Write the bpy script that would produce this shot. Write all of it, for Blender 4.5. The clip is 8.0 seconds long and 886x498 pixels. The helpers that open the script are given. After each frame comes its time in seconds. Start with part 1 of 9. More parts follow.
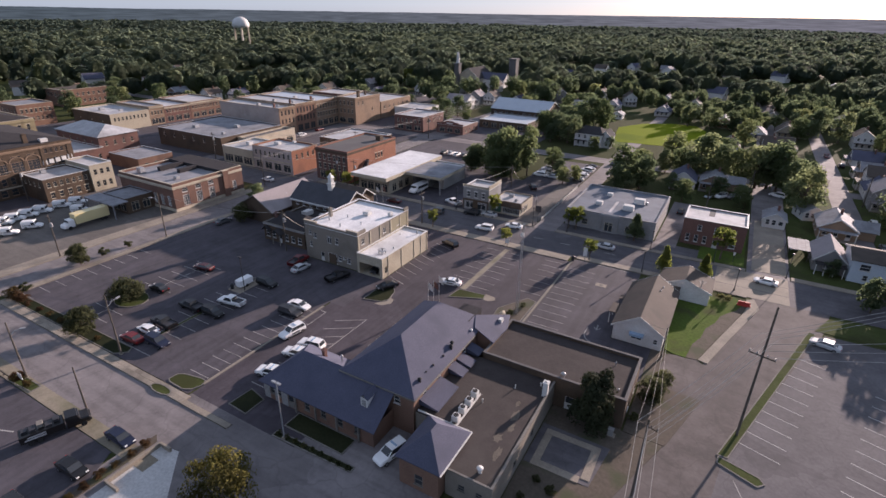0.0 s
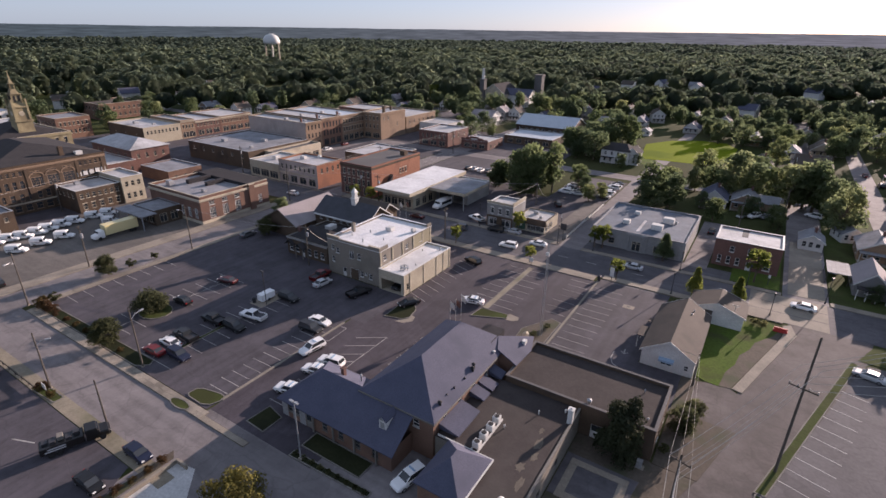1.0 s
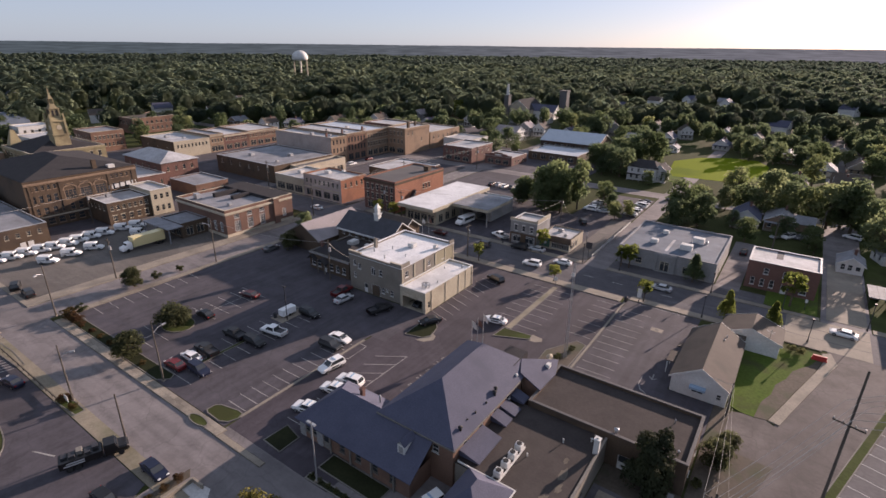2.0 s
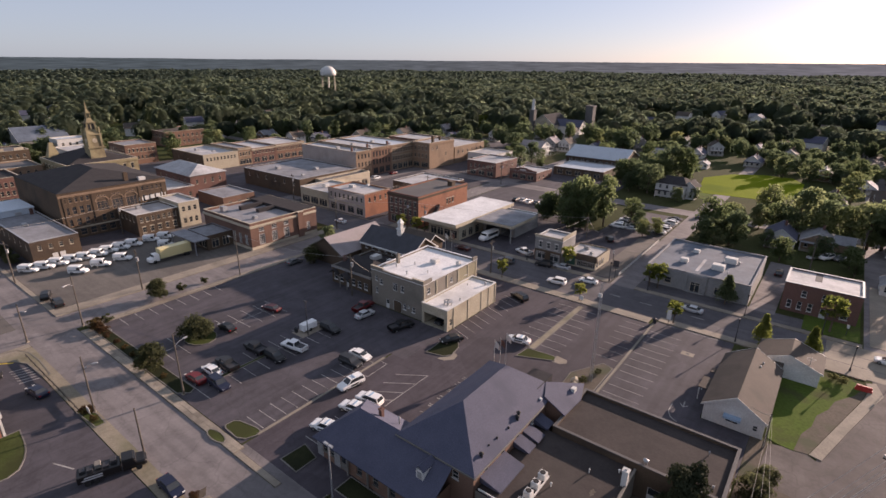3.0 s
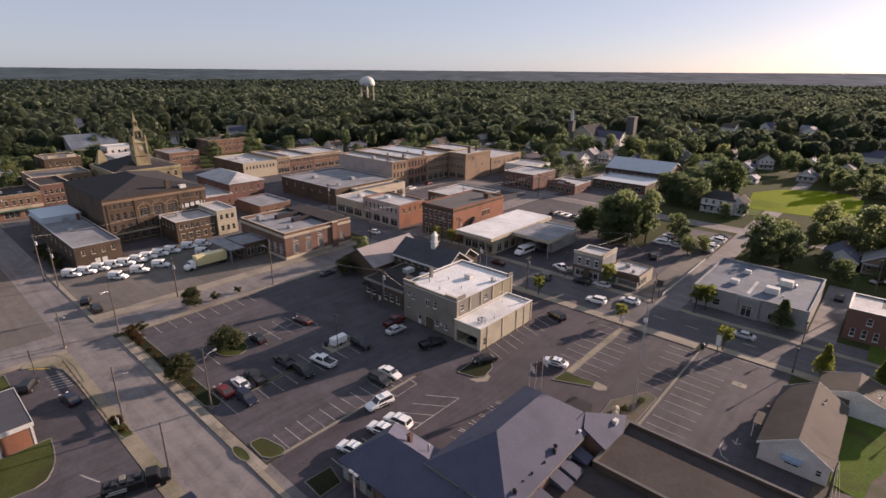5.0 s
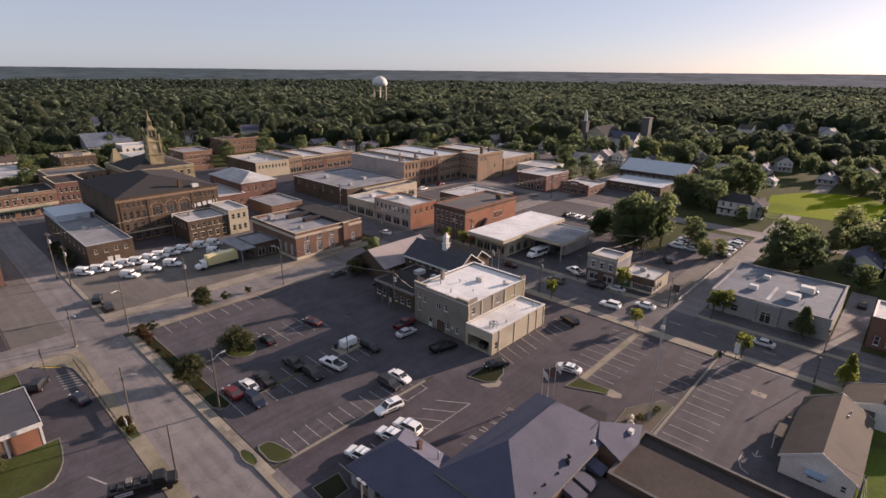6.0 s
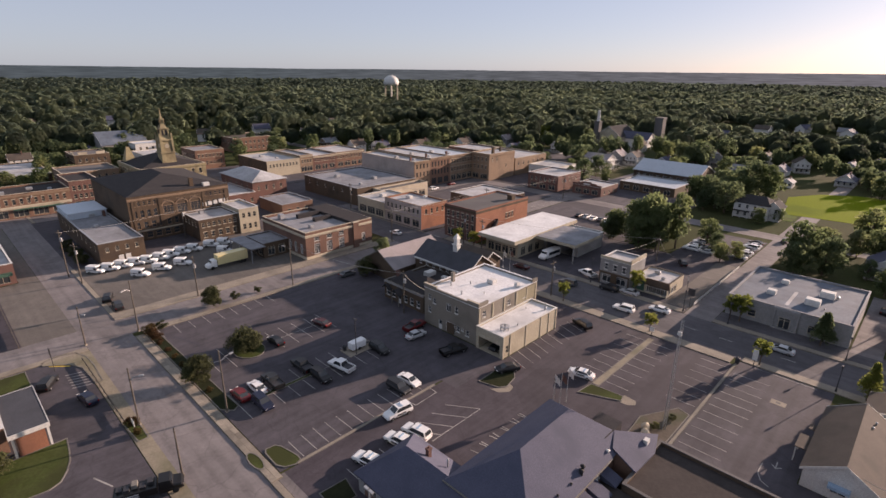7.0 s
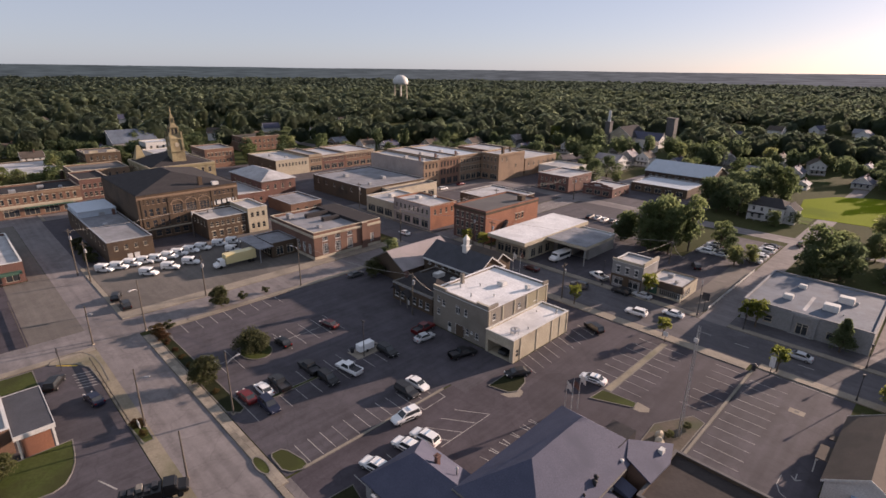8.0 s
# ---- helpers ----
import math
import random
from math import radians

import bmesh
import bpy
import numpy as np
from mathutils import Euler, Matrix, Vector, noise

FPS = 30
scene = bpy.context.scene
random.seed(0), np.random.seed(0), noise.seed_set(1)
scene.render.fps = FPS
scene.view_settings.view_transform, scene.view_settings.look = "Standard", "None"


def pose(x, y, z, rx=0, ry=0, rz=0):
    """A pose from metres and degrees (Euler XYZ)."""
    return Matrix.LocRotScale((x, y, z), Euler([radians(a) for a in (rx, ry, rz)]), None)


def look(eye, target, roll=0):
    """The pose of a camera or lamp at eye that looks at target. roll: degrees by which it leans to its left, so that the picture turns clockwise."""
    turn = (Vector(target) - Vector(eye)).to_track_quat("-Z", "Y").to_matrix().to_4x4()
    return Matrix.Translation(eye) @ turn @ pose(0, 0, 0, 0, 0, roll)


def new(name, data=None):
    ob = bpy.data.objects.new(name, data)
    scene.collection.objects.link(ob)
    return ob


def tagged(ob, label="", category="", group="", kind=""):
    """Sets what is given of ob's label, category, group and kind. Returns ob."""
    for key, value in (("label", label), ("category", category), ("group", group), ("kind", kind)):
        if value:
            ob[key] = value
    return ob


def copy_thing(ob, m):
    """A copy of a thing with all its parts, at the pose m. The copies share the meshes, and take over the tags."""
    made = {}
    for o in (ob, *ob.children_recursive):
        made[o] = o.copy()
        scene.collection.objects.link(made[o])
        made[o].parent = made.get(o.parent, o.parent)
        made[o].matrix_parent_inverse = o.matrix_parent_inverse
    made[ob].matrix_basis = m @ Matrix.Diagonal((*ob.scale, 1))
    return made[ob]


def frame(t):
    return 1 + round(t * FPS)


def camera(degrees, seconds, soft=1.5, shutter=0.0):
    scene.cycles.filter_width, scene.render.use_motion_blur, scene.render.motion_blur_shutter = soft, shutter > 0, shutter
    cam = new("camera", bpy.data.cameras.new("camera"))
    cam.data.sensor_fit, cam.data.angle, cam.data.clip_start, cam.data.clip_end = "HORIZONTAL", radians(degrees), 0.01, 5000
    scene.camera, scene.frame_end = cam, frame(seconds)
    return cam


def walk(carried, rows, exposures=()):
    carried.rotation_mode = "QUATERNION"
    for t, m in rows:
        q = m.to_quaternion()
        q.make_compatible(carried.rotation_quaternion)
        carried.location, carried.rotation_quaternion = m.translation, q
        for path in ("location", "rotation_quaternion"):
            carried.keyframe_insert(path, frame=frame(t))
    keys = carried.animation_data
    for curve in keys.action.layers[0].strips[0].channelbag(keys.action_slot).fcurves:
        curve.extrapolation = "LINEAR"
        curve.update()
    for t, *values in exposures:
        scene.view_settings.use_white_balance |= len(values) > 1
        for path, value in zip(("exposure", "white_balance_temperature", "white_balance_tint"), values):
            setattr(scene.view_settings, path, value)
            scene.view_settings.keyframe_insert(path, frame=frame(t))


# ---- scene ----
cam = camera(81.49, 8.0, 1.56)


def eye(x, y, z, tilt, lean, turn):
    """A camera pose: tilt up from straight down, lean about its own axis, turn about the vertical."""
    return pose(x, y, z, tilt, 0, turn) @ pose(0, 0, 0, 0, 0, lean)


PATH = [
    (0.0, eye(0.000, 0.000, 52.800, 65.456, 0.878, 29.500)),
    (0.5, eye(-0.444, 0.679, 52.800, 66.199, 0.826, 30.836)),
    (1.0, eye(-0.979, 1.415, 52.787, 66.986, 0.768, 32.243)),
    (1.5, eye(-1.512, 2.094, 52.864, 67.755, 0.703, 33.559)),
    (3.0, eye(-3.044, 4.192, 52.938, 69.989, 0.499, 37.654)),
    (3.5, eye(-3.627, 4.861, 52.970, 70.629, 0.456, 38.904)),
    (4.0, eye(-4.221, 5.562, 53.001, 70.948, 0.429, 39.945)),
    (4.5, eye(-4.855, 6.292, 53.001, 70.987, 0.409, 40.876)),
    (6.0, eye(-6.648, 8.021, 52.878, 70.978, 0.546, 42.955)),
    (6.5, eye(-7.251, 8.579, 52.853, 70.939, 0.571, 43.598)),
    (7.0, eye(-7.868, 9.096, 52.771, 70.897, 0.604, 44.137)),
    (7.5, eye(-8.519, 9.582, 52.676, 70.887, 0.647, 44.602)),
    (8.0, eye(-9.202, 9.995, 52.591, 70.862, 0.714, 45.086)),
]
walk(cam, PATH, [(0.0, 0.52, 6150, 30), (1.5, 0.49, 6350, 30), (3.5, 0.47, 6800, 31), (8.0, 0.47, 6900, 31)])

# ---- light ----
SUN_TURN, SUN_HEIGHT = radians(74), radians(13.6)   # azimuth from +x towards +y, elevation
world = bpy.data.worlds.new("sky")
scene.world = world
world.use_nodes = True
wn, wl = world.node_tree.nodes, world.node_tree.links
sky = wn.new("ShaderNodeTexSky")
sky.sky_type = "NISHITA"
sky.sun_disc = False
sky.sun_elevation = SUN_HEIGHT
sky.sun_rotation = radians(90) - SUN_TURN
sky.air_density, sky.dust_density, sky.ozone_density = 0.7, 0.65, 2.0
haze = wn.new("ShaderNodeMix")   # thin even haze over the clear sky
haze.data_type = "RGBA"
haze.inputs[0].default_value = 0.74
haze.inputs[7].default_value = (2.05, 2.6, 2.9, 1)
wl.new(sky.outputs[0], haze.inputs[6])
wl.new(haze.outputs[2], wn["Background"].inputs[0])
wn["Background"].inputs[1].default_value = 0.139
sun = new("sun", bpy.data.lights.new("sun", "SUN"))
sun.data.energy, sun.data.angle, sun.data.color = 6.9, radians(0.6), (1.0, 0.85, 0.66)
sun.matrix_world = look((math.cos(SUN_HEIGHT) * math.cos(SUN_TURN) * 200, math.cos(SUN_HEIGHT) * math.sin(SUN_TURN) * 200, math.sin(SUN_HEIGHT) * 200), (0, 0, 0))


# ---- materials ----
def material(name, c1, c2=None, rough=0.85, scale=1.0, fine=12.0, c3=None, bump=0.0, metal=0.0, stain=0.0, vary=0.0, spec=0.3, crack=0.0, mottle=0.0, along=""):
    """A surface whose colour wanders from c1 to c2 at a large and a fine scale, with stains of c3 and a little relief."""
    m = bpy.data.materials.new(name)
    m.use_nodes = True
    n, l = m.node_tree.nodes, m.node_tree.links
    b = n["Principled BSDF"]
    b.inputs["Roughness"].default_value, b.inputs["Metallic"].default_value = rough, metal
    b.inputs["Specular IOR Level"].default_value = spec
    geo = n.new("ShaderNodeNewGeometry")
    c2 = c2 or tuple(v * 0.75 for v in c1)

    def cloud(s, detail=4.0):
        t = n.new("ShaderNodeTexNoise")
        t.inputs["Scale"].default_value, t.inputs["Detail"].default_value = s, detail
        l.new(geo.outputs["Position"], t.inputs["Vector"])
        return t.outputs["Fac"]

    def mix(f, a, bb, kind="MIX"):
        x = n.new("ShaderNodeMix")
        x.data_type, x.blend_type = "RGBA", kind
        for socket, v in ((0, f), (6, a), (7, bb)):
            if hasattr(v, "is_linked"):
                l.new(v, x.inputs[socket])
            else:
                x.inputs[socket].default_value = v if socket == 0 else (*v, 1)
        return x.outputs[2]

    def steps(v, lo, hi):
        r = n.new("ShaderNodeMapRange")
        r.inputs[1].default_value, r.inputs[2].default_value = lo, hi
        l.new(v, r.inputs[0])
        return r.outputs[0]

    col = mix(steps(cloud(scale), 0.35, 0.68), c1, c2)
    grain = cloud(fine, 6.0)
    col = mix(0.45, col, mix(steps(grain, 0.3, 0.7), tuple(v * 0.6 for v in c1), tuple(min(1, v * 1.35) for v in c1)))
    if c3:
        col = mix(steps(cloud(scale * 0.37 + 0.013), 0.52, 0.66), col, c3)
    if mottle:   # blotches a few metres wide, and long faint wheel tracks along x or y
        blot = n.new("ShaderNodeTexNoise")
        blot.inputs["Scale"].default_value, blot.inputs["Detail"].default_value, blot.inputs["Roughness"].default_value = 0.2, 7.0, 0.75
        l.new(geo.outputs["Position"], blot.inputs["Vector"])
        col = mix(mottle, col, mix(steps(blot.outputs["Fac"], 0.36, 0.64), tuple(v * 0.5 for v in c1), tuple(min(1, v * 1.5) for v in c1)))
        if along:
            st, tr = n.new("ShaderNodeVectorMath"), n.new("ShaderNodeTexNoise")
            st.operation = "MULTIPLY"
            st.inputs[1].default_value = (0.03, 0.85, 1) if along == "x" else (0.85, 0.03, 1)
            l.new(geo.outputs["Position"], st.inputs[0])
            l.new(st.outputs[0], tr.inputs["Vector"])
            tr.inputs["Scale"].default_value, tr.inputs["Detail"].default_value = 1.0, 5.0
            col = mix(mottle * 0.45, col, mix(steps(tr.outputs["Fac"], 0.35, 0.65), tuple(v * 0.55 for v in c1), tuple(min(1, v * 1.5) for v in c1)))
    if crack:   # sealed cracks and patches in paving
        wob = n.new("ShaderNodeTexNoise")
        wob.inputs["Scale"].default_value = 0.35
        l.new(geo.outputs["Position"], wob.inputs["Vector"])
        shift = mix(0.16, (0, 0, 0), wob.outputs["Color"])
        both = n.new("ShaderNodeVectorMath")
        sc = n.new("ShaderNodeVectorMath")
        sc.operation = "SCALE"
        sc.inputs[3].default_value = 14.0
        l.new(shift, sc.inputs[0])
        l.new(geo.outputs["Position"], both.inputs[0])
        l.new(sc.outputs[0], both.inputs[1])
        cells = n.new("ShaderNodeTexVoronoi")
        cells.feature = "DISTANCE_TO_EDGE"
        cells.inputs["Scale"].default_value = 0.16
        l.new(both.outputs[0], cells.inputs["Vector"])
        inv = n.new("ShaderNodeMapRange")
        inv.inputs[1].default_value, inv.inputs[2].default_value, inv.inputs[3].default_value, inv.inputs[4].default_value = 0.006, 0.02, crack, 0.0
        l.new(cells.outputs["Distance"], inv.inputs[0])
        col = mix(inv.outputs[0], col, tuple(v * 0.45 for v in c1))
        patch = n.new("ShaderNodeTexVoronoi")
        patch.inputs["Scale"].default_value = 0.07
        l.new(both.outputs[0], patch.inputs["Vector"])
        sep = n.new("ShaderNodeSeparateColor")
        l.new(patch.outputs["Color"], sep.inputs[0])
        col = mix(steps(sep.outputs[0], 0.72, 0.78), col, mix(0.35, col, tuple(v * 0.6 for v in c1)))
    if vary:
        info = n.new("ShaderNodeObjectInfo")
        hsv = n.new("ShaderNodeHueSaturation")
        mm = n.new("ShaderNodeMath")
        l.new(info.outputs["Random"], mm.inputs[0])
        mm.operation = "MULTIPLY_ADD"
        mm.inputs[1].default_value, mm.inputs[2].default_value = 2 * vary, 1 - vary
        l.new(mm.outputs[0], hsv.inputs["Value"])
        l.new(col, hsv.inputs["Color"])
        col = hsv.outputs[0]
    l.new(col, b.inputs["Base Color"])
    if bump:
        bp = n.new("ShaderNodeBump")
        bp.inputs["Strength"].default_value, bp.inputs["Distance"].default_value = bump, 0.05
        l.new(grain, bp.inputs["Height"])
        l.new(bp.outputs[0], b.inputs["Normal"])
    return m


def glass(name, tint, rough=0.08):
    m = bpy.data.materials.new(name)
    m.use_nodes = True
    b = m.node_tree.nodes["Principled BSDF"]
    b.inputs["Base Color"].default_value = (*tint, 1)
    b.inputs["Roughness"].default_value = rough
    b.inputs["Specular IOR Level"].default_value = 0.6
    return m


M = {
    "ground": material("ground_grass", (0.043, 0.053, 0.019), (0.068, 0.062, 0.031), 0.95, 0.03, 0.9, (0.028, 0.043, 0.012), spec=0.05),
    "grass": material("lawn", (0.052, 0.068, 0.021), (0.074, 0.080, 0.034), 0.95, 0.3, 2.5, (0.046, 0.052, 0.021), 0.4, spec=0.05),
    # darker copy of the grass: shade is put into the colour of the beds
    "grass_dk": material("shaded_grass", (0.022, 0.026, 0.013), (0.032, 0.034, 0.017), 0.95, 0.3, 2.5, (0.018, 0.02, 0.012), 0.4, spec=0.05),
    "lawn": material("green_lawn", (0.072, 0.112, 0.021), (0.088, 0.115, 0.03), 0.95, 0.3, 2.0, (0.062, 0.062, 0.03), 0.6, spec=0.05),
    "field": material("bright_lawn", (0.149, 0.194, 0.005), (0.180, 0.211, 0.011), 0.95, 0.05, 1.5, (0.108, 0.149, 0.007), spec=0.03),
    "asphalt": material("asphalt_worn", (0.066, 0.060, 0.069), (0.092, 0.084, 0.095), 0.9, 0.10, 3.0, (0.058, 0.054, 0.065), 0.2, crack=0.2, mottle=0.6, along="y"),
    "main": material("main_street_asphalt", (0.099, 0.092, 0.099), (0.122, 0.115, 0.120), 0.9, 0.08, 2.0, (0.082, 0.077, 0.084), 0.2, crack=0.22, mottle=0.5, along="x"),
    "dirt": material("bare_earth", (0.098, 0.08, 0.062), (0.078, 0.065, 0.05), 0.95, 0.45, 2.2, (0.062, 0.066, 0.036), 0.4),
    "asphalt_new": material("asphalt_dark", (0.056, 0.048, 0.057), (0.075, 0.064, 0.074), 0.88, 0.12, 3.0, (0.046, 0.042, 0.05), 0.2, crack=0.2, mottle=0.6, along="y"),
    "street": material("street_grey", (0.175, 0.158, 0.157), (0.215, 0.195, 0.190), 0.9, 0.09, 2.0, (0.133, 0.122, 0.125), 0.2, crack=0.25, mottle=0.5, along="x"),
    "old_road": material("old_brownish_asphalt", (0.108, 0.093, 0.088), (0.13, 0.112, 0.105), 0.92, 0.09, 2.0, (0.082, 0.073, 0.07), 0.2, crack=0.25, mottle=0.55),
    "church_lot": material("pale_lot_asphalt", (0.112, 0.104, 0.108), (0.13, 0.121, 0.124), 0.92, 0.07, 2.0, (0.098, 0.092, 0.096), 0.2, crack=0.2, mottle=0.35),
    "concrete": material("concrete", (0.256, 0.222, 0.178), (0.215, 0.188, 0.151), 0.9, 0.3, 4.0, (0.170, 0.148, 0.120), 0.2, mottle=0.25),
    "kerb": material("kerb_concrete", (0.184, 0.172, 0.152), (0.149, 0.139, 0.125), 0.9, 0.4, 4.0, (0.117, 0.110, 0.098), 0.2),
    "sand": material("sandy_verge", (0.225, 0.195, 0.145), (0.18, 0.158, 0.118), 0.95, 0.35, 3.0, (0.12, 0.115, 0.07), 0.3, mottle=0.35),
    "yard": material("yard_concrete_tan", (0.132, 0.118, 0.106), (0.112, 0.102, 0.092), 0.9, 0.10, 2.5, (0.100, 0.091, 0.084), 0.2, crack=0.15, mottle=0.35, along="x"),
    "paint": material("road_paint", (0.364, 0.350, 0.329), (0.238, 0.231, 0.217), 0.8, 0.9, 9.0, (0.154, 0.147, 0.140)),
    "paint_w": material("fresh_road_paint", (0.465, 0.458, 0.435), (0.360, 0.352, 0.338), 0.8, 0.9, 9.0),
    "paint_y": material("yellow_paint", (0.62, 0.42, 0.06), (0.45, 0.33, 0.08), 0.7, 1.2, 9.0),
    "brick": material("brick_red", (0.160, 0.086, 0.069), (0.130, 0.072, 0.060), 0.9, 0.4, 6.0, (0.105, 0.062, 0.053), 0.3),
    "brick_or": material("brick_orange", (0.189, 0.111, 0.078), (0.160, 0.095, 0.068), 0.9, 0.4, 6.0, (0.132, 0.079, 0.059), 0.3),
    "brick_po": material("brick_weathered", (0.168, 0.096, 0.071), (0.145, 0.084, 0.062), 0.9, 0.4, 6.0, (0.121, 0.071, 0.056), 0.3),
    # orange brick with sunlight put into its colour, for walls facing east
    "brick_sunlit": material("brick_orange_sunlit", (0.286, 0.126, 0.076), (0.244, 0.109, 0.067), 0.9, 0.4, 6.0, (0.202, 0.092, 0.060), 0.3),
    "plaster": material("pinkish_plaster", (0.378, 0.324, 0.297), (0.324, 0.279, 0.257), 0.85, 0.25, 4.0, (0.270, 0.234, 0.216), mottle=0.2),
    "brick_dk": material("brick_brown", (0.096, 0.066, 0.044), (0.076, 0.053, 0.037), 0.9, 0.4, 6.0, (0.06, 0.043, 0.032), 0.3),
    "brick_tan": material("brick_tan", (0.260, 0.181, 0.122), (0.223, 0.155, 0.107), 0.9, 0.4, 6.0, (0.181, 0.128, 0.091), 0.3),
    "tower": material("tan_sandstone", (0.286, 0.242, 0.143), (0.239, 0.203, 0.122), 0.9, 0.5, 5.0, (0.185, 0.151, 0.092), 0.2),
    "stone": material("cream_stone", (0.48, 0.42, 0.32), (0.40, 0.35, 0.27), 0.85, 0.5, 5.0, (0.33, 0.29, 0.22), 0.2),
    "cream": material("cream_render", (0.405, 0.361, 0.273), (0.352, 0.312, 0.238), 0.85, 0.3, 4.0, (0.299, 0.264, 0.202)),
    "buff": material("buff_brick", (0.215, 0.191, 0.160), (0.183, 0.164, 0.136), 0.9, 0.4, 6.0, (0.156, 0.140, 0.117), 0.3),
    "olive": material("olive_panel", (0.27, 0.24, 0.16), (0.23, 0.205, 0.14), 0.8, 0.4, 4.0),
    "white": material("white_paint", (0.583, 0.575, 0.550), (0.502, 0.494, 0.469), 0.6, 0.6, 6.0),
    "grey": material("grey_render", (0.266, 0.262, 0.258), (0.229, 0.226, 0.221), 0.85, 0.25, 4.0, (0.192, 0.189, 0.184)),
    "roof_white": material("roof_white_membrane", (0.66, 0.66, 0.66), (0.58, 0.58, 0.585), 0.7, 0.12, 2.0, (0.48, 0.475, 0.47), mottle=0.22),
    "roof_w": material("roof_weathered_white", (0.400, 0.400, 0.404), (0.336, 0.336, 0.344), 0.8, 0.12, 2.0, (0.264, 0.260, 0.260), mottle=0.45),
    "roof_g": material("roof_grey_membrane", (0.219, 0.223, 0.238), (0.179, 0.183, 0.197), 0.8, 0.10, 2.0, (0.146, 0.150, 0.157), mottle=0.5),
    "roof_bl": material("roof_blue_grey_membrane", (0.102, 0.127, 0.162), (0.086, 0.106, 0.136), 0.8, 0.08, 2.0, (0.126, 0.138, 0.160), mottle=0.4),
    "roof_pk": material("roof_faded_shingle", (0.30, 0.265, 0.265), (0.25, 0.225, 0.225), 0.9, 0.3, 6.0, (0.22, 0.20, 0.20)),
    "roof_d": material("roof_tar", (0.115, 0.11, 0.108), (0.15, 0.14, 0.135), 0.9, 0.10, 2.0, (0.09, 0.085, 0.085)),
    "roof_b": material("roof_brown_gravel", (0.046, 0.038, 0.036), (0.060, 0.049, 0.045), 0.95, 0.15, 3.0, (0.075, 0.065, 0.058), 0.3, mottle=0.4),
    "shingle": material("shingle_slate_blue", (0.068, 0.072, 0.107), (0.087, 0.091, 0.131), 0.85, 0.5, 7.0, (0.058, 0.063, 0.094), 0.3),
    "stain": material("dried_silt", (0.13, 0.112, 0.09), (0.085, 0.072, 0.058), 0.95, 1.4, 9.0, (0.075, 0.063, 0.05)),
    "pad": material("pale_sealed_concrete", (0.47, 0.46, 0.44), (0.39, 0.38, 0.37), 0.85, 0.25, 3.0, (0.3, 0.3, 0.3), mottle=0.2),
    "shingle_g": material("shingle_slate_grey", (0.058, 0.06, 0.07), (0.074, 0.077, 0.088), 0.88, 0.5, 7.0, (0.05, 0.052, 0.06), 0.3),
    "shingle_d": material("shingle_charcoal", (0.042, 0.04, 0.042), (0.058, 0.054, 0.054), 0.95, 0.5, 7.0, spec=0.1),
    "shingle_b": material("shingle_brown", (0.078, 0.063, 0.053), (0.099, 0.082, 0.067), 0.9, 0.5, 7.0, (0.062, 0.052, 0.044), 0.3),
    "metal": material("grey_metal", (0.42, 0.43, 0.44), (0.34, 0.345, 0.35), 0.45, 1.0, 8.0, metal=0.6),
    "metal_d": material("dark_metal", (0.06, 0.06, 0.065), (0.045, 0.045, 0.05), 0.5, 1.0, 8.0, metal=0.4),
    "metal_roof": material("pale_metal_roof", (0.46, 0.50, 0.54), (0.40, 0.44, 0.48), 0.5, 0.3, 3.0, metal=0.2),
    "wood": material("pole_wood", (0.105, 0.09, 0.075), (0.075, 0.065, 0.056), 0.9, 1.5, 20.0),
    "glass": glass("window_glass", (0.035, 0.04, 0.045)),
    "dark": material("dark_opening", (0.02, 0.02, 0.022), (0.03, 0.03, 0.03), 0.8),
    "awning": material("awning_green", (0.05, 0.11, 0.08), (0.04, 0.09, 0.065), 0.8),
    "red": material("red_paint", (0.45, 0.05, 0.04), (0.36, 0.04, 0.035), 0.5),
    "pale_blue": material("pale_blue_siding", (0.50, 0.56, 0.62), (0.44, 0.50, 0.56), 0.7, 0.4, 5.0),
    "blue": material("pale_blue_canvas", (0.30, 0.42, 0.55), (0.26, 0.37, 0.48), 0.7),
    "bark": material("bark", (0.12, 0.09, 0.065), (0.09, 0.07, 0.05), 0.95, 2.0, 12.0),
}


# ---- building blocks ----
def box(bm, x0, x1, y0, y1, z0, z1):
    v = [bm.verts.new((x, y, z)) for z in (z0, z1) for y in (y0, y1) for x in (x0, x1)]
    for f in ((0, 2, 3, 1), (4, 5, 7, 6), (0, 1, 5, 4), (2, 6, 7, 3), (0, 4, 6, 2), (1, 3, 7, 5)):
        bm.faces.new([v[i] for i in f])
    return v


def boxes(*rows):
    bm = bmesh.new()
    for r in rows:
        box(bm, *r)
    return bm


def mesh_of(bm, name, mat):
    me = bpy.data.meshes.new(name)
    bm.to_mesh(me)
    bm.free()
    for m in mat if isinstance(mat, (list, tuple)) else [mat]:
        me.materials.append(m)
    return me


def part(name, bm, mat, parent, label=""):
    me = bm if isinstance(bm, bpy.types.Mesh) else mesh_of(bm, name, mat)
    ob = new(name, me)
    ob.parent = parent
    return tagged(ob, label)


def thing(name, x, y, z, label, category, group="", turn=0.0):
    ob = new(name)
    ob.empty_display_size = 0.5
    ob.matrix_basis = pose(x, y, z, 0, 0, turn)
    return tagged(ob, label, category, group)


def piece(name, bm, mat, label, category="", kind="structure"):
    """A mesh that is a thing or a piece of the setting by itself."""
    return tagged(new(name, mesh_of(bm, name, mat)), label, category or name, "", kind)


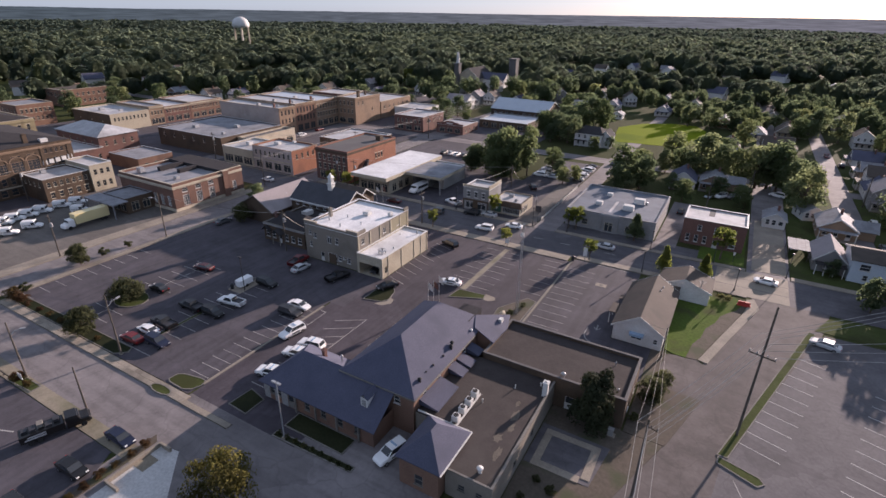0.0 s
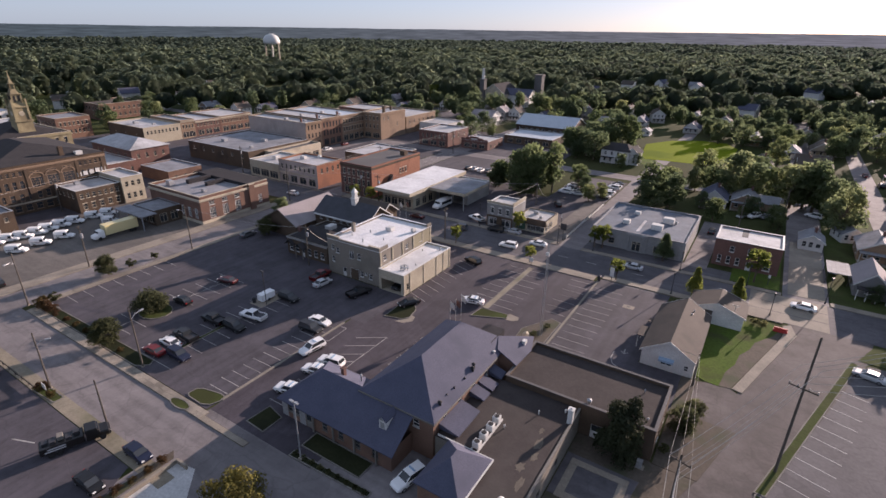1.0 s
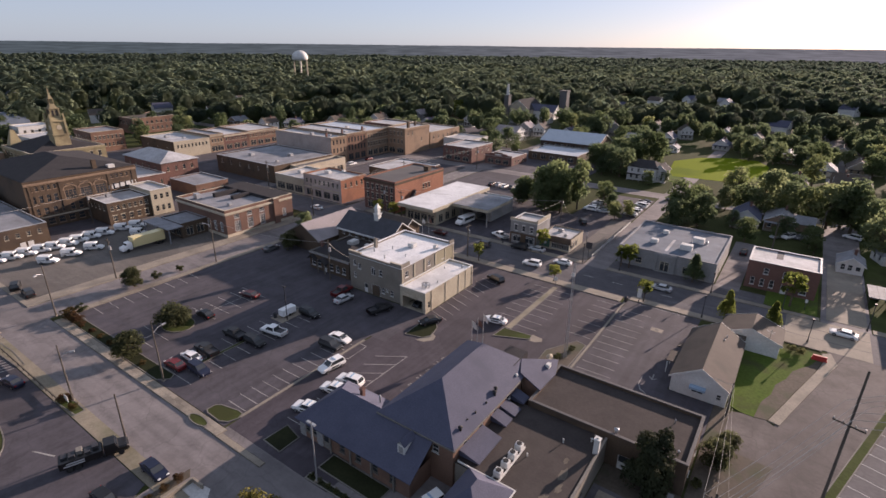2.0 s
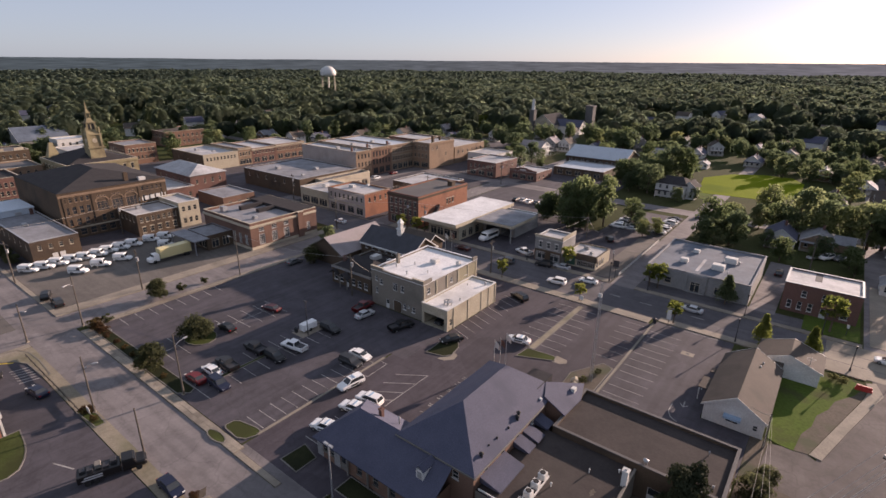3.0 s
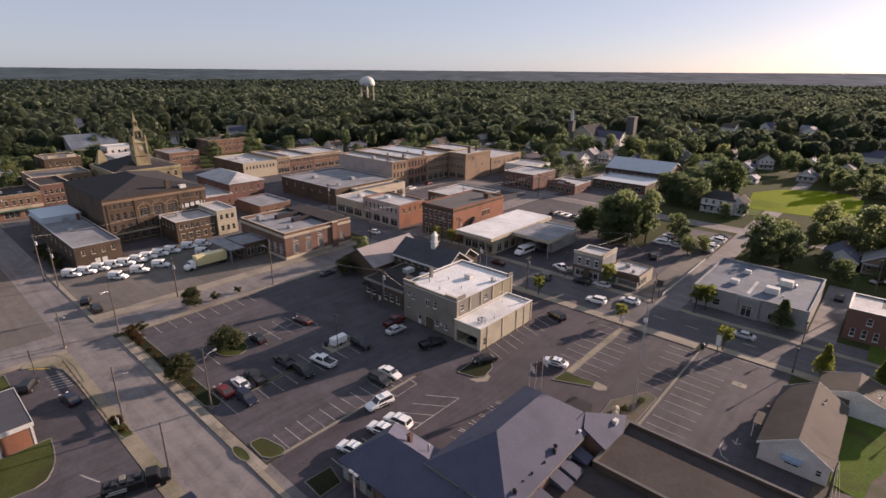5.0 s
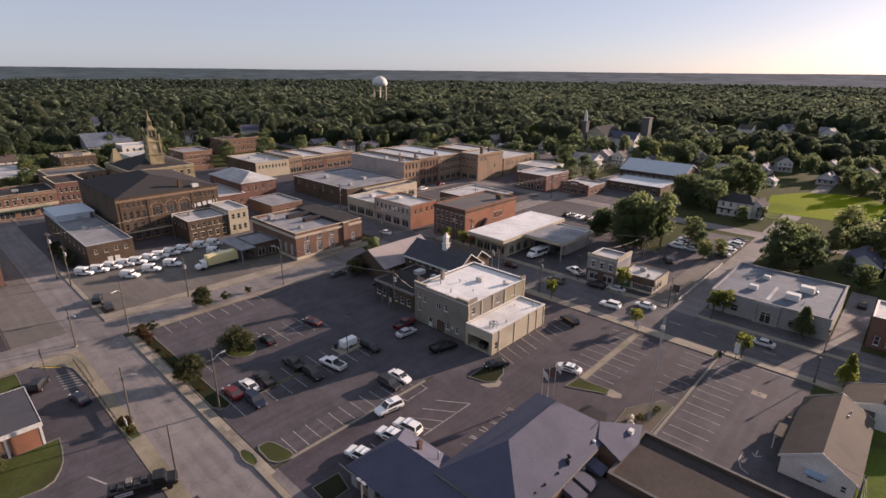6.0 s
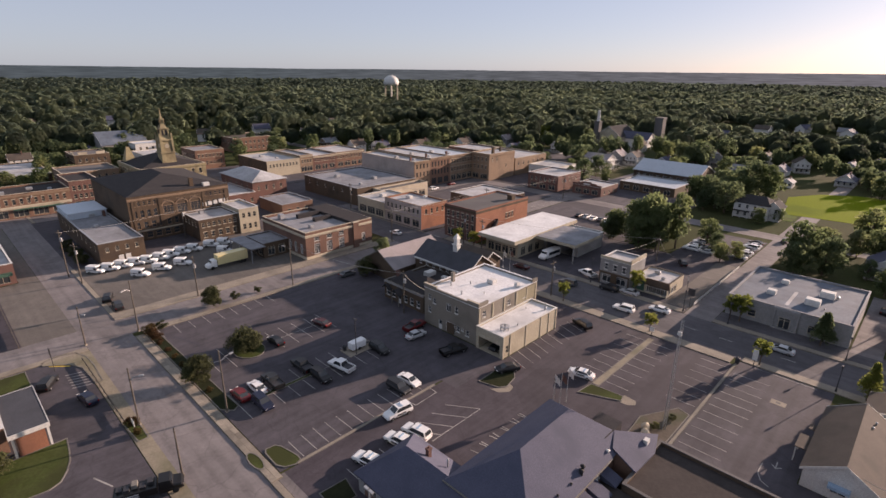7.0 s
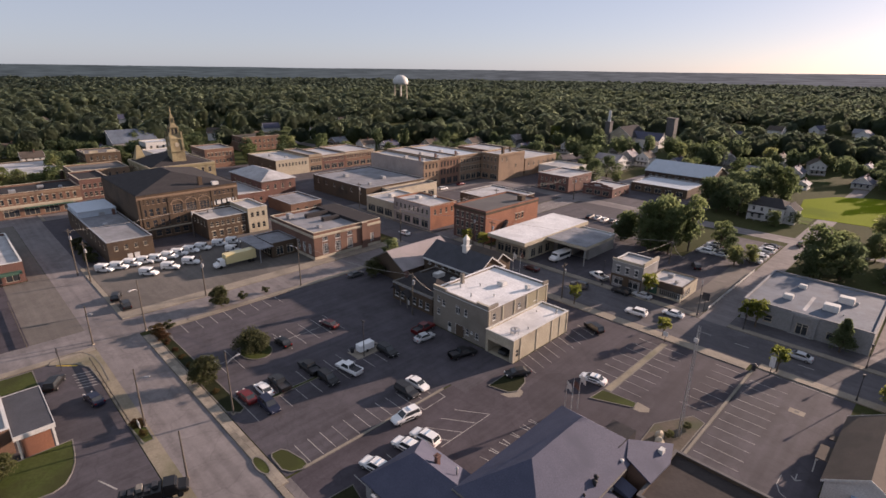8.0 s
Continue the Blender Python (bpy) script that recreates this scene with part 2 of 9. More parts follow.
def slab(outline, z0, z1):
    """A flat slab with the outline given counter-clockwise."""
    bm = bmesh.new()
    lo = [bm.verts.new((x, y, z0)) for x, y in outline]
    hi = [bm.verts.new((x, y, z1)) for x, y in outline]
    bm.faces.new(hi)
    for i in range(len(lo)):
        j = (i + 1) % len(lo)
        bm.faces.new((lo[i], lo[j], hi[j], hi[i]))
    return bm


# ---- ground, streets, lots ----
def sheet(name, rows, z, mat, label, kind="structure"):
    """Flat paved areas, each a slab that sinks into the ground."""
    bm = bmesh.new()
    for i, r in enumerate(rows):
        box(bm, r[0], r[1], r[2], r[3], -0.3, z - 0.004 * i)
    return piece(name, bm, mat, label, name.split("_")[0], kind)


def outline_sheet(name, outline, z, mat, label):
    return piece(name, slab(outline, -0.3, z), mat, label, name)


bm = bmesh.new()
bmesh.ops.create_grid(bm, x_segments=24, y_segments=24, size=4600)
for v in bm.verts:
    v.co.z = -0.05
ground = piece("ground", bm, M["ground"], "rough grass and earth reaching the horizon", "ground")

EDGE = 0.13   # kerb height
STREETS = [
    (-420, -52, 24.6, 32.65), (-130.5, -121.5, -120, 24.6), (-130.5, -121.5, 32.65, 113), (-130.5, -121.5, 126, 420),
    (-43, -37, 126, 420), (-245, -235, -60, 24.6), (-245, -235, 32.65, 113), (-182, -174, 126, 300),
    (8.6, 17.2, 126, 420), (-420, -43, 205, 213), (-30, 250, 205, 212), (30.4, 37.0, 152, 420), (90, 97, 126, 420), (-30, 250, 280, 286),
]
road = sheet("road", STREETS, 0.0, M["street"], "worn light grey asphalt town streets")
road_main = sheet("road_main", [(-420, 260, 113, 126)], 0.0, M["main"], "patched grey asphalt main street")
outline_sheet("road_diagonal", [(-12, 30), (-2.3, 24), (21.7, 104), (23.5, 113), (9.8, 113), (11.0, 108.4), (6.8, 94.3), (3.2, 82.6)], 0.003, M["old_road"], "worn grey side road under power lines")


# ---- buildings ----
def facade(bm, at, way, inward, length, z0, z1, holes, depth=0.22):
    """One face of a wall with real openings. at: its lower left corner; holes: (u0, u1, z0, z1)."""
    us = sorted({0.0, length, *[h[0] for h in holes], *[h[1] for h in holes]})
    zs = sorted({z0, z1, *[h[2] for h in holes], *[h[3] for h in holes]})
    at, way, inward = Vector(at), Vector(way), Vector(inward)
    grid = {}

    def vert(u, z):
        if (u, z) not in grid:
            grid[u, z] = bm.verts.new(at + way * u + Vector((0, 0, z)))
        return grid[u, z]

    for a, b in zip(us, us[1:]):
        for c, d in zip(zs, zs[1:]):
            mu, mz = (a + b) / 2, (c + d) / 2
            if not any(h[0] < mu < h[1] and h[2] < mz < h[3] for h in holes):
                bm.faces.new((vert(a, c), vert(b, c), vert(b, d), vert(a, d)))
    for u0, u1, c, d in holes:
        ring = [at + way * u + Vector((0, 0, z)) for u, z in ((u0, c), (u1, c), (u1, d), (u0, d))]
        out = [bm.verts.new(p) for p in ring]
        inn = [bm.verts.new(p + inward * (6.0 if c < 0.1 and d - c > 3 else depth)) for p in ring]
        for i in range(4):
            j = (i + 1) % 4
            bm.faces.new((out[j], out[i], inn[i], inn[j]))
        bm.faces.new(inn)


WINDOWS = {}


def plate(bm, us, zs, solid, y0, y1):
    """A flat lattice in one piece: the cells between the lines us and zs for which solid holds, from y0 to y1."""
    grid = {}

    def vert(i, k, y):
        if (i, k, y) not in grid:
            grid[i, k, y] = bm.verts.new((us[i], y, zs[k]))
        return grid[i, k, y]

    full = {(i, k) for i in range(len(us) - 1) for k in range(len(zs) - 1) if solid((us[i] + us[i + 1]) / 2, (zs[k] + zs[k + 1]) / 2)}
    for i, k in full:
        bm.faces.new([vert(a, b, y0) for a, b in ((i, k), (i + 1, k), (i + 1, k + 1), (i, k + 1))])
        for (a, b), (c, d), beside in (((i, k), (i + 1, k), (i, k - 1)), ((i + 1, k), (i + 1, k + 1), (i + 1, k)), ((i + 1, k + 1), (i, k + 1), (i, k + 1)), ((i, k + 1), (i, k), (i - 1, k))):
            if beside not in full:
                bm.faces.new([vert(c, d, y0), vert(a, b, y0), vert(a, b, y1), vert(c, d, y1)])


def window_meshes(w, h, style):
    """The frame and the pane of a window, facing -y, from its lower left corner."""
    key = (round(w, 2), round(h, 2), style)
    if key not in WINDOWS:
        f = 0.16 if style == "grid" else 0.08 if w < 2 else 0.1
        bars_u, bars_z = [(0, f), (w - f, w)], [(0, f), (h - f, h)]
        if style in ("sash", "lintel"):
            bars_z.append((h / 2 - 0.04, h / 2 + 0.04))
        if style == "shop":
            n = max(2, round(w / 1.6))
            bars_u += [(w * i / n - 0.05, w * i / n + 0.05) for i in range(1, n)]
            bars_z.append((h * 0.76, h * 0.76 + 0.09))
        if style == "door":
            bars_z[0] = (0, h * 0.5)
        if style == "bay":
            bars_u, bars_z = [(0, 0.12), (w - 0.12, w)], [(h - 0.7, h)]
        if style == "grid":
            bars_u += [(w * i / 3 - 0.03, w * i / 3 + 0.03) for i in (1, 2)]
            bars_z += [(h * i / 4 - 0.03, h * i / 4 + 0.03) for i in (1, 2, 3)]
        us = sorted({0, w, *[v for b in bars_u for v in b]})
        zs = sorted({0, h, *[v for b in bars_z for v in b]})
        bm = bmesh.new()
        plate(bm, us, zs, lambda u, z: any(a < u < b for a, b in bars_u) or any(a < z < b for a, b in bars_z), 0.05, 0.17)
        if style in ("sash", "lintel"):
            box(bm, -0.08, w + 0.08, -0.09, 0.05, -0.13, 0.0)
        if style == "lintel":
            box(bm, -0.12, w + 0.12, -0.06, 0.05, h, h + 0.26)
        WINDOWS[key] = (mesh_of(bm, "window", M["stone"]), mesh_of(boxes((f * 0.5, w - f * 0.5, 0.10, 0.13, f * 0.5, h - f * 0.5)), "pane", M["glass"]))
    return WINDOWS[key]


def add_window(parent, at, turn, w, h, style, mat, name="window"):
    frame_mesh, pane_mesh = window_meshes(w, h, style)
    win = part(name, frame_mesh, None, parent)
    win.matrix_basis = pose(*at, 0, 0, turn)
    if mat:
        win.material_slots[0].link = "OBJECT"
        win.material_slots[0].material = mat
    if style != "bay":
        part("pane", pane_mesh, None, win)
    return win


FACES = {   # lower left corner seen from outside, direction, inward, turn of its windows
    "S": (lambda X, Y: (0, 0, 0), (1, 0, 0), (0, 1, 0), 0), "E": (lambda X, Y: (X, 0, 0), (0, 1, 0), (-1, 0, 0), 90),
    "N": (lambda X, Y: (X, Y, 0), (-1, 0, 0), (0, -1, 0), 180), "W": (lambda X, Y: (0, Y, 0), (0, -1, 0), (1, 0, 0), 270)}


def row(n, z, w, h, u0, u1, style="sash"):
    """n openings evenly between u0 and u1 along a face."""
    step = (u1 - u0) / n
    return [(u0 + step * (i + 0.5) - w / 2, z, w, h, style) for i in range(n)]


def block(name, label, x0, x1, y0, y1, h, wall, roof, faces=None, parapet=0.5, coping="stone", trim=None, z0=0.0, group="", parent=None, wall_label="", front=""):
    """A flat-roofed building: walls with openings, roof deck behind a parapet with coping, windows and doors."""
    X, Y = x1 - x0, y1 - y0
    ob = parent or thing(name, x0, y0, z0, label, "building", group)
    bm = bmesh.new()
    for key, (corner, way, inward, turn) in FACES.items():
        length = X if key in "SN" else Y
        holes = (faces or {}).get(key, [])
        if key == "S" and front:   # a street front in a material of its own
            fb = bmesh.new()
            facade(fb, corner(X, Y), way, inward, length, 0, h, [(u, u + w, z, z + hh) for u, z, w, hh, s in holes])
            bmesh.ops.remove_doubles(fb, verts=fb.verts, dist=0.001)
            part("front_wall", fb, M[front], ob)
            continue
        facade(bm, corner(X, Y), way, inward, length, 0, h, [(u, u + w, z, z + hh) for u, z, w, hh, s in holes])
    t = 0.3
    for c in (((t, t), (X - t, t)), ((X - t, t), (X - t, Y - t)), ((X - t, Y - t), (t, Y - t)), ((t, Y - t), (t, t))):
        (a, b), (c2, d) = c
        bm.faces.new([bm.verts.new(p) for p in ((a, b, h - parapet), (a, b, h), (c2, d, h), (c2, d, h - parapet))])
    part("wall", bm, M[wall], ob, wall_label)
    part("roof", boxes((t - 0.02, X - t + 0.02, t - 0.02, Y - t + 0.02, h - parapet - 0.25, h - parapet)), M[roof], ob)
    o = 0.07
    part("coping", boxes((-o, X + o, -o, t + 0.05, h, h + 0.12), (-o, X + o, Y - t - 0.05, Y + o, h, h + 0.12),
                         (-o, t + 0.05, t + 0.05, Y - t - 0.05, h, h + 0.12), (X - t - 0.05, X + o, t + 0.05, Y - t - 0.05, h, h + 0.12)), M[coping], ob)
    for key, (corner, way, inward, turn) in FACES.items():
        for u, z, w, hh, style in (faces or {}).get(key, []):
            p = Vector(corner(X, Y)) + Vector(way) * u
            add_window(ob, (p.x, p.y, z), turn, w, hh, style, M[trim] if trim else None, "door" if style == "door" else "window")
    return ob


def roof_units(ob, places, z, mat="metal"):
    """Air handlers on a flat roof, as parts of its building."""
    for x, y, w, d, h in places:
        bm = boxes((x, x + w, y, y + d, z + 0.12, z + h), (x + 0.1, x + w - 0.1, y + 0.1, y + d - 0.1, z + h, z + h + 0.08), (x + 0.15, x + w - 0.15, y + 0.15, y + d - 0.15, z, z + 0.12))
        part("roof_unit", bm, M[mat], ob, "boxy roof-top air handler")


def gable(bm, x0, x1, y0, y1, eave, ridge, along="y", over=0.35, thick=0.16, hip0=0.0, hip1=0.0):
    """Two roof slopes with overhang and thickness; hip0/hip1 pull the ridge in at either end."""
    if along == "x":
        n = len(bm.verts)
        gable(bm, y0, y1, x0, x1, eave, ridge, "y", over, thick, hip0, hip1)
        bm.verts.ensure_lookup_table()
        for v in list(bm.verts)[n:]:
            v.co.x, v.co.y = v.co.y, v.co.x
        return
    xm, s = (x0 + x1) / 2, (ridge - eave) / ((x1 - x0) / 2)
    lo = eave - s * over
    a0, a1 = y0 - over, y1 + over
    A, B, C, D = (x0 - over, a0, lo), (x1 + over, a0, lo), (x1 + over, a1, lo), (x0 - over, a1, lo)
    R0, R1 = (xm, a0 + hip0, ridge), (xm, a1 - hip1, ridge)
    top = [bm.verts.new(Vector(p) + Vector((0, 0, thick))) for p in (A, B, C, D, R0, R1)]
    bot = [bm.verts.new(p) for p in (A, B, C, D, R0, R1)]
    faces = [(0, 4, 5, 3), (1, 2, 5, 4)] + ([(0, 1, 4)] if hip0 else []) + ([(2, 3, 5)] if hip1 else [])
    for f in faces:
        bm.faces.new([top[i] for i in f])
        bm.faces.new([bot[i] for i in reversed(f)])
    rim = [0, 1, 2, 3] if hip0 and hip1 else ([0, 4, 1, 2, 5, 3] if not hip0 and not hip1 else ([0, 1, 2, 5, 3] if hip0 else [0, 4, 1, 2, 3]))
    for i, j in zip(rim, rim[1:] + rim[:1]):
        bm.faces.new((top[i], top[j], bot[j], bot[i]))


def gable_walls(bm, x0, x1, y0, y1, eave, ridge, along="y", holes=None):
    """Four walls, the two end ones pointed, with openings in the rectangular part."""
    X, Y = x1 - x0, y1 - y0
    for key, (corner, way, inward, turn) in FACES.items():
        facade(bm, Vector(corner(X, Y)) + Vector((x0, y0, 0)), way, inward, X if key in "SN" else Y, 0, eave, [(u, u + w, z, z + hh) for u, z, w, hh, s in (holes or {}).get(key, [])], 0.18)
    xm, ym = (x0 + x1) / 2, (y0 + y1) / 2
    ends = (((x0, y0), (x1, y0), (xm, y0)), ((x1, y1), (x0, y1), (xm, y1))) if along == "y" else (((x1, y0), (x1, y1), (x1, ym)), ((x0, y1), (x0, y0), (x0, ym)))
    for a, b, c in ends:
        bm.faces.new([bm.verts.new(p) for p in ((*a, eave), (*b, eave), (*c, ridge))])


def gabled(name, label, x0, x1, y0, y1, eave, ridge, wall, roof, along="y", holes=None, parent=None, hip=(0, 0), over=0.4, trim="white", category="house", group=""):
    ob = parent or thing(name, x0, y0, 0, label, category, group)
    X, Y = x1 - x0, y1 - y0
    dx, dy = (x0 - ob.location.x, y0 - ob.location.y)
    bm = bmesh.new()
    if any(hip):
        for key, (corner, way, inward, turn) in FACES.items():
            facade(bm, Vector(corner(X, Y)) + Vector((dx, dy, 0)), way, inward, X if key in "SN" else Y, 0, eave, [(u, u + w, z, z + hh) for u, z, w, hh, s in (holes or {}).get(key, [])], 0.18)
    else:
        gable_walls(bm, dx, dx + X, dy, dy + Y, eave, ridge - 0.02, along, holes)
    part("wall", bm, M[wall], ob)
    bm = bmesh.new()
    gable(bm, dx, dx + X, dy, dy + Y, eave, ridge, along, over, 0.16, *hip)
    part("roof", bm, M[roof], ob)
    if not any(hip) and trim:   # painted boards along the sloping gable edges
        half, s = (X if along == "y" else Y) / 2, (ridge - eave) / ((X if along == "y" else Y) / 2)
        for end in (-over - 0.05, (Y if along == "y" else X) + over):
            bm = bmesh.new()
            rings = []
            for u, z in ((-over, eave - s * over), (half, ridge), (2 * half + over, eave - s * over)):
                ring = [(u, end, z - 0.16), (u, end + 0.05, z - 0.16), (u, end + 0.05, z + 0.2), (u, end, z + 0.2)]
                rings.append([bm.verts.new((dx + p, dy + q, h) if along == "y" else (dx + q, dy + p, h)) for p, q, h in ring])
            for r0, r1 in zip(rings, rings[1:]):
                for i in range(4):
                    bm.faces.new((r0[i], r0[i - 1], r1[i - 1], r1[i]))
            bm.faces.new(rings[0])
            bm.faces.new(rings[2][::-1])
            bmesh.ops.recalc_face_normals(bm, faces=bm.faces)
            part("bargeboard", bm, M[trim], ob)
    for key, (corner, way, inward, turn) in FACES.items():
        for u, z, w, hh, style in (holes or {}).get(key, []):
            p = Vector(corner(X, Y)) + Vector((dx, dy, 0)) + Vector(way) * u
            add_window(ob, (p.x, p.y, z), turn, w, hh, style, M[trim], "door" if style == "door" else "window")
    return ob


# ---- lots, pavements, kerbs, painted lines ----
def lot(name, outlines, mat, label, z=0.012):
    bm = bmesh.new()
    for o in outlines:
        lo = [bm.verts.new((x, y, -0.3)) for x, y in o]
        hi = [bm.verts.new((x, y, z)) for x, y in o]
        bm.faces.new(hi)
        for i in range(len(o)):
            j = (i + 1) % len(o)
            bm.faces.new((lo[i], lo[j], hi[j], hi[i]))
    return piece(name, bm, mat, label, "parking lot" if "lot" in name else name)


def rect(x0, x1, y0, y1):
    return [(x0, y0), (x1, y0), (x1, y1), (x0, y1)]


def line(owner, x0, y0, x1, y1, w=0.11, z=0.03, mat="paint"):
    """One painted line, a thin film of its own, part of its lot."""
    d = Vector((x1 - x0, y1 - y0, 0))
    n = Vector((-d.y, d.x, 0)).normalized() * w / 2
    a, b = Vector((x0, y0, 0)), Vector((x1, y1, 0))
    bm = bmesh.new()
    lo = [bm.verts.new(p + Vector((0, 0, z - 0.02))) for p in (a - n, b - n, b + n, a + n)]
    hi = [bm.verts.new(p + Vector((0, 0, z))) for p in (a - n, b - n, b + n, a + n)]
    bm.faces.new(hi)
    for i in range(4):
        j = (i + 1) % 4
        bm.faces.new((lo[i], lo[j], hi[j], hi[i]))
    return part("painted_line", bm, M[mat], owner)


def stalls(owner, x0, x1, y0, y1, n, slant=0.0):
    """n + 1 lines from x0 to x1, evenly from y0 to y1; slant shifts their far end along y."""
    for i in range(n + 1):
        y = y0 + (y1 - y0) * i / n
        line(owner, x0, y, x1, y + slant)


def kerbed(name, outline, label, fill="grass", kerb=0.16, high=EDGE):
    """A planted or paved island with a concrete kerb round it."""
    ob = thing(name, 0, 0, 0, label, "traffic island" if "island" in name else "verge")
    c = Vector((sum(p[0] for p in outline) / len(outline), sum(p[1] for p in outline) / len(outline), 0))
    n = len(outline)
    inner = []
    for i in range(n):
        p0, p, q = Vector((*outline[i - 1], 0)), Vector((*outline[i], 0)), Vector((*outline[(i + 1) % n], 0))
        n0 = Vector((-(p - p0).y, (p - p0).x, 0)).normalized()
        n1 = Vector((-(q - p).y, (q - p).x, 0)).normalized()
        m = (n0 + n1).normalized()
        inner.append(p + m * kerb / max(0.35, m.dot(n0)))
    bm = bmesh.new()
    A = [bm.verts.new((x, y, -0.2)) for x, y in outline]
    B = [bm.verts.new((x, y, high)) for x, y in outline]
    C = [bm.verts.new((p.x, p.y, high)) for p in inner]
    D = [bm.verts.new((p.x, p.y, -0.2)) for p in inner]
    for i in range(n):
        j = (i + 1) % n
        bm.faces.new((A[i], A[j], B[j], B[i]))
        bm.faces.new((B[i], B[j], C[j], C[i]))
        bm.faces.new((C[i], C[j], D[j], D[i]))
    part("kerb", bm, M["kerb"], ob, "weathered concrete kerb")
    part("bed", slab([(p.x, p.y) for p in inner], -0.2, high - 0.03), M[fill], ob)
    return ob


def oval(cx, cy, rx, ry, n=14, turn=0.0):
    c, s = math.cos(turn), math.sin(turn)
    return [(cx + rx * math.cos(a) * c - ry * math.sin(a) * s, cy + rx * math.cos(a) * s + ry * math.sin(a) * c) for a in (2 * math.pi * i / n for i in range(n))]


west_lot = lot("parking_lot_west", [rect(-119.5, -63.6, 34.6, 66.5), rect(-119.5, -82.5, 66.5, 97), rect(-82.5, -60, 66.5, 80)], M["asphalt"], "worn asphalt public parking lot with faded stall lines")
mid_lot = lot("parking_lot_middle", [[(-63.2, 35), (-42.2, 35), (-42.2, 71.8), (-27.8, 71.8), (-27.8, 110.1), (-84.6, 110.1), (-84.6, 100.6), (-66.9, 100.6), (-66.9, 98.6), (-60.0, 98.6), (-60.0, 66.5), (-63.2, 66.5)]], M["asphalt_new"], "dark asphalt police parking lot")
east_lot = lot("parking_lot_east", [rect(-27.2, -12.0, 72.2, 112.2)], M["asphalt"], "brownish worn asphalt lot beside a white house")
lot("parking_lot_post_office", [rect(-172.5, -133.8, 33.0, 82.4), rect(-172.5, -160.2, 82.4, 104.5)], M["yard"], "pale concrete yard for parked mail vans")
bank_lot = lot("parking_lot_bank", [rect(-119.5, -62.0, -6, 22.3), [(-119.5, -40), (-40, -40), (-55, 10), (-62, 22), (-62, -6), (-119.5, -6)]], M["asphalt"], "grey asphalt lot by the brick bank")
lot("forecourt_south", [[(-61, 8), (-20, -10), (-14, 30), (-14.5, 38), (-52.5, 38.5), (-52.5, 31.8), (-61, 31.8)], rect(-63.2, -52.6, 33.7, 35.0)], M["street"], "pale concrete forecourt south of the police station", 0.006)
lot("forecourt_apron", [rect(-52.6, -25.9, 31.9, 45.7)], M["street"], "worn concrete apron round the police station", 0.001)
right_lot = lot("parking_lot_church", [[(7.6, 62), (6.5, 52), (46, 40), (70, 100), (36, 104), (22, 104), (19.5, 98)]], M["church_lot"], "pale grey asphalt lot with many stall lines")
lot("parking_lot_shops", [rect(-108, -43.2, 126.2, 166), rect(-62, -43.4, 166, 200)], M["asphalt"], "patched asphalt forecourt of the garage and shops")
lot("parking_lot_corner", [rect(-171, -130.6, -40, 15.7)], M["asphalt_new"], "dark asphalt lot behind a low rail")
lot("shop_yard", [rect(-234.8, -171.1, 20.6, 24.5)], M["yard"], "pale paving beside the corner store", 0.016)
lot("drive_corner", [rect(-171, -130.6, 15.4, 24.7)], M["yard"], "pale cracked concrete drive at the crossing", 0.02)
lot("town_paving", [rect(-234.8, -172.7, 32, 112.8), rect(-173.8, -131, 126.8, 184.9), rect(-234, -182.2, 126.2, 300), rect(-300, -245.2, -20, 112.8), rect(-300, -234.4, 126.2, 205), rect(-173.8, -131, 213.2, 263), rect(-121.2, -78, 213.2, 266), rect(-300, -182.2, 300, 330)], M["asphalt"], "grey paving and yards between the brick blocks", -0.008)
lot("shop_yard", [rect(-49.0, -43.3, 129.0, 168.0)], M["yard"], "pale gravelly yard beside the shop", 0.022)
lot("parking_lot_north", [rect(-121, -76, 166.2, 205), rect(-174, -131, 185, 205)], M["asphalt"], "far asphalt lot with a row of parked cars")

# pavements
walks = lot("pavement", [rect(-119.3, -62.5, 32.7, 34.4), rect(-121.4, -119.6, 34.5, 110.1), rect(-121.4, -119.7, -40, 24.5), rect(-134.3, -130.6, 31.9, 112.9),
                         rect(-121.4, -28.5, 110.2, 112.9), rect(-27, 9.0, 112.4, 114.6), rect(-121, -104.6, 126.1, 129.8), rect(-104.6, -43.6, 126.1, 128.2), rect(-36.9, 8.4, 126.1, 127.7), rect(-174, -130.7, 126.1, 126.7),
                         rect(-172.6, -134.4, 31.9, 32.9), rect(17.4, 60, 126.1, 128), rect(-245.9, -235, 33, 34), rect(-62.4, -52.6, 32.7, 33.6)], M["concrete"], "pale worn concrete pavements", EDGE)
SLABS = [(a, b) for b in (32.72, 33.56) for a in (-119.28 + 1.62 * i for i in range(35))]
SLAB_MESH = mesh_of(boxes((0.02, 1.6, 0.015, 0.825, 0.0, 0.035)), "paving_slab", material("paving_slab", (0.27, 0.235, 0.19), (0.225, 0.198, 0.16), 0.9, 0.5, 4.0, (0.17, 0.15, 0.125), 0.2, vary=0.22))
for a, b in SLABS:
    part("paving_slab", SLAB_MESH, None, walks).matrix_basis = pose(a, b, EDGE + 0.001)
lot("verge_sand", [rect(-119.5, -55.5, 22.4, 24.6)], M["sand"], "sandy worn verge beside the street", 0.05)
lot("clinic_apron", [rect(-36.9, -1.2, 127.75, 133.3)], M["main"], "grey asphalt apron before the clinic", 0.02)
slab_ = lot("road_slab", [rect(2.6, 16.8, 113.1, 126.05)], M["concrete"], "pale concrete paving across the street junction", 0.016)
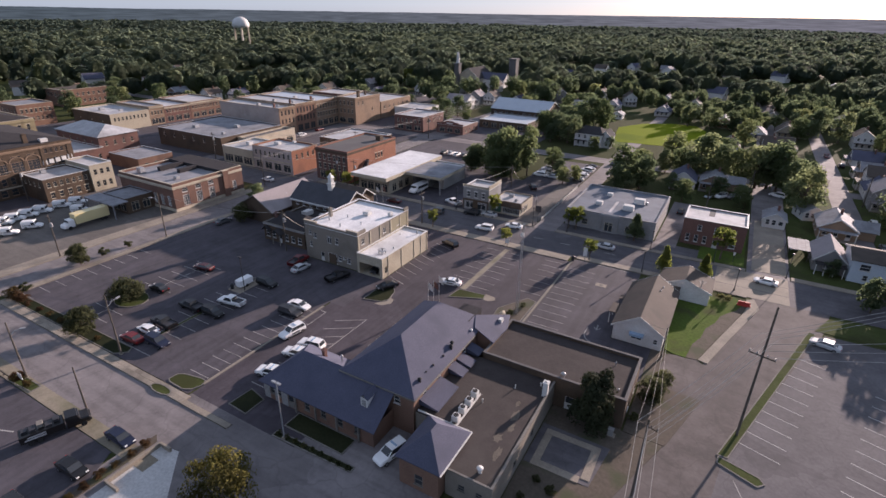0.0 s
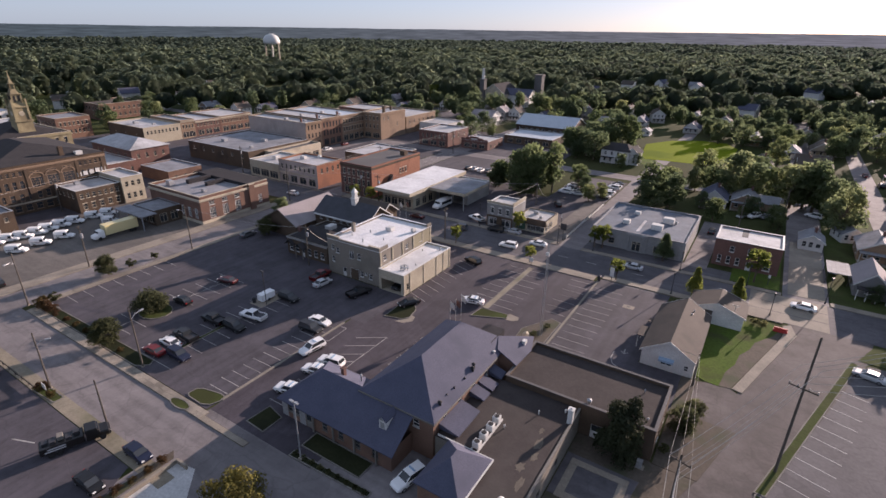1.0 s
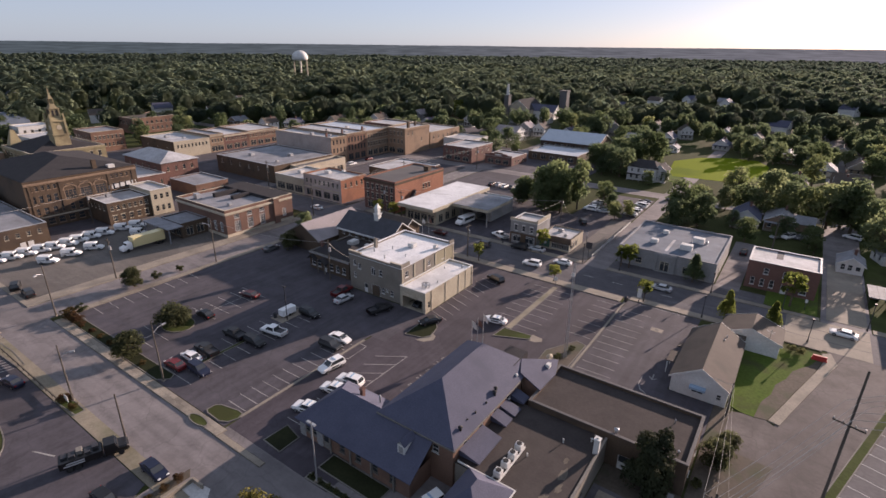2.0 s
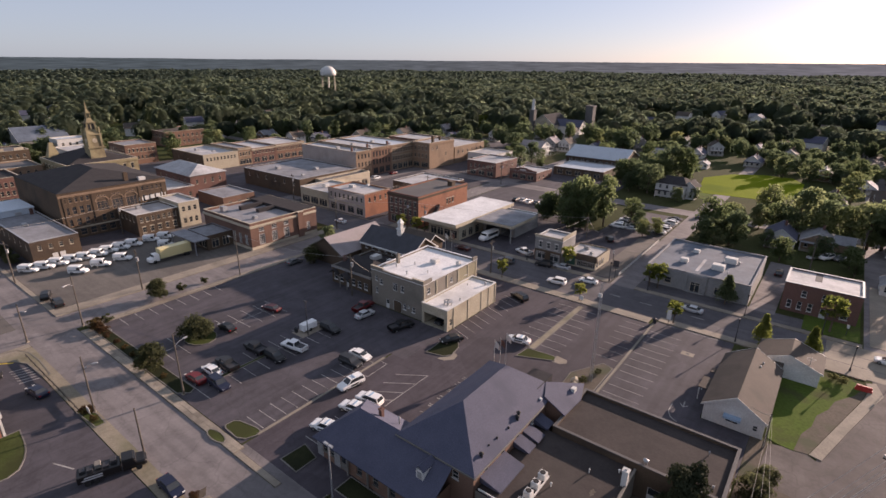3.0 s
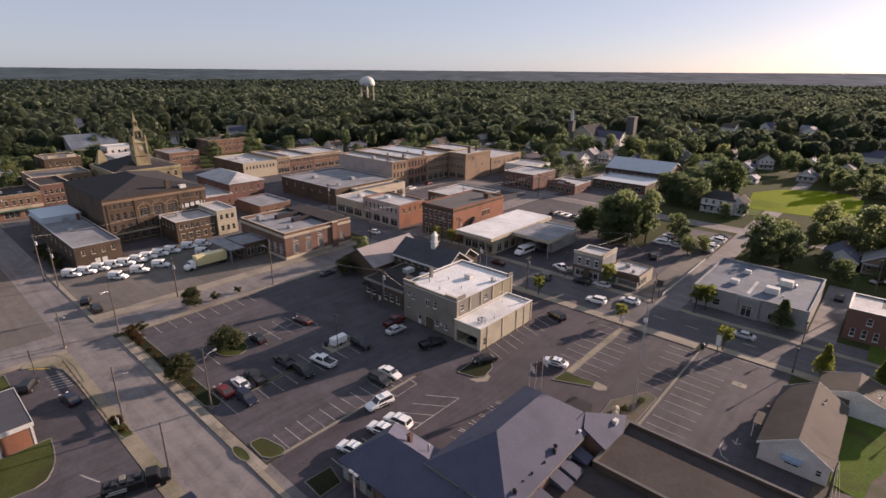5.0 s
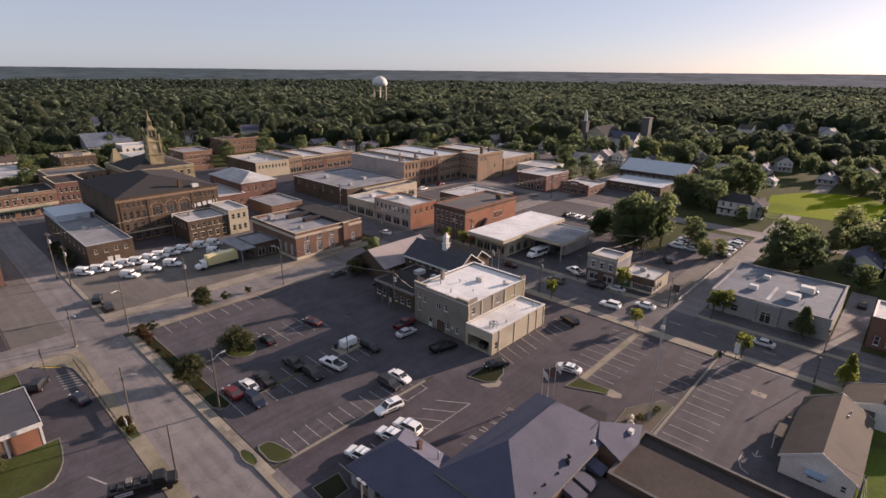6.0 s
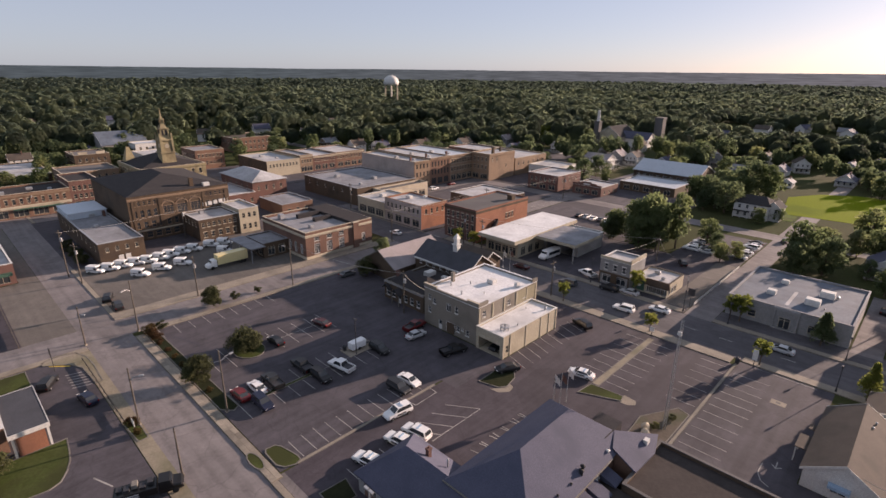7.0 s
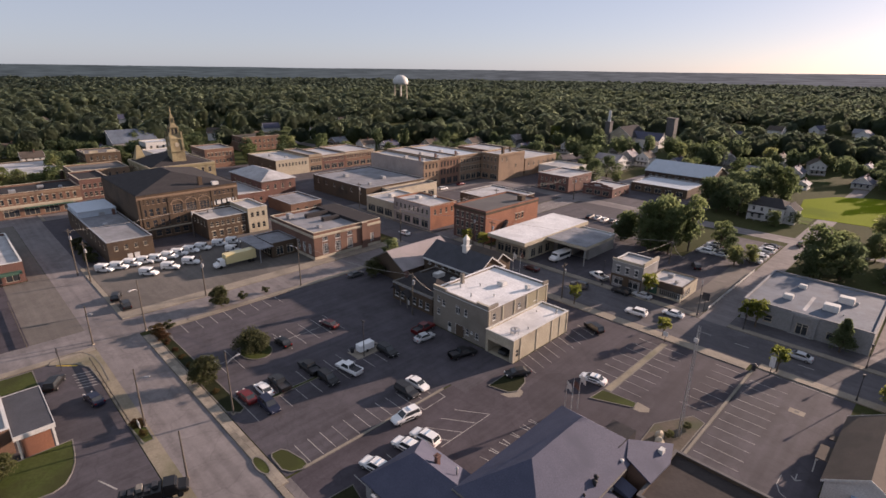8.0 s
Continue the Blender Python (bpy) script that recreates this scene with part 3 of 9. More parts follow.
for y_ in (117.2, 121.6):
    part("joint", boxes((2.6, 16.8, y_, y_ + 0.12, 0.017, 0.021)), M["asphalt"], slab_)
lot("drive_house", [rect(9.6, 16.6, 128, 165)], M["concrete"], "pale concrete driveway", 0.02)
lot("drive_alley", [rect(-12.6, -7.4, 132, 170)], M["street"], "narrow paved alley between buildings", 0.028)
lot("drive_east", [[(-3, 73.5), (3.5, 73), (5.6, 81), (1.5, 84.5), (-2.5, 83)]], M["old_road"], "patch of cracked concrete drive", 0.02)
lot("patio", [[(-15, 48.6), (-6.5, 48.6), (-5.6, 56.2), (-15, 56.4)]], M["main"], "grey yard behind the police station", 0.09)
lot("field", [[(-50, 247), (-24, 250.5), (-14, 262), (-14, 296), (-20, 309), (-33, 309), (-46, 300), (-55, 283)]], M["field"], "bright mown green field", 0.03)
lot("pavement_curve", [[(2.5, 83.9), (4.0, 83.5), (7.1, 94.2), (10.0, 103.8), (11.4, 108.2), (10.4, 112.3), (9.0, 111.3), (9.3, 108.4), (8.4, 104.2), (5.6, 94.6)]], M["concrete"], "pale concrete path along the diagonal road", EDGE)
lot("forecourt_pad", [[(-57.4, 4.0), (-46.0, 4.0), (-46.6, 16.0), (-49.4, 21.6), (-54.6, 26.8), (-57.4, 26.4)]], M["pad"], "pale concrete pad beside the forecourt", 0.016)
lot("verge_earth", [[(-4.9, 60.5), (0.6, 60.5), (4.0, 73), (-3, 73.4), (-2.6, 83.2), (-4.9, 83.2)], [(0.6, 83.6), (2.4, 83.9), (5.5, 94.6), (8.3, 104.2), (9.1, 108.2), (8.4, 108.4), (7.4, 105.6), (6.1, 103.6), (4.8, 101.4), (4.1, 98.2), (2.7, 95.2), (2.3, 91.6), (1.2, 88.6)], [(-59.9, 15.0), (-58.6, 14.6), (-58.6, 26.4), (-59.9, 27.2)], [(-15.1, 38.4), (-13.6, 36), (-9, 34), (-4.5, 46), (0.4, 60.4), (-4.9, 60.4), (-5.3, 60.7), (-15.1, 60.7)]], M["dirt"], "bare trodden earth with sparse weeds", 0.06)
lot("yard_grass", [rect(-12.8, -7.4, 170.2, 200), [(20.5, 105), (36, 105), (40, 112), (23.5, 112)], rect(17.4, 30.2, 128.1, 204.8), rect(37.2, 89.8, 128.1, 204.8)], M["grass"], "dull patchy grass of the back yards", 0.04)
lot("house_yard", [rect(-12.0, -4.95, 72.1, 83.1)], M["asphalt"], "narrow paved yard behind the annex", 0.014)
lot("lawn", [[(-3.2, 84.6), (-1.4, 83.7), (0.6, 83.5), (2.4, 84.0), (5.5, 94.6), (8.3, 104.2), (9.0, 108.0), (8.4, 109.8), (6.8, 111.2), (-3.2, 111.4)], rect(-52, -44, 236, 247), rect(-2, 8, 128.2, 160)], M["lawn"], "green lawn between houses and road", 0.05)

# stall lines
stalls(west_lot, -119.2, -114.8, 37.0, 61.8, 8)
stalls(west_lot, -102.6, -98.2, 36.5, 42.5, 2)
stalls(west_lot, -98.0, -93.6, 36.5, 42.5, 2)
line(west_lot, -98.1, 36.5, -98.1, 42.5)
stalls(west_lot, -102.4, -98.1, 52.5, 64.8, 4)
stalls(west_lot, -97.9, -93.8, 52.5, 64.8, 4)
line(west_lot, -98.0, 51.5, -98.0, 65.5)
stalls(west_lot, -86.0, -81.8, 37.4, 66.0, 10)
stalls(west_lot, -81.6, -77.2, 37.4, 66.0, 10)
line(west_lot, -81.7, 44.0, -81.7, 66.0)
stalls(west_lot, -68.4, -64.0, 38.6, 62.0, 11)
stalls(mid_lot, -57.6, -52.9, 41.5, 53.0, 4)
stalls(mid_lot, -60.0, -55.2, 82.0, 105.4, 9, -1.6)
stalls(mid_lot, -42.6, -38.2, 84.6, 107.0, 8)
stalls(mid_lot, -47.9, -43.8, 87.0, 107.0, 7)
stalls(mid_lot, -33.0, -28.2, 91.0, 108.0, 6)
stalls(east_lot, -26.8, -20.8, 80.4, 106.8, 10)
line(east_lot, -24.0, 111.6, -14.6, 111.6)
drain_bed = boxes((-19.6, -17.3, 101.4, 102.9, 0.002, 0.034))   # worn concrete slab round a drain
part("drain_slab", drain_bed, M["concrete"], east_lot)
part("drain_grate", boxes((-18.8, -18.1, 101.9, 102.5, 0.036, 0.045)), M["kerb"], east_lot)
for i in range(10):
    k = i * 3.0
    line(right_lot, 9.4 + k * 0.26, 66.5 + k, 14.2 + k * 0.26, 65.0 + k, mat="paint_w")
for i in range(9):
    k = i * 3.0
    line(right_lot, 20.6 + k * 0.28, 64.0 + k, 25.6 + k * 0.28, 62.4 + k, mat="paint_w")
line(right_lot, 12, 52, 9, 59)
line(right_lot, 16, 51, 13, 58)
for x in (-92, -74, -40.5, -33.2, -22, -4):
    line(road_main, x, 119.5, x + 2.6, 119.5, 0.2)
for i in range(16):   # centre dashes of the north street
    line(road, -126.0, 133 + i * 5.0, -126.0, 135.6 + i * 5.0, 0.2)
for x in (-128.9, -123.2):
    line(road, x, 128.0, x, 204.0, 0.14)
line(road_main, -128.6, 126.4, -123.4, 126.4, 0.4)
# a worn painted arrow and blank marks in the police lot, past reading
for y, wide in ((56.6, 0.0), (58.6, 0.5), (61.0, 0.9), (63.6, 0.5), (66.0, 0.9), (68.2, 0.5)):
    line(mid_lot, -47.9, y, -46.5, y + 0.3, 0.16)
    if wide:
        line(mid_lot, -47.9, y + wide, -46.5, y + 0.3 + wide * 0.6, 0.16)
line(mid_lot, -53.2, 54.0, -53.2, 65.1, 0.12)
for y in (54.3, 57.0, 60.2, 63.4):
    line(mid_lot, -58.0, y - 1.6, -53.3, y + 1.6, 0.12)
for a_, b_ in (((-63.8, 57.8), (-61.4, 58.2)), ((-61.4, 58.2), (-61.6, 63.2)), ((-61.6, 63.2), (-63.9, 63.3))):
    line(mid_lot, *a_, *b_, 0.12)
for a_, b_ in (((-14.9, 86.0), (-14.8, 84.4)), ((-15.4, 85.0), (-14.8, 84.3)), ((-14.2, 85.0), (-14.8, 84.3))):
    line(east_lot, *a_, *b_, 0.16)
for a_, b_ in (((-16.4, 84.2), (-16.4, 81.8)), ((-16.4, 81.8), (-15.7, 80.3)), ((-15.7, 80.3), (-14.6, 79.7))):
    line(east_lot, *a_, *b_, 0.12)
for i in range(6):   # zebra bars at the corner of the bank lot
    line(bank_lot, -112.5 + i * 1.1, 19.2, -111.7 + i * 1.1, 22.0, 0.16)
line(bank_lot, -80.5, 16.2, -77.0, 17.6, 0.2)

# kerbed islands and verges
kerbed("kerb_island", rect(-63.7, -63.2, 37.2, 64.6), "long narrow concrete divider strip between two lots", "concrete", 0.1)
kerbed("grass_island", [(-69.2, 35.3), (-68.4, 34.9), (-65.2, 34.8), (-63.9, 35.5), (-63.3, 36.9), (-63.7, 38.0), (-64.8, 38.1), (-68.2, 37.4), (-69.1, 36.8)], "small grass island at the lot entrance")
kerbed("grass_island", oval(-67.9, 33.15, 2.3, 0.85, 12), "small grass island beside the pavement", high=0.2)
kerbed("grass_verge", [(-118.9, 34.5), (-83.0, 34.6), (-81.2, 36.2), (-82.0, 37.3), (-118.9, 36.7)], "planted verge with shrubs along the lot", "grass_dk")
kerbed("tree_island", oval(-97.9, 46.9, 3.6, 3.0), "oval kerbed tree island")
kerbed("grass_strip", rect(-82.1, -81.3, 41.2, 51.0), "thin grass strip between stalls")
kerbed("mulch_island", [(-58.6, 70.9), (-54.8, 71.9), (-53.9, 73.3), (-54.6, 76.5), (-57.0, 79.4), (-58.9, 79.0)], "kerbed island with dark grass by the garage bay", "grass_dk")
kerbed("grass_island", [(-44.3, 80.6), (-37.6, 83.6), (-37.9, 85.2), (-42.6, 84.8), (-43.9, 84.6)], "grass end of a long lot divider")
kerbed("long_island", [(-43.9, 84.9), (-42.5, 84.9), (-42.5, 108.6), (-43.8, 108.6)], "long kerbed divider with a worn sandy path", "sand")
kerbed("kerb_island", rect(-27.75, -27.25, 76.0, 111.6), "long concrete kerb between two lots", "concrete", 0.12)
kerbed("weed_island", [(-33.2, 76.0), (-28.0, 75.0), (-27.9, 88.0), (-30.0, 88.6), (-33.6, 82.0)], "weedy corner with mast and boulders", "dirt")
# the beds by the station wear the grass coloured as in shade
kerbed("grass_bed", [(-46.2, 37.2), (-35.8, 37.2), (-35.8, 40.2), (-46.2, 40.2)], "grass bed before the brick wall, shade put into its colour", "grass_dk")
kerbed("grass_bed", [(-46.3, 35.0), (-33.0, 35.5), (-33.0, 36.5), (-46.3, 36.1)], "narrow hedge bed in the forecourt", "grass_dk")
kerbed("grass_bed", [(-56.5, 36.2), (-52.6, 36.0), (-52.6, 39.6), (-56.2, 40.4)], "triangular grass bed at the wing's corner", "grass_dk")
kerbed("grass_verge", [(6.8, 62.5), (8.2, 62.5), (20.6, 103.4), (19.4, 104.0)], "narrow grass verge beside the diagonal road")
kerbed("grass_island", [(7.0, 62.4), (6.9, 61.0), (11.6, 59.2), (12.5, 60.1), (11.9, 61.0)], "tapered grass island with clipped edge")
kerbed("grass_verge", [(-92.0, 1.0), (-86.0, 2.0), (-83.4, 5.5), (-82.2, 9.0), (-81.9, 11.5), (-82.6, 13.0), (-84.5, 14.1), (-86.5, 14.8), (-88.6, 15.2), (-92.4, 15.6)], "curved lawn around the brick bank")
kerbed("grass_verge", [(-119.0, 8.0), (-112.6, 8.0), (-112.6, 14.4), (-119.0, 14.4)], "square lawn beside the bank")
kerbed("tree_bed", [(-90.5, 22.3), (-84.0, 22.8), (-84.0, 24.3), (-91.0, 24.4)], "kerb bed with shrubs beside a sign")
kerbed("grass_verge", [(-121.3, 42.0), (-119.9, 42.0), (-119.9, 68.0), (-121.3, 68.0)], "thin grass verge along the street")
kerbed("grass_island", [(-118.9, 16.8), (-117.6, 18.8), (-116.0, 20.6), (-113.2, 22.0), (-106.0, 22.4), (-106.0, 23.6), (-113.0, 23.9), (-117.6, 23.6), (-120.4, 22.4), (-121.2, 20.6), (-121.0, 18.4), (-120.2, 17.0)], "rounded dry verge at the street corner", "sand")
line(bank_lot, -118.2, 17.8, -115.6, 20.6, 0.35, 0.04, "paint_y")

lot("island_tip", [[(-55.6, 70.6), (-53.9, 70.9), (-52.7, 72.4), (-53.1, 73.9), (-54.0, 74.3), (-54.9, 72.0)], [(-38.2, 83.2), (-36.4, 83.4), (-35.4, 84.3), (-35.8, 85.4), (-38.0, 85.7)]], M["concrete"], "pale worn concrete tips of the lot islands", 0.02)


# ---- the town ----
def cornice(ob, X, Y, z, mat="stone", out=0.25, h=0.45, faces="SE"):
    """A moulded band round the visible faces of a building."""
    for k in faces:
        if k == "S":
            part("cornice", boxes((-out, X + out, -out, -0.003, z, z + h), (-out * 0.5, X + out * 0.5, -out * 0.5, -0.003, z - h * 0.5, z)), M[mat], ob, "projecting stone cornice")
        else:
            part("cornice", boxes((X + 0.003, X + out, 0.0, Y, z, z + h), (X + 0.003, X + out * 0.5, 0.0, Y, z - h * 0.5, z)), M[mat], ob, "projecting stone cornice")


def vents(ob, places, mat="metal"):
    """Pipes and hooded vents on a roof."""
    for x, y, z, h, r in places:
        bm = bmesh.new()
        bmesh.ops.create_cone(bm, cap_ends=True, segments=10, radius1=r, radius2=r, depth=h, matrix=Matrix.Translation((x, y, z + h / 2)))
        bmesh.ops.create_cone(bm, cap_ends=True, segments=10, radius1=r * 1.7, radius2=r * 0.5, depth=h * 0.25, matrix=Matrix.Translation((x, y, z + h * 1.12)))
        part("vent", bm, M[mat], ob, "small hooded roof vent")


def chimney(ob, x, y, z0, z1, w=0.8, mat="brick"):
    part("chimney", boxes((x, x + w, y, y + w, z0, z1), (x - 0.08, x + w + 0.08, y - 0.08, y + w + 0.08, z1, z1 + 0.18), (x + 0.2, x + w - 0.2, y + 0.2, y + w - 0.2, z1 + 0.18, z1 + 0.4)), M[mat], ob)


def pilasters(ob, face, X, us, z1, mat, w=0.35, out=0.12):
    for u in us:
        part("pilaster", boxes((u, u + w, -out, -0.002, 0, z1) if face == "S" else (X + 0.002, X + out, u, u + w, 0, z1)), M[mat], ob)


def doors(n, u0, u1, z=0.0, w=1.1, h=2.2):
    return row(n, z + 0.02, w, h, u0, u1, "door")


# the municipal building and its fire bay
S = [(2.6, 5.4, 0.9, 1.3, "sash"), (6.6, 4.9, 1.3, 1.9, "shop"), (9.0, 5.2, 0.9, 1.5, "sash"), (1.2, 3.0, 0.8, 1.3, "sash"), (1.2, 6.0, 0.8, 1.2, "sash"), (4.4, 0.02, 1.0, 2.2, "door"),
     (6.6, 0.02, 2.6, 2.6, "shop"), (9.6, 1.2, 0.9, 1.3, "sash"), (12.2, 1.2, 0.9, 1.3, "sash"), (11.0, 1.9, 0.6, 0.6, "sash")]
hall = block("municipal_building", "two-storey buff brick municipal building with a white flat roof", -82.4, -67.0, 80.3, 100.5, 8.4, "buff", "roof_white", {"S": S, "E": [(1.4, 5.9, 1.0, 1.4, "sash"), (9.5, 5.9, 1.0, 1.2, "sash"), (15.0, 5.9, 1.0, 1.2, "sash")]}, 0.4, "roof_white", "white")
part("double_door", boxes((6.75, 7.85, 0.0, 0.09, 0.05, 2.5), (7.87, 8.95, 0.0, 0.09, 0.05, 2.5)), M["brick_dk"], hall, "brown double entrance door")
pilasters(hall, "E", 15.4, (0.2, 4.4, 8.2, 12.4, 16.2, 19.6), 8.2, "cream")
part("olive_panel", boxes(*[(15.402, 15.44, a, b, 5.0, 8.1) for a, b in ((12.8, 16.1), (16.6, 19.5))]), M["olive"], hall, "olive painted wall panel")
for b_ in ((-0.05, 3.6, -0.06, 0.34, 8.52, 9.3), (3.61, 12.39, -0.06, 0.3, 8.52, 8.95), (12.4, 15.5, -0.06, 0.34, 8.52, 9.3), (15.1, 15.46, 0.35, 3.0, 8.52, 9.3), (15.1, 15.46, 18.4, 20.2, 8.52, 9.3)):
    part("raised_parapet", boxes(b_), M["buff"], hall)
for b_ in ((-0.1, 3.7, -0.12, 0.4, 9.3, 9.42), (12.3, 15.56, -0.12, 0.4, 9.3, 9.42)):
    part("parapet_cap", boxes(b_), M["stone"], hall, "pale stone parapet cap")
roof_units(hall, [(7.6, 12.0, 1.6, 1.6, 0.9), (13.2, 14.6, 0.8, 1.0, 1.0)], 8.0, "white")
vents(hall, [(3.0, 5.2, 8.0, 0.8, 0.16), (7.8, 3.4, 8.0, 0.7, 0.16), (5.4, 9.0, 8.0, 0.6, 0.14), (11.0, 7.0, 8.0, 0.5, 0.12)])
chimney(hall, 1.2, 7.0, 8.0, 10.0, 0.7, "buff")
bay = block("fire_station_bay", "one-storey cream garage wing with a white flat roof", -66.95, -60.2, 79.8, 98.5, 4.8, "cream", "roof_white", {"S": [(0.5, 0.02, 5.6, 3.4, "bay")], "E": [(1.0, 0.9, 0.8, 1.6, "sash")]}, 0.3, "white", "stone")
pilasters(bay, "E", 6.75, (0.0, 2.2, 7.4, 12.6, 15.6, 18.3), 4.7, "stone", 0.3, 0.1)
bm = bmesh.new()
rings = [[bm.verts.new((4.6 + r * math.cos(i * 0.3142), 3.2 + r * math.sin(i * 0.3142), z)) for i in range(20)] for r, z in ((0.62, 5.3), (0.95, 5.22), (1.0, 5.36), (0.62, 5.42))]
for a, b in zip(rings, rings[1:] + rings[:1]):
    for i in range(20):
        j = (i + 1) % 20
        bm.faces.new((a[i], a[j], b[j], b[i]))
bmesh.ops.create_cone(bm, cap_ends=True, segments=10, radius1=0.2, radius2=0.16, depth=1.3, matrix=Matrix.Translation((4.6, 3.2, 5.15)))
for a in range(6):
    c, s = math.cos(a * 1.047), math.sin(a * 1.047)
    box(bm, 4.6 + c * 0.85 - 0.06, 4.6 + c * 0.85 + 0.06, 3.2 + s * 0.85 - 0.06, 3.2 + s * 0.85 + 0.06, 4.5, 5.3)
    v = [bm.verts.new((4.6 + c * r - s * w, 3.2 + s * r + c * w, 5.36)) for r, w in ((0.1, -0.05), (0.7, -0.05), (0.7, 0.05), (0.1, 0.05))]
    bm.faces.new(v)
part("siren", bm, M["metal"], bay, "round roof-top siren on legs")
vents(bay, [(5.4, 6.4, 4.5, 0.5, 0.12), (5.2, 16.5, 4.5, 0.7, 0.2), (2.0, 14.0, 4.5, 0.4, 0.1)])

# the township hall with its cupola
th = gabled("township_hall", "brick hall with dark shingled gables and a white cupola", -103.5, -84.8, 97.0, 107.0, 6.0, 9.5, "brick_dk", "shingle_g", "x", {"E": row(3, 1.4, 1.2, 2.4, 0.5, 9.5), "S": row(7, 4.5, 0.9, 1.1, 1, 18)}, category="building")
part("pediment_trim", boxes((18.7, 19.2, -0.5, 10.5, 5.6, 6.0), (17.0, 19.2, -0.55, -0.2, 5.55, 6.05), (0, 17.0, -0.5, -0.3, 5.55, 5.95)), M["white"], th, "white painted eave trim")
part("cupola", boxes((10.2, 11.6, 3.8, 5.2, 8.2, 10.6), (10.0, 11.8, 3.6, 5.4, 10.6, 10.8), (10.35, 11.45, 3.95, 5.05, 10.8, 12.2), (10.2, 11.6, 3.8, 5.2, 12.2, 12.35)), M["white"], th, "white louvred cupola")
bm = bmesh.new()
bmesh.ops.create_cone(bm, cap_ends=True, segments=4, radius1=1.0, radius2=0.05, depth=1.3, matrix=Matrix.Translation((10.9, 4.5, 13.0)) @ Matrix.Rotation(radians(45), 4, "Z"))
part("cupola_roof", bm, M["white"], th)
gabled("", "", -98.0, -88.0, 106.5, 114.0, 5.0, 7.6, "brick_dk", "shingle_b", "x", parent=th)
tw = gabled("township_garage", "low hall with a pale grey gabled roof", -116.5, -103.8, 90.0, 109.0, 3.8, 7.4, "brick_dk", "roof_pk", "y", {"W": row(3, 1.0, 1.4, 1.6, 1, 18)}, category="building", trim="kerb")
vents(tw, [(9.0, 9.0, 5.4, 0.6, 0.15)])
tf = block("town_office", "low brick office front with a dark roof and white windows", -99.0, -85.2, 82.6, 96.8, 4.4, "brick_dk", "shingle_d", {"S": row(2, 1.0, 1.3, 1.7, 0.4, 4.4) + doors(1, 4.6, 6.4) + row(3, 1.0, 1.2, 1.7, 6.6, 13.2), "E": row(2, 1.0, 1.2, 1.6, 1, 8)}, 0.3, "kerb", "white")
roof_units(tf, [(4.2, 9.2, 1.8, 2.6, 1.1), (9.0, 10.5, 1.2, 1.2, 0.8)], 4.1, "white")
chimney(tf, 1.6, 2.4, 4.1, 6.4, 0.7)
bm = bmesh.new()
gable(bm, 4.2, 7.0, -1.6, 0.4, 2.9, 4.0, "y", 0.2, 0.12)
gable(bm, 0.3, 2.7, -0.9, 0.4, 2.9, 4.0, "y", 0.2, 0.12)
part("porch_roof", bm, M["shingle_d"], tf)
part("porch_post", boxes((4.3, 4.5, -1.5, -1.3, 0, 2.9)), M["kerb"], tf)
part("porch_post", boxes((6.7, 6.9, -1.5, -1.3, 0, 2.9)), M["kerb"], tf)
part("fascia", boxes((-0.1, 13.9, -0.14, -0.004, 4.1, 4.38)), M["grey"], tf, "grey painted fascia")
bm = bmesh.new()
gable(bm, 0.6, 13.2, 1.2, 8.6, 4.3, 6.6, "x", 0.3, 0.14, 3.5, 3.5)
part("hipped_roof", bm, M["shingle_d"], tf, "dark shingled hipped roof")

# the police station: hipped main block, low wing, corner pavilion, flat annexes
ps = gabled("police_station", "ochre brick police station with large slate-blue hipped roofs", -41.4, -29.6, 45.0, 67.0, 6.7, 10.9, "brick_or", "shingle", "y", {"E": row(4, 4.7, 1.0, 1.3, 1.0, 16.5), "S": [(8.6, 4.4, 1.0, 1.2, "sash")]}, hip=(6.3, 5.7), category="building")
for b_ in ((-0.5, 12.3, -0.5, -0.38, 6.3, 6.5), (12.2, 12.32, -0.38, 17.4, 6.3, 6.5)):
    part("gutter", boxes(b_), M["kerb"], ps, "pale gutter under the eaves")
def sloped(outline, bottom):
    """A slab under the low north-east slope of the station, from the height bottom(x) up to the slope."""
    bm = bmesh.new()
    lo = [bm.verts.new((x, y, bottom(x))) for x, y in outline]
    hi = [bm.verts.new((x, y, 7.86 - 0.53 * (x - 10.5) - (0.0 if bottom(20) > 0 else 0.22))) for x, y in outline]
    bm.faces.new(hi)
    bm.faces.new(lo[::-1])
    for i in range(len(lo)):
        bm.faces.new((lo[i - 1], lo[i], hi[i], hi[i - 1]))
    return bm


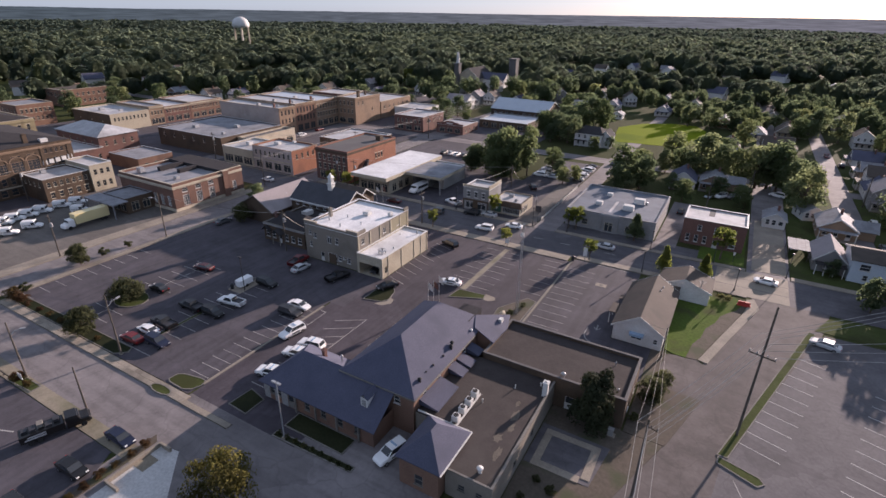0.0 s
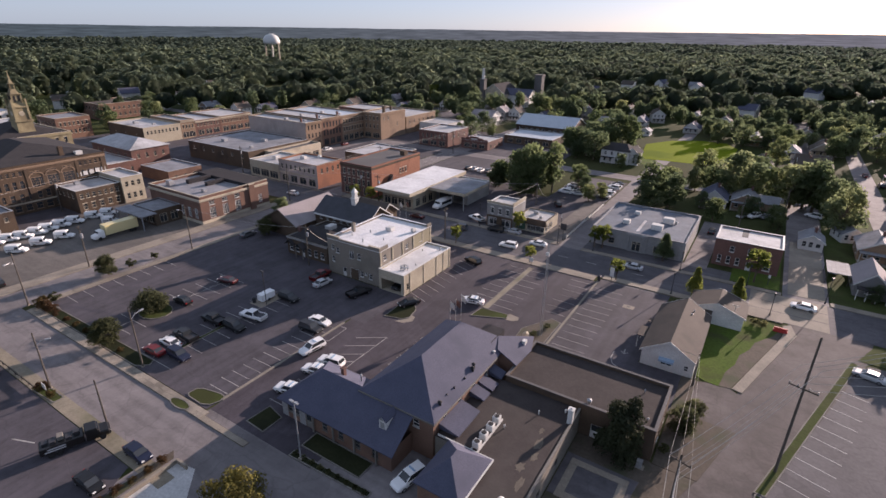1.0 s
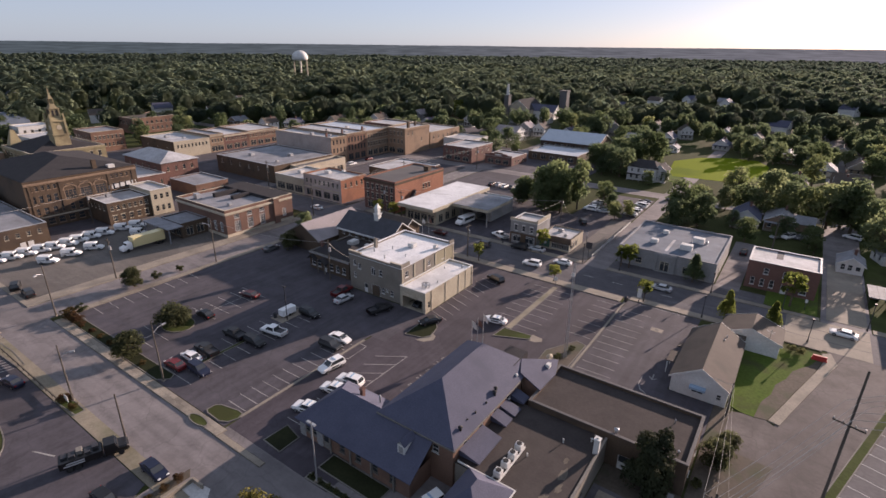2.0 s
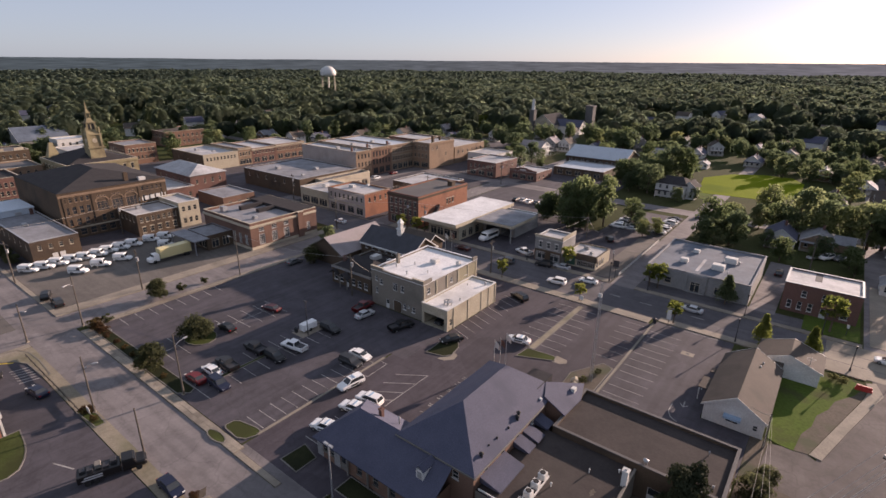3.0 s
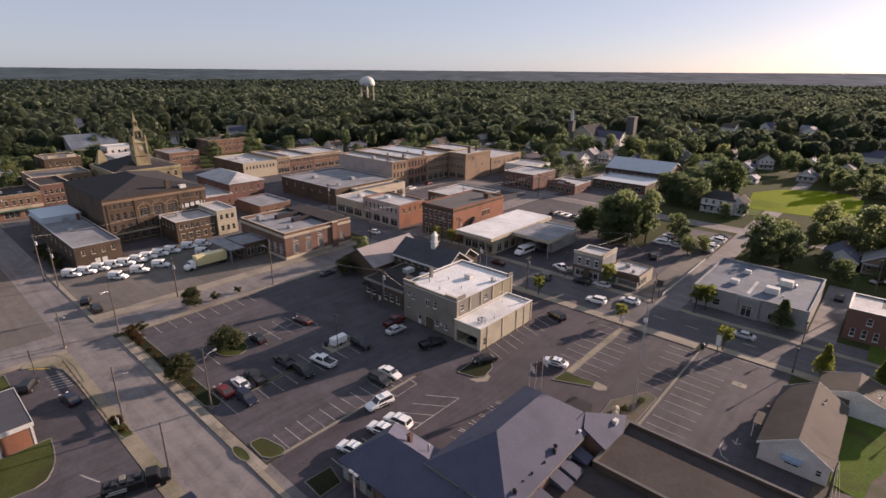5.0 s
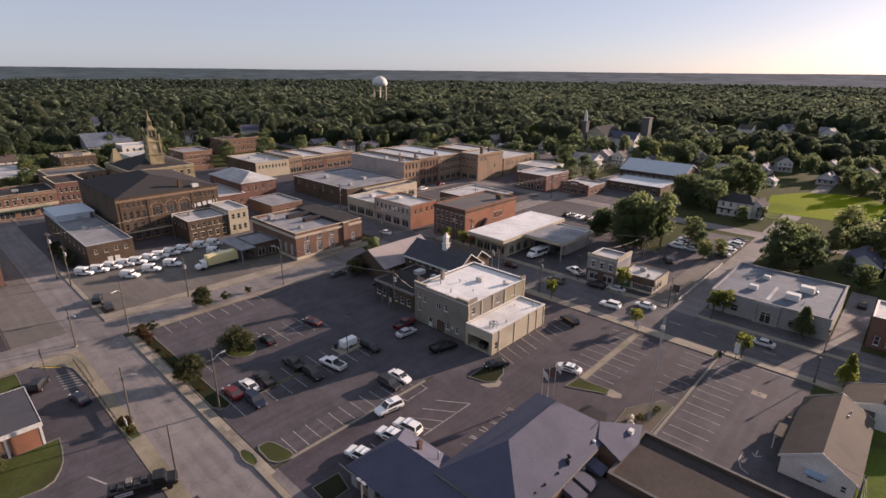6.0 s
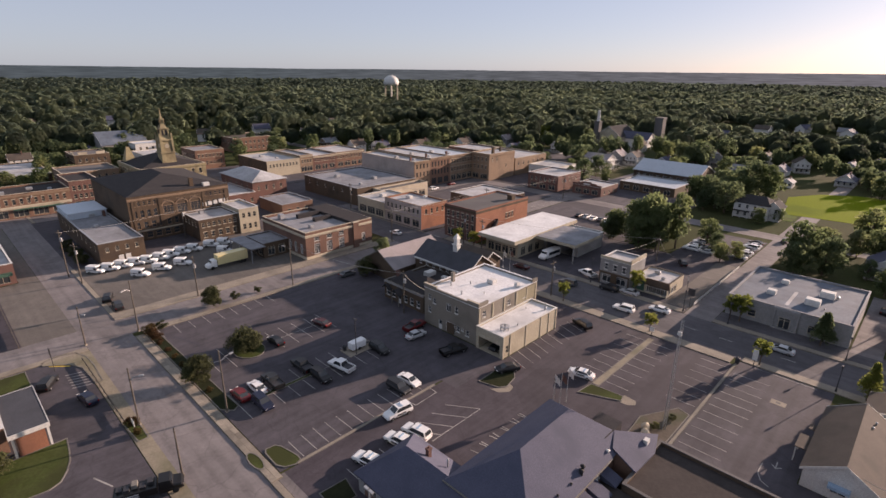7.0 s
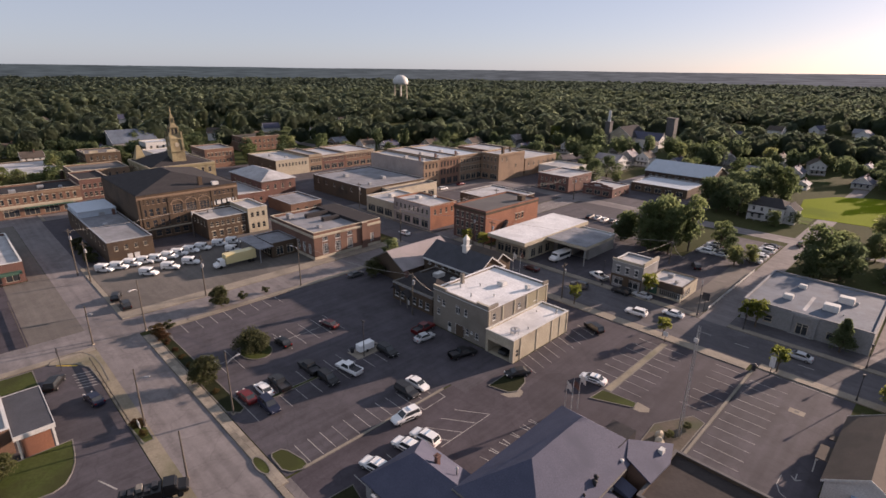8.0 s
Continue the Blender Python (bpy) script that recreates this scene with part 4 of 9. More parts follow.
part("catslide_roof", sloped([(11.7, 18.3), (15.0, 18.3), (15.2, 23.7), (14.2, 26.9), (10.5, 20.9)], lambda x: 7.64 - 0.53 * (x - 10.5)), M["shingle"], ps)
part("wing_wall", sloped([(11.9, 18.7), (14.6, 18.7), (14.75, 23.6), (13.9, 26.0), (10.7, 21.1)], lambda x: 0.0), M["brick_or"], ps)
part("flat_roof", boxes((7.2, 10.45, 18.5, 23.2, 6.0, 7.9)), M["shingle_d"], ps, "dark flat roof behind the hip")
part("roof_light", boxes((13.5, 14.1, 23.4, 24.3, 5.9, 6.6)), M["white"], ps, "small white roof light on the slope")
gabled("", "", -53.2, -33.0, 40.4, 50.2, 3.2, 6.5, "brick_or", "shingle", "x", {"S": row(4, 1.0, 1.0, 1.4, 7, 19.0) + [(4.8, 0.02, 1.1, 2.2, "door"), (1.2, 1.2, 0.9, 1.2, "sash"), (2.6, 1.2, 0.9, 1.2, "sash")]}, hip=(4.4, 0), parent=ps, trim="kerb", over=0.5)
part("pale_front", boxes((-11.85, -10.65, -4.63, -4.602, 0.0, 2.9), (-9.65, -9.25, -4.63, -4.602, 0.0, 2.9), (-8.3, -7.05, -4.63, -4.602, 0.0, 2.9)), M["grey"], ps, "pale rendered stretch of the wing front")
for x_ in (-5.4, -1.6, 2.2, 6.0):
    part("porch_post", boxes((x_, x_ + 0.22, -5.0, -4.78, 0.0, 3.0)), M["kerb"], ps, "pale square porch post")
gabled("", "", -27.0, -21.5, 37.7, 44.9, 4.65, 7.0, "brick_or", "shingle", "y", {"S": row(1, 0.9, 1.2, 1.6, 0.5, 5.0), "W": row(1, 0.05, 1.1, 2.1, 1.0, 5.0, "door")}, hip=(3.3, 3.3), parent=ps, trim="kerb")
part("dormer", boxes((5.2, 6.3, -2.9, -0.6, 4.2, 5.9)), M["white"], ps, "small white dormer on the wing roof")
part("louvre", boxes((5.4, 6.1, -2.94, -2.903, 4.6, 5.6)), M["grey"], ps, "grey dormer louvre")
bm = bmesh.new()
gable(bm, 5.2, 6.3, -2.9, -0.6, 5.9, 6.5, "y", 0.12, 0.08)
part("dormer_roof", bm, M["shingle"], ps)
for y0, y1, d in ((1.4, 7.2, 3.0), (9.4, 11.4, 2.4), (12.0, 14.0, 2.4), (15.2, 17.2, 2.2)):   # lean-to roofs along the east wall
    bm = bmesh.new()
    v = [bm.verts.new(p) for p in ((11.8, y0, 5.2), (11.8 + d, y0, 4.5), (11.8 + d, y1, 4.5), (11.8, y1, 5.2), (11.8, y0, 4.3), (11.8 + d, y0, 4.3), (11.8 + d, y1, 4.3), (11.8, y1, 4.3))]
    for f in ((0, 1, 2, 3), (4, 7, 6, 5), (0, 4, 5, 1), (2, 6, 7, 3), (1, 5, 6, 2)):
        bm.faces.new([v[i] for i in f])
    part("lean_to_roof", bm, M["shingle"], ps)
vents(ps, [(11.2, 11.3, 7.0, 0.8, 0.2), (11.0, 11.9, 7.1, 0.9, 0.2), (11.2, 9.0, 7.0, 0.45, 0.11), (11.1, 6.3, 7.1, 0.45, 0.1), (11.2, 2.5, 7.0, 0.7, 0.2), (11.0, 4.5, 7.1, 0.4, 0.09)], "dark")
vents(ps, [(11.5, 17.4, 6.9, 0.4, 0.16)], "white")
chimney(ps, -5.6, 1.6, 5.2, 6.7, 0.55, "brick")
vents(ps, [(-2.4, 2.4, 5.4, 1.0, 0.12)])
part("eave_board", boxes((20.3, 20.44, -7.7, 0.3, 4.3, 4.5), (12.3, 20.44, 0.31, 0.45, 4.3, 4.5)), M["white"], ps, "white painted eave board")
fw = thing("police_annex", -29.55, 39.0, 0, "flat-roofed annex with brown gravel roof and air units", "building")
bm = bmesh.new()
south, east = row(2, 1.6, 0.9, 0.9, 1.0, 5.6), doors(2, 4, 16)
for at, way, inward, length, holes in (((8.25, 0, 0), (1, 0, 0), (0, 1, 0), 6.1, south), ((14.35, 0, 0), (0, 1, 0), (-1, 0, 0), 21.75, east), ((14.35, 21.75, 0), (-1, 0, 0), (0, -1, 0), 14.35, []),
                                       ((0, 21.75, 0), (0, -1, 0), (1, 0, 0), 15.35, []), ((0, 6.4, 0), (1, 0, 0), (0, 1, 0), 8.25, []), ((8.25, 6.4, 0), (0, -1, 0), (1, 0, 0), 6.4, [])):
    facade(bm, at, way, inward, length, 0, 3.95, [(u, u + w, z, z + hh) for u, z, w, hh, st in holes])
part("wall", bm, M["buff"], fw)
part("roof", slab([(8.2, -0.05), (14.4, -0.05), (14.4, 21.75), (0.02, 21.75), (0.02, 6.35), (8.2, 6.35)], 3.953, 4.02), M["roof_b"], fw)
for b_ in ((14.1, 14.42, -0.1, 21.7, 4.024, 4.3), (8.2, 14.09, -0.1, 0.15, 4.024, 4.25), (8.2, 8.32, 0.16, 6.2, 4.024, 4.1)):
    part("coping", boxes(b_), M["kerb"], fw)
for u, z, w, hh, st in south:
    add_window(fw, (8.25 + u, 0, z), 0, w, hh, st, M["kerb"])
for u, z, w, hh, st in east:
    add_window(fw, (14.35, u, z), 90, w, hh, st, M["kerb"], "door")
for y in (6.9, 8.75, 10.6, 12.4):
    bm = boxes((5.2, 6.15, y, y + 0.95, 4.3, 5.2))
    bmesh.ops.bevel(bm, geom=bm.edges[:], offset=0.05, segments=1, affect="EDGES")
    unit = part("condenser", bm, M["white"], fw, "white cube condenser with a round fan")
    bm = bmesh.new()
    bmesh.ops.create_cone(bm, cap_ends=True, segments=14, radius1=0.36, radius2=0.36, depth=0.05, matrix=Matrix.Translation((5.67, y + 0.47, 5.23)))
    part("fan", bm, M["dark"], unit, "dark round fan guard")
for x_ in (5.15, 6.05):
    part("unit_rail", boxes((x_, x_ + 0.14, 6.4, 13.8, 4.024, 4.3)), M["white"], fw, "white steel unit rail")
vents(fw, [(12.0, 1.6, 4.0, 0.7, 0.25), (7.0, 12.6, 4.0, 0.5, 0.08), (9.8, 17.6, 4.0, 0.6, 0.07), (12.8, 20.0, 4.0, 0.5, 0.1)], "white")
chimney(fw, 13.65, 18.0, 3.0, 6.2, 0.7, "white")
for i, (x_, y_, a_, b_) in enumerate(((12.0, 12.4, 0.5, 1.1), (12.4, 10.0, 0.35, 0.9), (11.6, 7.6, 0.5, 0.8), (12.6, 5.2, 0.4, 1.2), (11.4, 14.8, 0.3, 0.6))):
    rim_ = [(x_ + a_ * (1 + 0.35 * math.sin(3.1 * k + i)) * math.cos(k * 0.524), y_ + b_ * (1 + 0.3 * math.cos(2.3 * k + i)) * math.sin(k * 0.524)) for k in range(12)]
    part("dried_puddle", slab(rim_, 4.024, 4.028), M["stain"], fw, "pale silt left by a dried puddle")
fr = block("brown_roof_annex", "low long annex with a brown flat roof and dark parapet", -26.9, -5.2, 60.8, 72.0, 5.0, "brick_dk", "roof_b", {"S": [(13.4, 0.02, 1.9, 2.3, "door")], "E": row(2, 1.2, 1.2, 1.4, 1, 10)}, 0.45, "roof_d", "white")
vents(fr, [(12.5, 0.9, 4.5, 0.9, 0.22), (15.8, 1.4, 4.5, 0.7, 0.25), (18.5, 8.0, 4.5, 0.6, 0.07), (20.2, 2.2, 4.5, 0.4, 0.1)])

# post office
X, Y = 25.5, 24.0
po = block("post_office", "red brick post office with stone cornice and tall white windows", -160.0, -134.5, 82.6, 106.6, 8.2, "brick_po", "roof_g",
           {"E": row(3, 1.2, 1.9, 3.2, 1.5, 14.5, "grid") + row(3, 5.2, 1.7, 1.2, 1.5, 14.5) + [(20.0, 1.6, 1.3, 2.6, "grid")], "S": row(3, 1.4, 1.4, 3.0, 15.0, 24.6, "grid")}, 0.7, "stone", "white")
cornice(po, X, Y, 6.9, "stone", 0.3, 0.5)
part("plinth", boxes((-0.08, X + 0.08, -0.08, -0.004, 0, 0.9), (X + 0.004, X + 0.08, -0.004, Y, 0, 0.9)), M["stone"], po, "pale stone plinth")
part("entrance_bay", boxes((X + 0.003, X + 0.5, 16.6, 18.6, 0, 8.1)), M["brick_po"], po, "projecting brick pier beside the entrance")
part("pier_cap", boxes((X + 0.003, X + 0.6, 16.5, 18.7, 8.1, 8.35)), M["stone"], po)
for b_ in ((7, 8.4, 8, 15.9, 7.5, 8.8), (13.5, 15.0, 10, 15.9, 7.5, 8.6)):
    part("clerestory", boxes(b_), M["shingle_d"], po, "dark raised skylight curb")
part("rear_attic", boxes((0.4, 25.1, 16.4, 23.6, 7.5, 8.5)), M["shingle_d"], po, "black-roofed raised rear section")
roof_units(po, [(4.0, 3.2, 2.0, 1.6, 1.6), (19.0, 5.0, 1.4, 1.2, 0.9)], 7.5)
dk = block("post_office_dock", "low brick loading dock with a flat canopy", -155.5, -144.5, 74.5, 82.5, 4.5, "brick_dk", "roof_g", {"S": row(3, 0.6, 2.4, 2.6, 1, 10.5, "shop"), "E": row(2, 0.6, 2.2, 2.6, 0.8, 7.4, "shop")}, 0.25, "roof_g")
part("canopy", boxes((-1.5, 12.6, -4.6, -0.1, 4.0, 4.3), (-1.4, -1.15, -4.4, -4.15, 0, 4.0), (5.0, 5.25, -4.4, -4.15, 0, 4.0), (12.2, 12.45, -4.4, -4.15, 0, 4.0)), M["roof_g"], dk, "flat steel loading canopy on posts")

# the tall brick hall with its hipped roof
E = row(5, 11.4, 0.9, 1.4, 0.8, 8.6) + row(3, 11.3, 2.6, 1.0, 9.5, 22.5, "shop") + row(5, 11.4, 0.9, 1.4, 23.4, 31.2) + row(4, 7.6, 1.2, 2.4, 0.8, 8.6) + row(3, 7.2, 3.4, 3.2, 9.5, 22.5, "grid") + row(4, 7.6, 1.2, 2.4, 23.4, 31.2) + row(13, 4.0, 1.3, 2.2, 0.8, 31.2) + row(11, 0.8, 1.8, 2.0, 0.8, 31.2)
bh = block("brick_hall", "four-storey brown brick hall with a dark hipped roof", -228.0, -186.5, 52.0, 84.0, 14.4, "brick_dk", "roof_d", {"E": E, "S": []}, 0.3, "brick_dk", "brick_tan")
for i in range(5):
    part("boarded_window", boxes((41.503, 41.56, 22.6 + i * 1.85, 23.9 + i * 1.85, 8.0 + 0.12 * i, 9.3 + 0.12 * i)), M["white"], bh, "white boarded window")
for yc in (11.67, 16.0, 20.33):   # stone arches over the large windows
    bm = bmesh.new()
    arc = [[bm.verts.new((x, yc + r * math.cos(a * 0.2618), 10.35 + 0.75 * r * math.sin(a * 0.2618))) for a in range(13)] for x, r in ((41.503, 1.75), (41.62, 1.75), (41.62, 2.1), (41.503, 2.1))]
    for a, b in zip(arc, arc[1:] + arc[:1]):
        for i in range(12):
            bm.faces.new((a[i], a[i + 1], b[i + 1], b[i]))
    part("window_arch", bm, M["brick_tan"], bh, "tan brick arch over a window")
for u in (1.0, 8.9, 22.8, 30.4):
    part("pilaster", boxes((41.503, 41.62, u, u + 0.7, 3.6, 13.2)), M["brick_dk"], bh)
bm = bmesh.new()
gable(bm, 0.2, 41.3, 0.2, 31.8, 14.5, 18.2, "x", 0.1, 0.2, 15.0, 15.0)
part("hipped_roof", bm, M["shingle_d"], bh, "dark hipped roof")
cornice(bh, 41.5, 32.0, 13.4, "brick_tan", 0.35, 0.5, "E")
cornice(bh, 41.5, 32.0, 3.2, "stone", 0.15, 0.3, "E")
chimney(bh, 38.5, 20.0, 14.0, 17.5, 1.2, "brick_dk")
part("roof_hatch", boxes((39.4, 41.0, 24.0, 26.0, 14.6, 15.8)), M["white"], bh)
part("flashing", boxes((36.0, 38.0, 3.0, 4.2, 14.9, 15.3)), M["roof_w"], bh)

lb = block("brick_store_low", "two-storey brick store with a blue-grey flat roof", -221.0, -169.7, 38.9, 50.5, 6.4, "brick_dk", "roof_g", {"E": row(4, 3.8, 0.9, 1.3, 0.8, 10.8), "S": row(9, 3.6, 1.0, 1.6, 4, 50)}, 0.35, "metal")
part("raised_rear", boxes((0.35, 16.0, 0.35, 11.2, 6.06, 7.9), (0.2, 16.2, 0.2, 11.4, 7.9, 8.1)), M["pale_blue"], lb, "raised pale blue roof storey")
for u in (4.5, 6.3):
    part("loading_door", boxes((51.303, 51.36, u, u + 1.3, 0.05, 2.3)), M["white"], lb, "white loading door")
roof_units(lb, [(15, 6, 1.6, 1.6, 1.0), (30, 4, 1.2, 1.2, 0.8)], 6.05)
part("pale_patch", boxes((49.0, 51.0, 0.4, 11.2, 6.06, 6.075)), M["roof_w"], lb)
chimney(lb, 17.0, 9.6, 6.0, 7.6)
sr = block("store_row", "two-storey orange brick store row with shopfronts", -264.0, -246.0, 22.0, 48.0, 9.0, "brick_or", "shingle_d", {"E": row(11, 5.2, 1.0, 1.9, 1, 25, "lintel") + row(4, 0.5, 4.6, 2.8, 1, 25, "shop"), "S": row(3, 5.2, 1.0, 1.6, 2, 16)}, 0.6, "stone")
cornice(sr, 18, 26, 8.0, "brick_tan", 0.35, 0.6, "E")
cornice(sr, 18, 26, 3.9, "stone", 0.3, 0.7, "E")
roof_units(sr, [(12, 5, 2, 2, 1.0), (8, 14, 1.6, 2, 0.9), (13, 20, 1.2, 1.2, 0.8)], 8.4)
part("awning", boxes((18.0, 19.4, 8, 23, 3.3, 3.5)), M["awning"], sr, "green shop awning")
block("store_tall", "three-storey brown brick store with paired windows", -266.0, -246.0, 48.05, 58.0, 11.2, "brick", "shingle_d", {"E": row(5, 7.6, 1.1, 1.8, 0.5, 9.5) + row(5, 4.4, 1.1, 1.8, 0.5, 9.5) + row(2, 0.5, 3.8, 2.8, 0.5, 9.5, "shop")})
an = block("brick_annex", "two-storey dark brick annex with a pale roof", -186.4, -173.2, 67.6, 80.7, 7.0, "brick_dk", "roof_w", {"E": row(7, 4.4, 1.0, 1.5, 0.5, 12.6) + row(5, 1.0, 1.2, 1.8, 0.5, 12.6, "lintel"), "S": row(4, 4.4, 1.0, 1.5, 1, 12)}, 0.4, "white")
roof_units(an, [(3, 4, 1.4, 1.4, 0.9)], 6.6)
block("cream_annex", "two-storey cream brick annex with drainpipes", -186.4, -172.6, 80.75, 87.6, 8.4, "cream", "roof_w", {"E": row(3, 5.2, 1.1, 1.7, 0.5, 6.3) + row(3, 1.2, 1.1, 1.9, 0.5, 6.3)}, 0.4, "white")
hb = block("hipped_brick_building", "brick building under a pale metal hipped roof", -241.0, -211.0, 104.5, 120.0, 8.2, "brick", "roof_g", {"E": row(4, 4.6, 1.0, 1.8, 1, 14.5), "S": row(5, 4.6, 1.0, 1.8, 2, 28)}, 0.2, "white")
bm = bmesh.new()
gable(bm, 0, 30, 0, 15.5, 8.3, 11.2, "x", 0.5, 0.2, 7.5, 7.5)
part("hipped_roof", bm, M["roof_w"], hb, "pale metal hipped roof")
block("hip_annex", "low brick link with a white roof", -234.0, -208.0, 93.0, 104.4, 5.0, "brick", "roof_w", {"E": row(3, 1.2, 1.0, 1.6, 1, 11)}, 0.3, "white")
block("low_brick_shop", "low orange brick shop with a grey roof", -200.5, -182.5, 101.8, 115.0, 4.4, "brick_or", "roof_g", {"E": row(3, 1.0, 1.3, 1.6, 1, 12)}, 0.3, "metal")
cs = block("corner_store", "brick corner store with a white roof and green awning", -204.0, -171.5, 8.0, 20.4, 5.4, "brick", "roof_w", {"E": row(3, 0.5, 2.8, 2.4, 0.8, 11.6, "shop"), "N": row(6, 2.4, 1.0, 1.4, 2, 30)}, 0.5, "white")
part("awning", boxes((32.5, 33.9, 0.8, 11.8, 3.0, 3.25), (33.8, 33.9, 0.8, 11.8, 2.6, 3.0)), M["awning"], cs, "green shop awning")

# courthouse with a clock tower
ch = block("courthouse", "cream stone courthouse with a tall clock tower", -288.0, -256.0, 76.0, 104.0, 11.0, "tower", "roof_d", {"E": row(8, 6.6, 1.3, 2.4, 1, 27, "lintel") + row(8, 2.4, 1.3, 2.4, 1, 27, "lintel"), "S": row(8, 6.6, 1.3, 2.4, 1, 31, "lintel")}, 0.6, "stone")
cornice(ch, 32, 28, 10.0, "tower", 0.4, 0.6)
bm = bmesh.new()
gable(bm, 0.6, 31.4, 0.6, 27.4, 10.6, 14.8, "x", 0.1, 0.2, 11.0, 11.0)
part("hipped_roof", bm, M["shingle_d"], ch, "dark slate hipped roof")
bm = bmesh.new()
bmesh.ops.create_cone(bm, cap_ends=True, segments=4, radius1=3.4, radius2=0.9, depth=6.5, matrix=Matrix.Translation((4.0, 4.0, 14.3)) @ Matrix.Rotation(radians(45), 4, "Z"))
part("corner_turret", bm, M["tower"], ch, "tan stone corner turret")
TX, TY = 25.0, 14.0


def stage(w0, w1, z0, z1, mat, name, label=""):
    bm = bmesh.new()
    lo = [bm.verts.new((TX + a * w0, TY + b * w0, z0)) for a, b in ((-1, -1), (1, -1), (1, 1), (-1, 1))]
    hi = [bm.verts.new((TX + a * w1, TY + b * w1, z1)) for a, b in ((-1, -1), (1, -1), (1, 1), (-1, 1))]
    bm.faces.new(hi)
    for i in range(4):
        j = (i + 1) % 4
        bm.faces.new((lo[i], lo[j], hi[j], hi[i]))
    return part(name, bm, M[mat], ch, label)


stage(3.0, 2.8, 10.4, 16.4, "tower", "tower_base")
stage(3.3, 3.3, 16.4, 16.9, "tower", "tower_ledge")
stage(2.6, 2.4, 16.9, 21.9, "tower", "clock_stage", "stone clock stage with round dials")
stage(2.9, 2.9, 21.9, 22.4, "tower", "tower_ledge")
stage(2.4, 1.7, 22.4, 23.9, "tower", "tower_slope")
stage(1.6, 1.5, 23.9, 27.0, "tower", "belfry")
stage(2.0, 2.0, 27.0, 27.3, "tower", "tower_ledge")
stage(1.5, 0.8, 27.3, 29.0, "tower", "tower_dome")
stage(0.55, 0.5, 29.0, 31.0, "tower", "lantern")
stage(1.0, 1.0, 31.0, 31.25, "tower", "tower_ledge")
stage(0.7, 0.3, 31.25, 32.8, "tower", "spire_base")
stage(0.3, 0.03, 32.8, 36.2, "tower", "spire")
for a, b in ((-1, -1), (1, -1), (1, 1), (-1, 1)):
    part("corner_column", boxes((TX + a * 2.45 - 0.38, TX + a * 2.45 + 0.38, TY + b * 2.45 - 0.38, TY + b * 2.45 + 0.38, 16.95, 21.85)), M["tower"], ch)
    part("belfry_column", boxes((TX + a * 1.62 - 0.2, TX + a * 1.62 + 0.2, TY + b * 1.62 - 0.2, TY + b * 1.62 + 0.2, 23.9, 26.98)), M["tower"], ch)
    part("lantern_column", boxes((TX + a * 0.72 - 0.12, TX + a * 0.72 + 0.12, TY + b * 0.72 - 0.12, TY + b * 0.72 + 0.12, 28.6, 31.0)), M["tower"], ch)
    part("pinnacle", boxes((TX + a * 2.45 - 0.3, TX + a * 2.45 + 0.3, TY + b * 2.45 - 0.3, TY + b * 2.45 + 0.3, 22.4, 25.2)), M["tower"], ch)
for nm, m in (("S", Matrix.Translation((TX, TY - 2.52, 19.6)) @ Matrix.Rotation(radians(90), 4, "X")), ("E", Matrix.Translation((TX + 2.52, TY, 19.6)) @ Matrix.Rotation(radians(90), 4, "Y"))):
    bm = bmesh.new()
    bmesh.ops.create_cone(bm, cap_ends=True, segments=24, radius1=0.95, radius2=0.95, depth=0.12, matrix=m)
    part("clock_dial", bm, M["stone"], ch, "pale round clock dial")
part("belfry_opening", boxes((TX - 1.1, TX - 0.3, TY - 1.63, TY - 1.5, 24.3, 26.5), (TX + 0.3, TX + 1.1, TY - 1.63, TY - 1.5, 24.3, 26.5), (TX + 1.5, TX + 1.63, TY - 1.1, TY - 0.3, 24.3, 26.5), (TX + 1.5, TX + 1.63, TY + 0.3, TY + 1.1, 24.3, 26.5)), M["dark"], ch)

# the shopping streets
cb = block("cream_block", "long two-storey cream commercial block with arched windows", -287.0, -255.0, 134.0, 153.0, 8.0, "cream", "roof_w", {"E": row(9, 4.6, 1.0, 1.8, 1, 18, "lintel"), "S": row(3, 4.6, 1.2, 1.8, 2, 30)}, 0.5, "stone")
roof_units(cb, [(12, 6, 2, 2, 1.2), (22, 10, 1.5, 1.5, 0.8)], 7.5)
part("side_wall", boxes((0.0, 31.9, -0.05, -0.003, 0.0, 7.9)), M["brick_dk"], cb, "dark brick party wall")
for i, (y0, y1, h, wm) in enumerate(((153.1, 161.0, 9.2, "brick_tan"), (161.1, 176.0, 8.2, "brick"), (176.1, 196.0, 8.6, "brick_or"))):
    b = block("row_store", "brick row store with tall upper windows and a cornice", -282.0, -255.0, y0, y1, h, wm, "roof_w" if i else "roof_g", {"E": row(round((y1 - y0) / 2.0), 5.0, 1.0, 1.9, 0.6, y1 - y0 - 0.6, "lintel") + row(round((y1 - y0) / 5), 0.5, 3.6, 2.8, 0.6, y1 - y0 - 0.6, "shop")}, 0.5, "stone", group="stores of the square")
    cornice(b, 27, y1 - y0, h - 0.9, "stone", 0.35, 0.5, "E")
block("far_brick_block", "three-storey brick block beyond the courthouse", -320.0, -300.0, 116.0, 132.0, 10.4, "brick_or", "roof_g", {"E": row(7, 6.4, 1.1, 1.9, 1, 15, "lintel") + row(7, 2.6, 1.1, 1.9, 1, 15), "S": row(6, 6.4, 1.1, 1.9, 1, 19)})
block("far_white_block", "long pale building at the wood's edge", -340.0, -312.0, 96.0, 112.0, 8.0, "white", "roof_w", {"E": row(5, 4.4, 1.2, 1.6, 1, 15)})
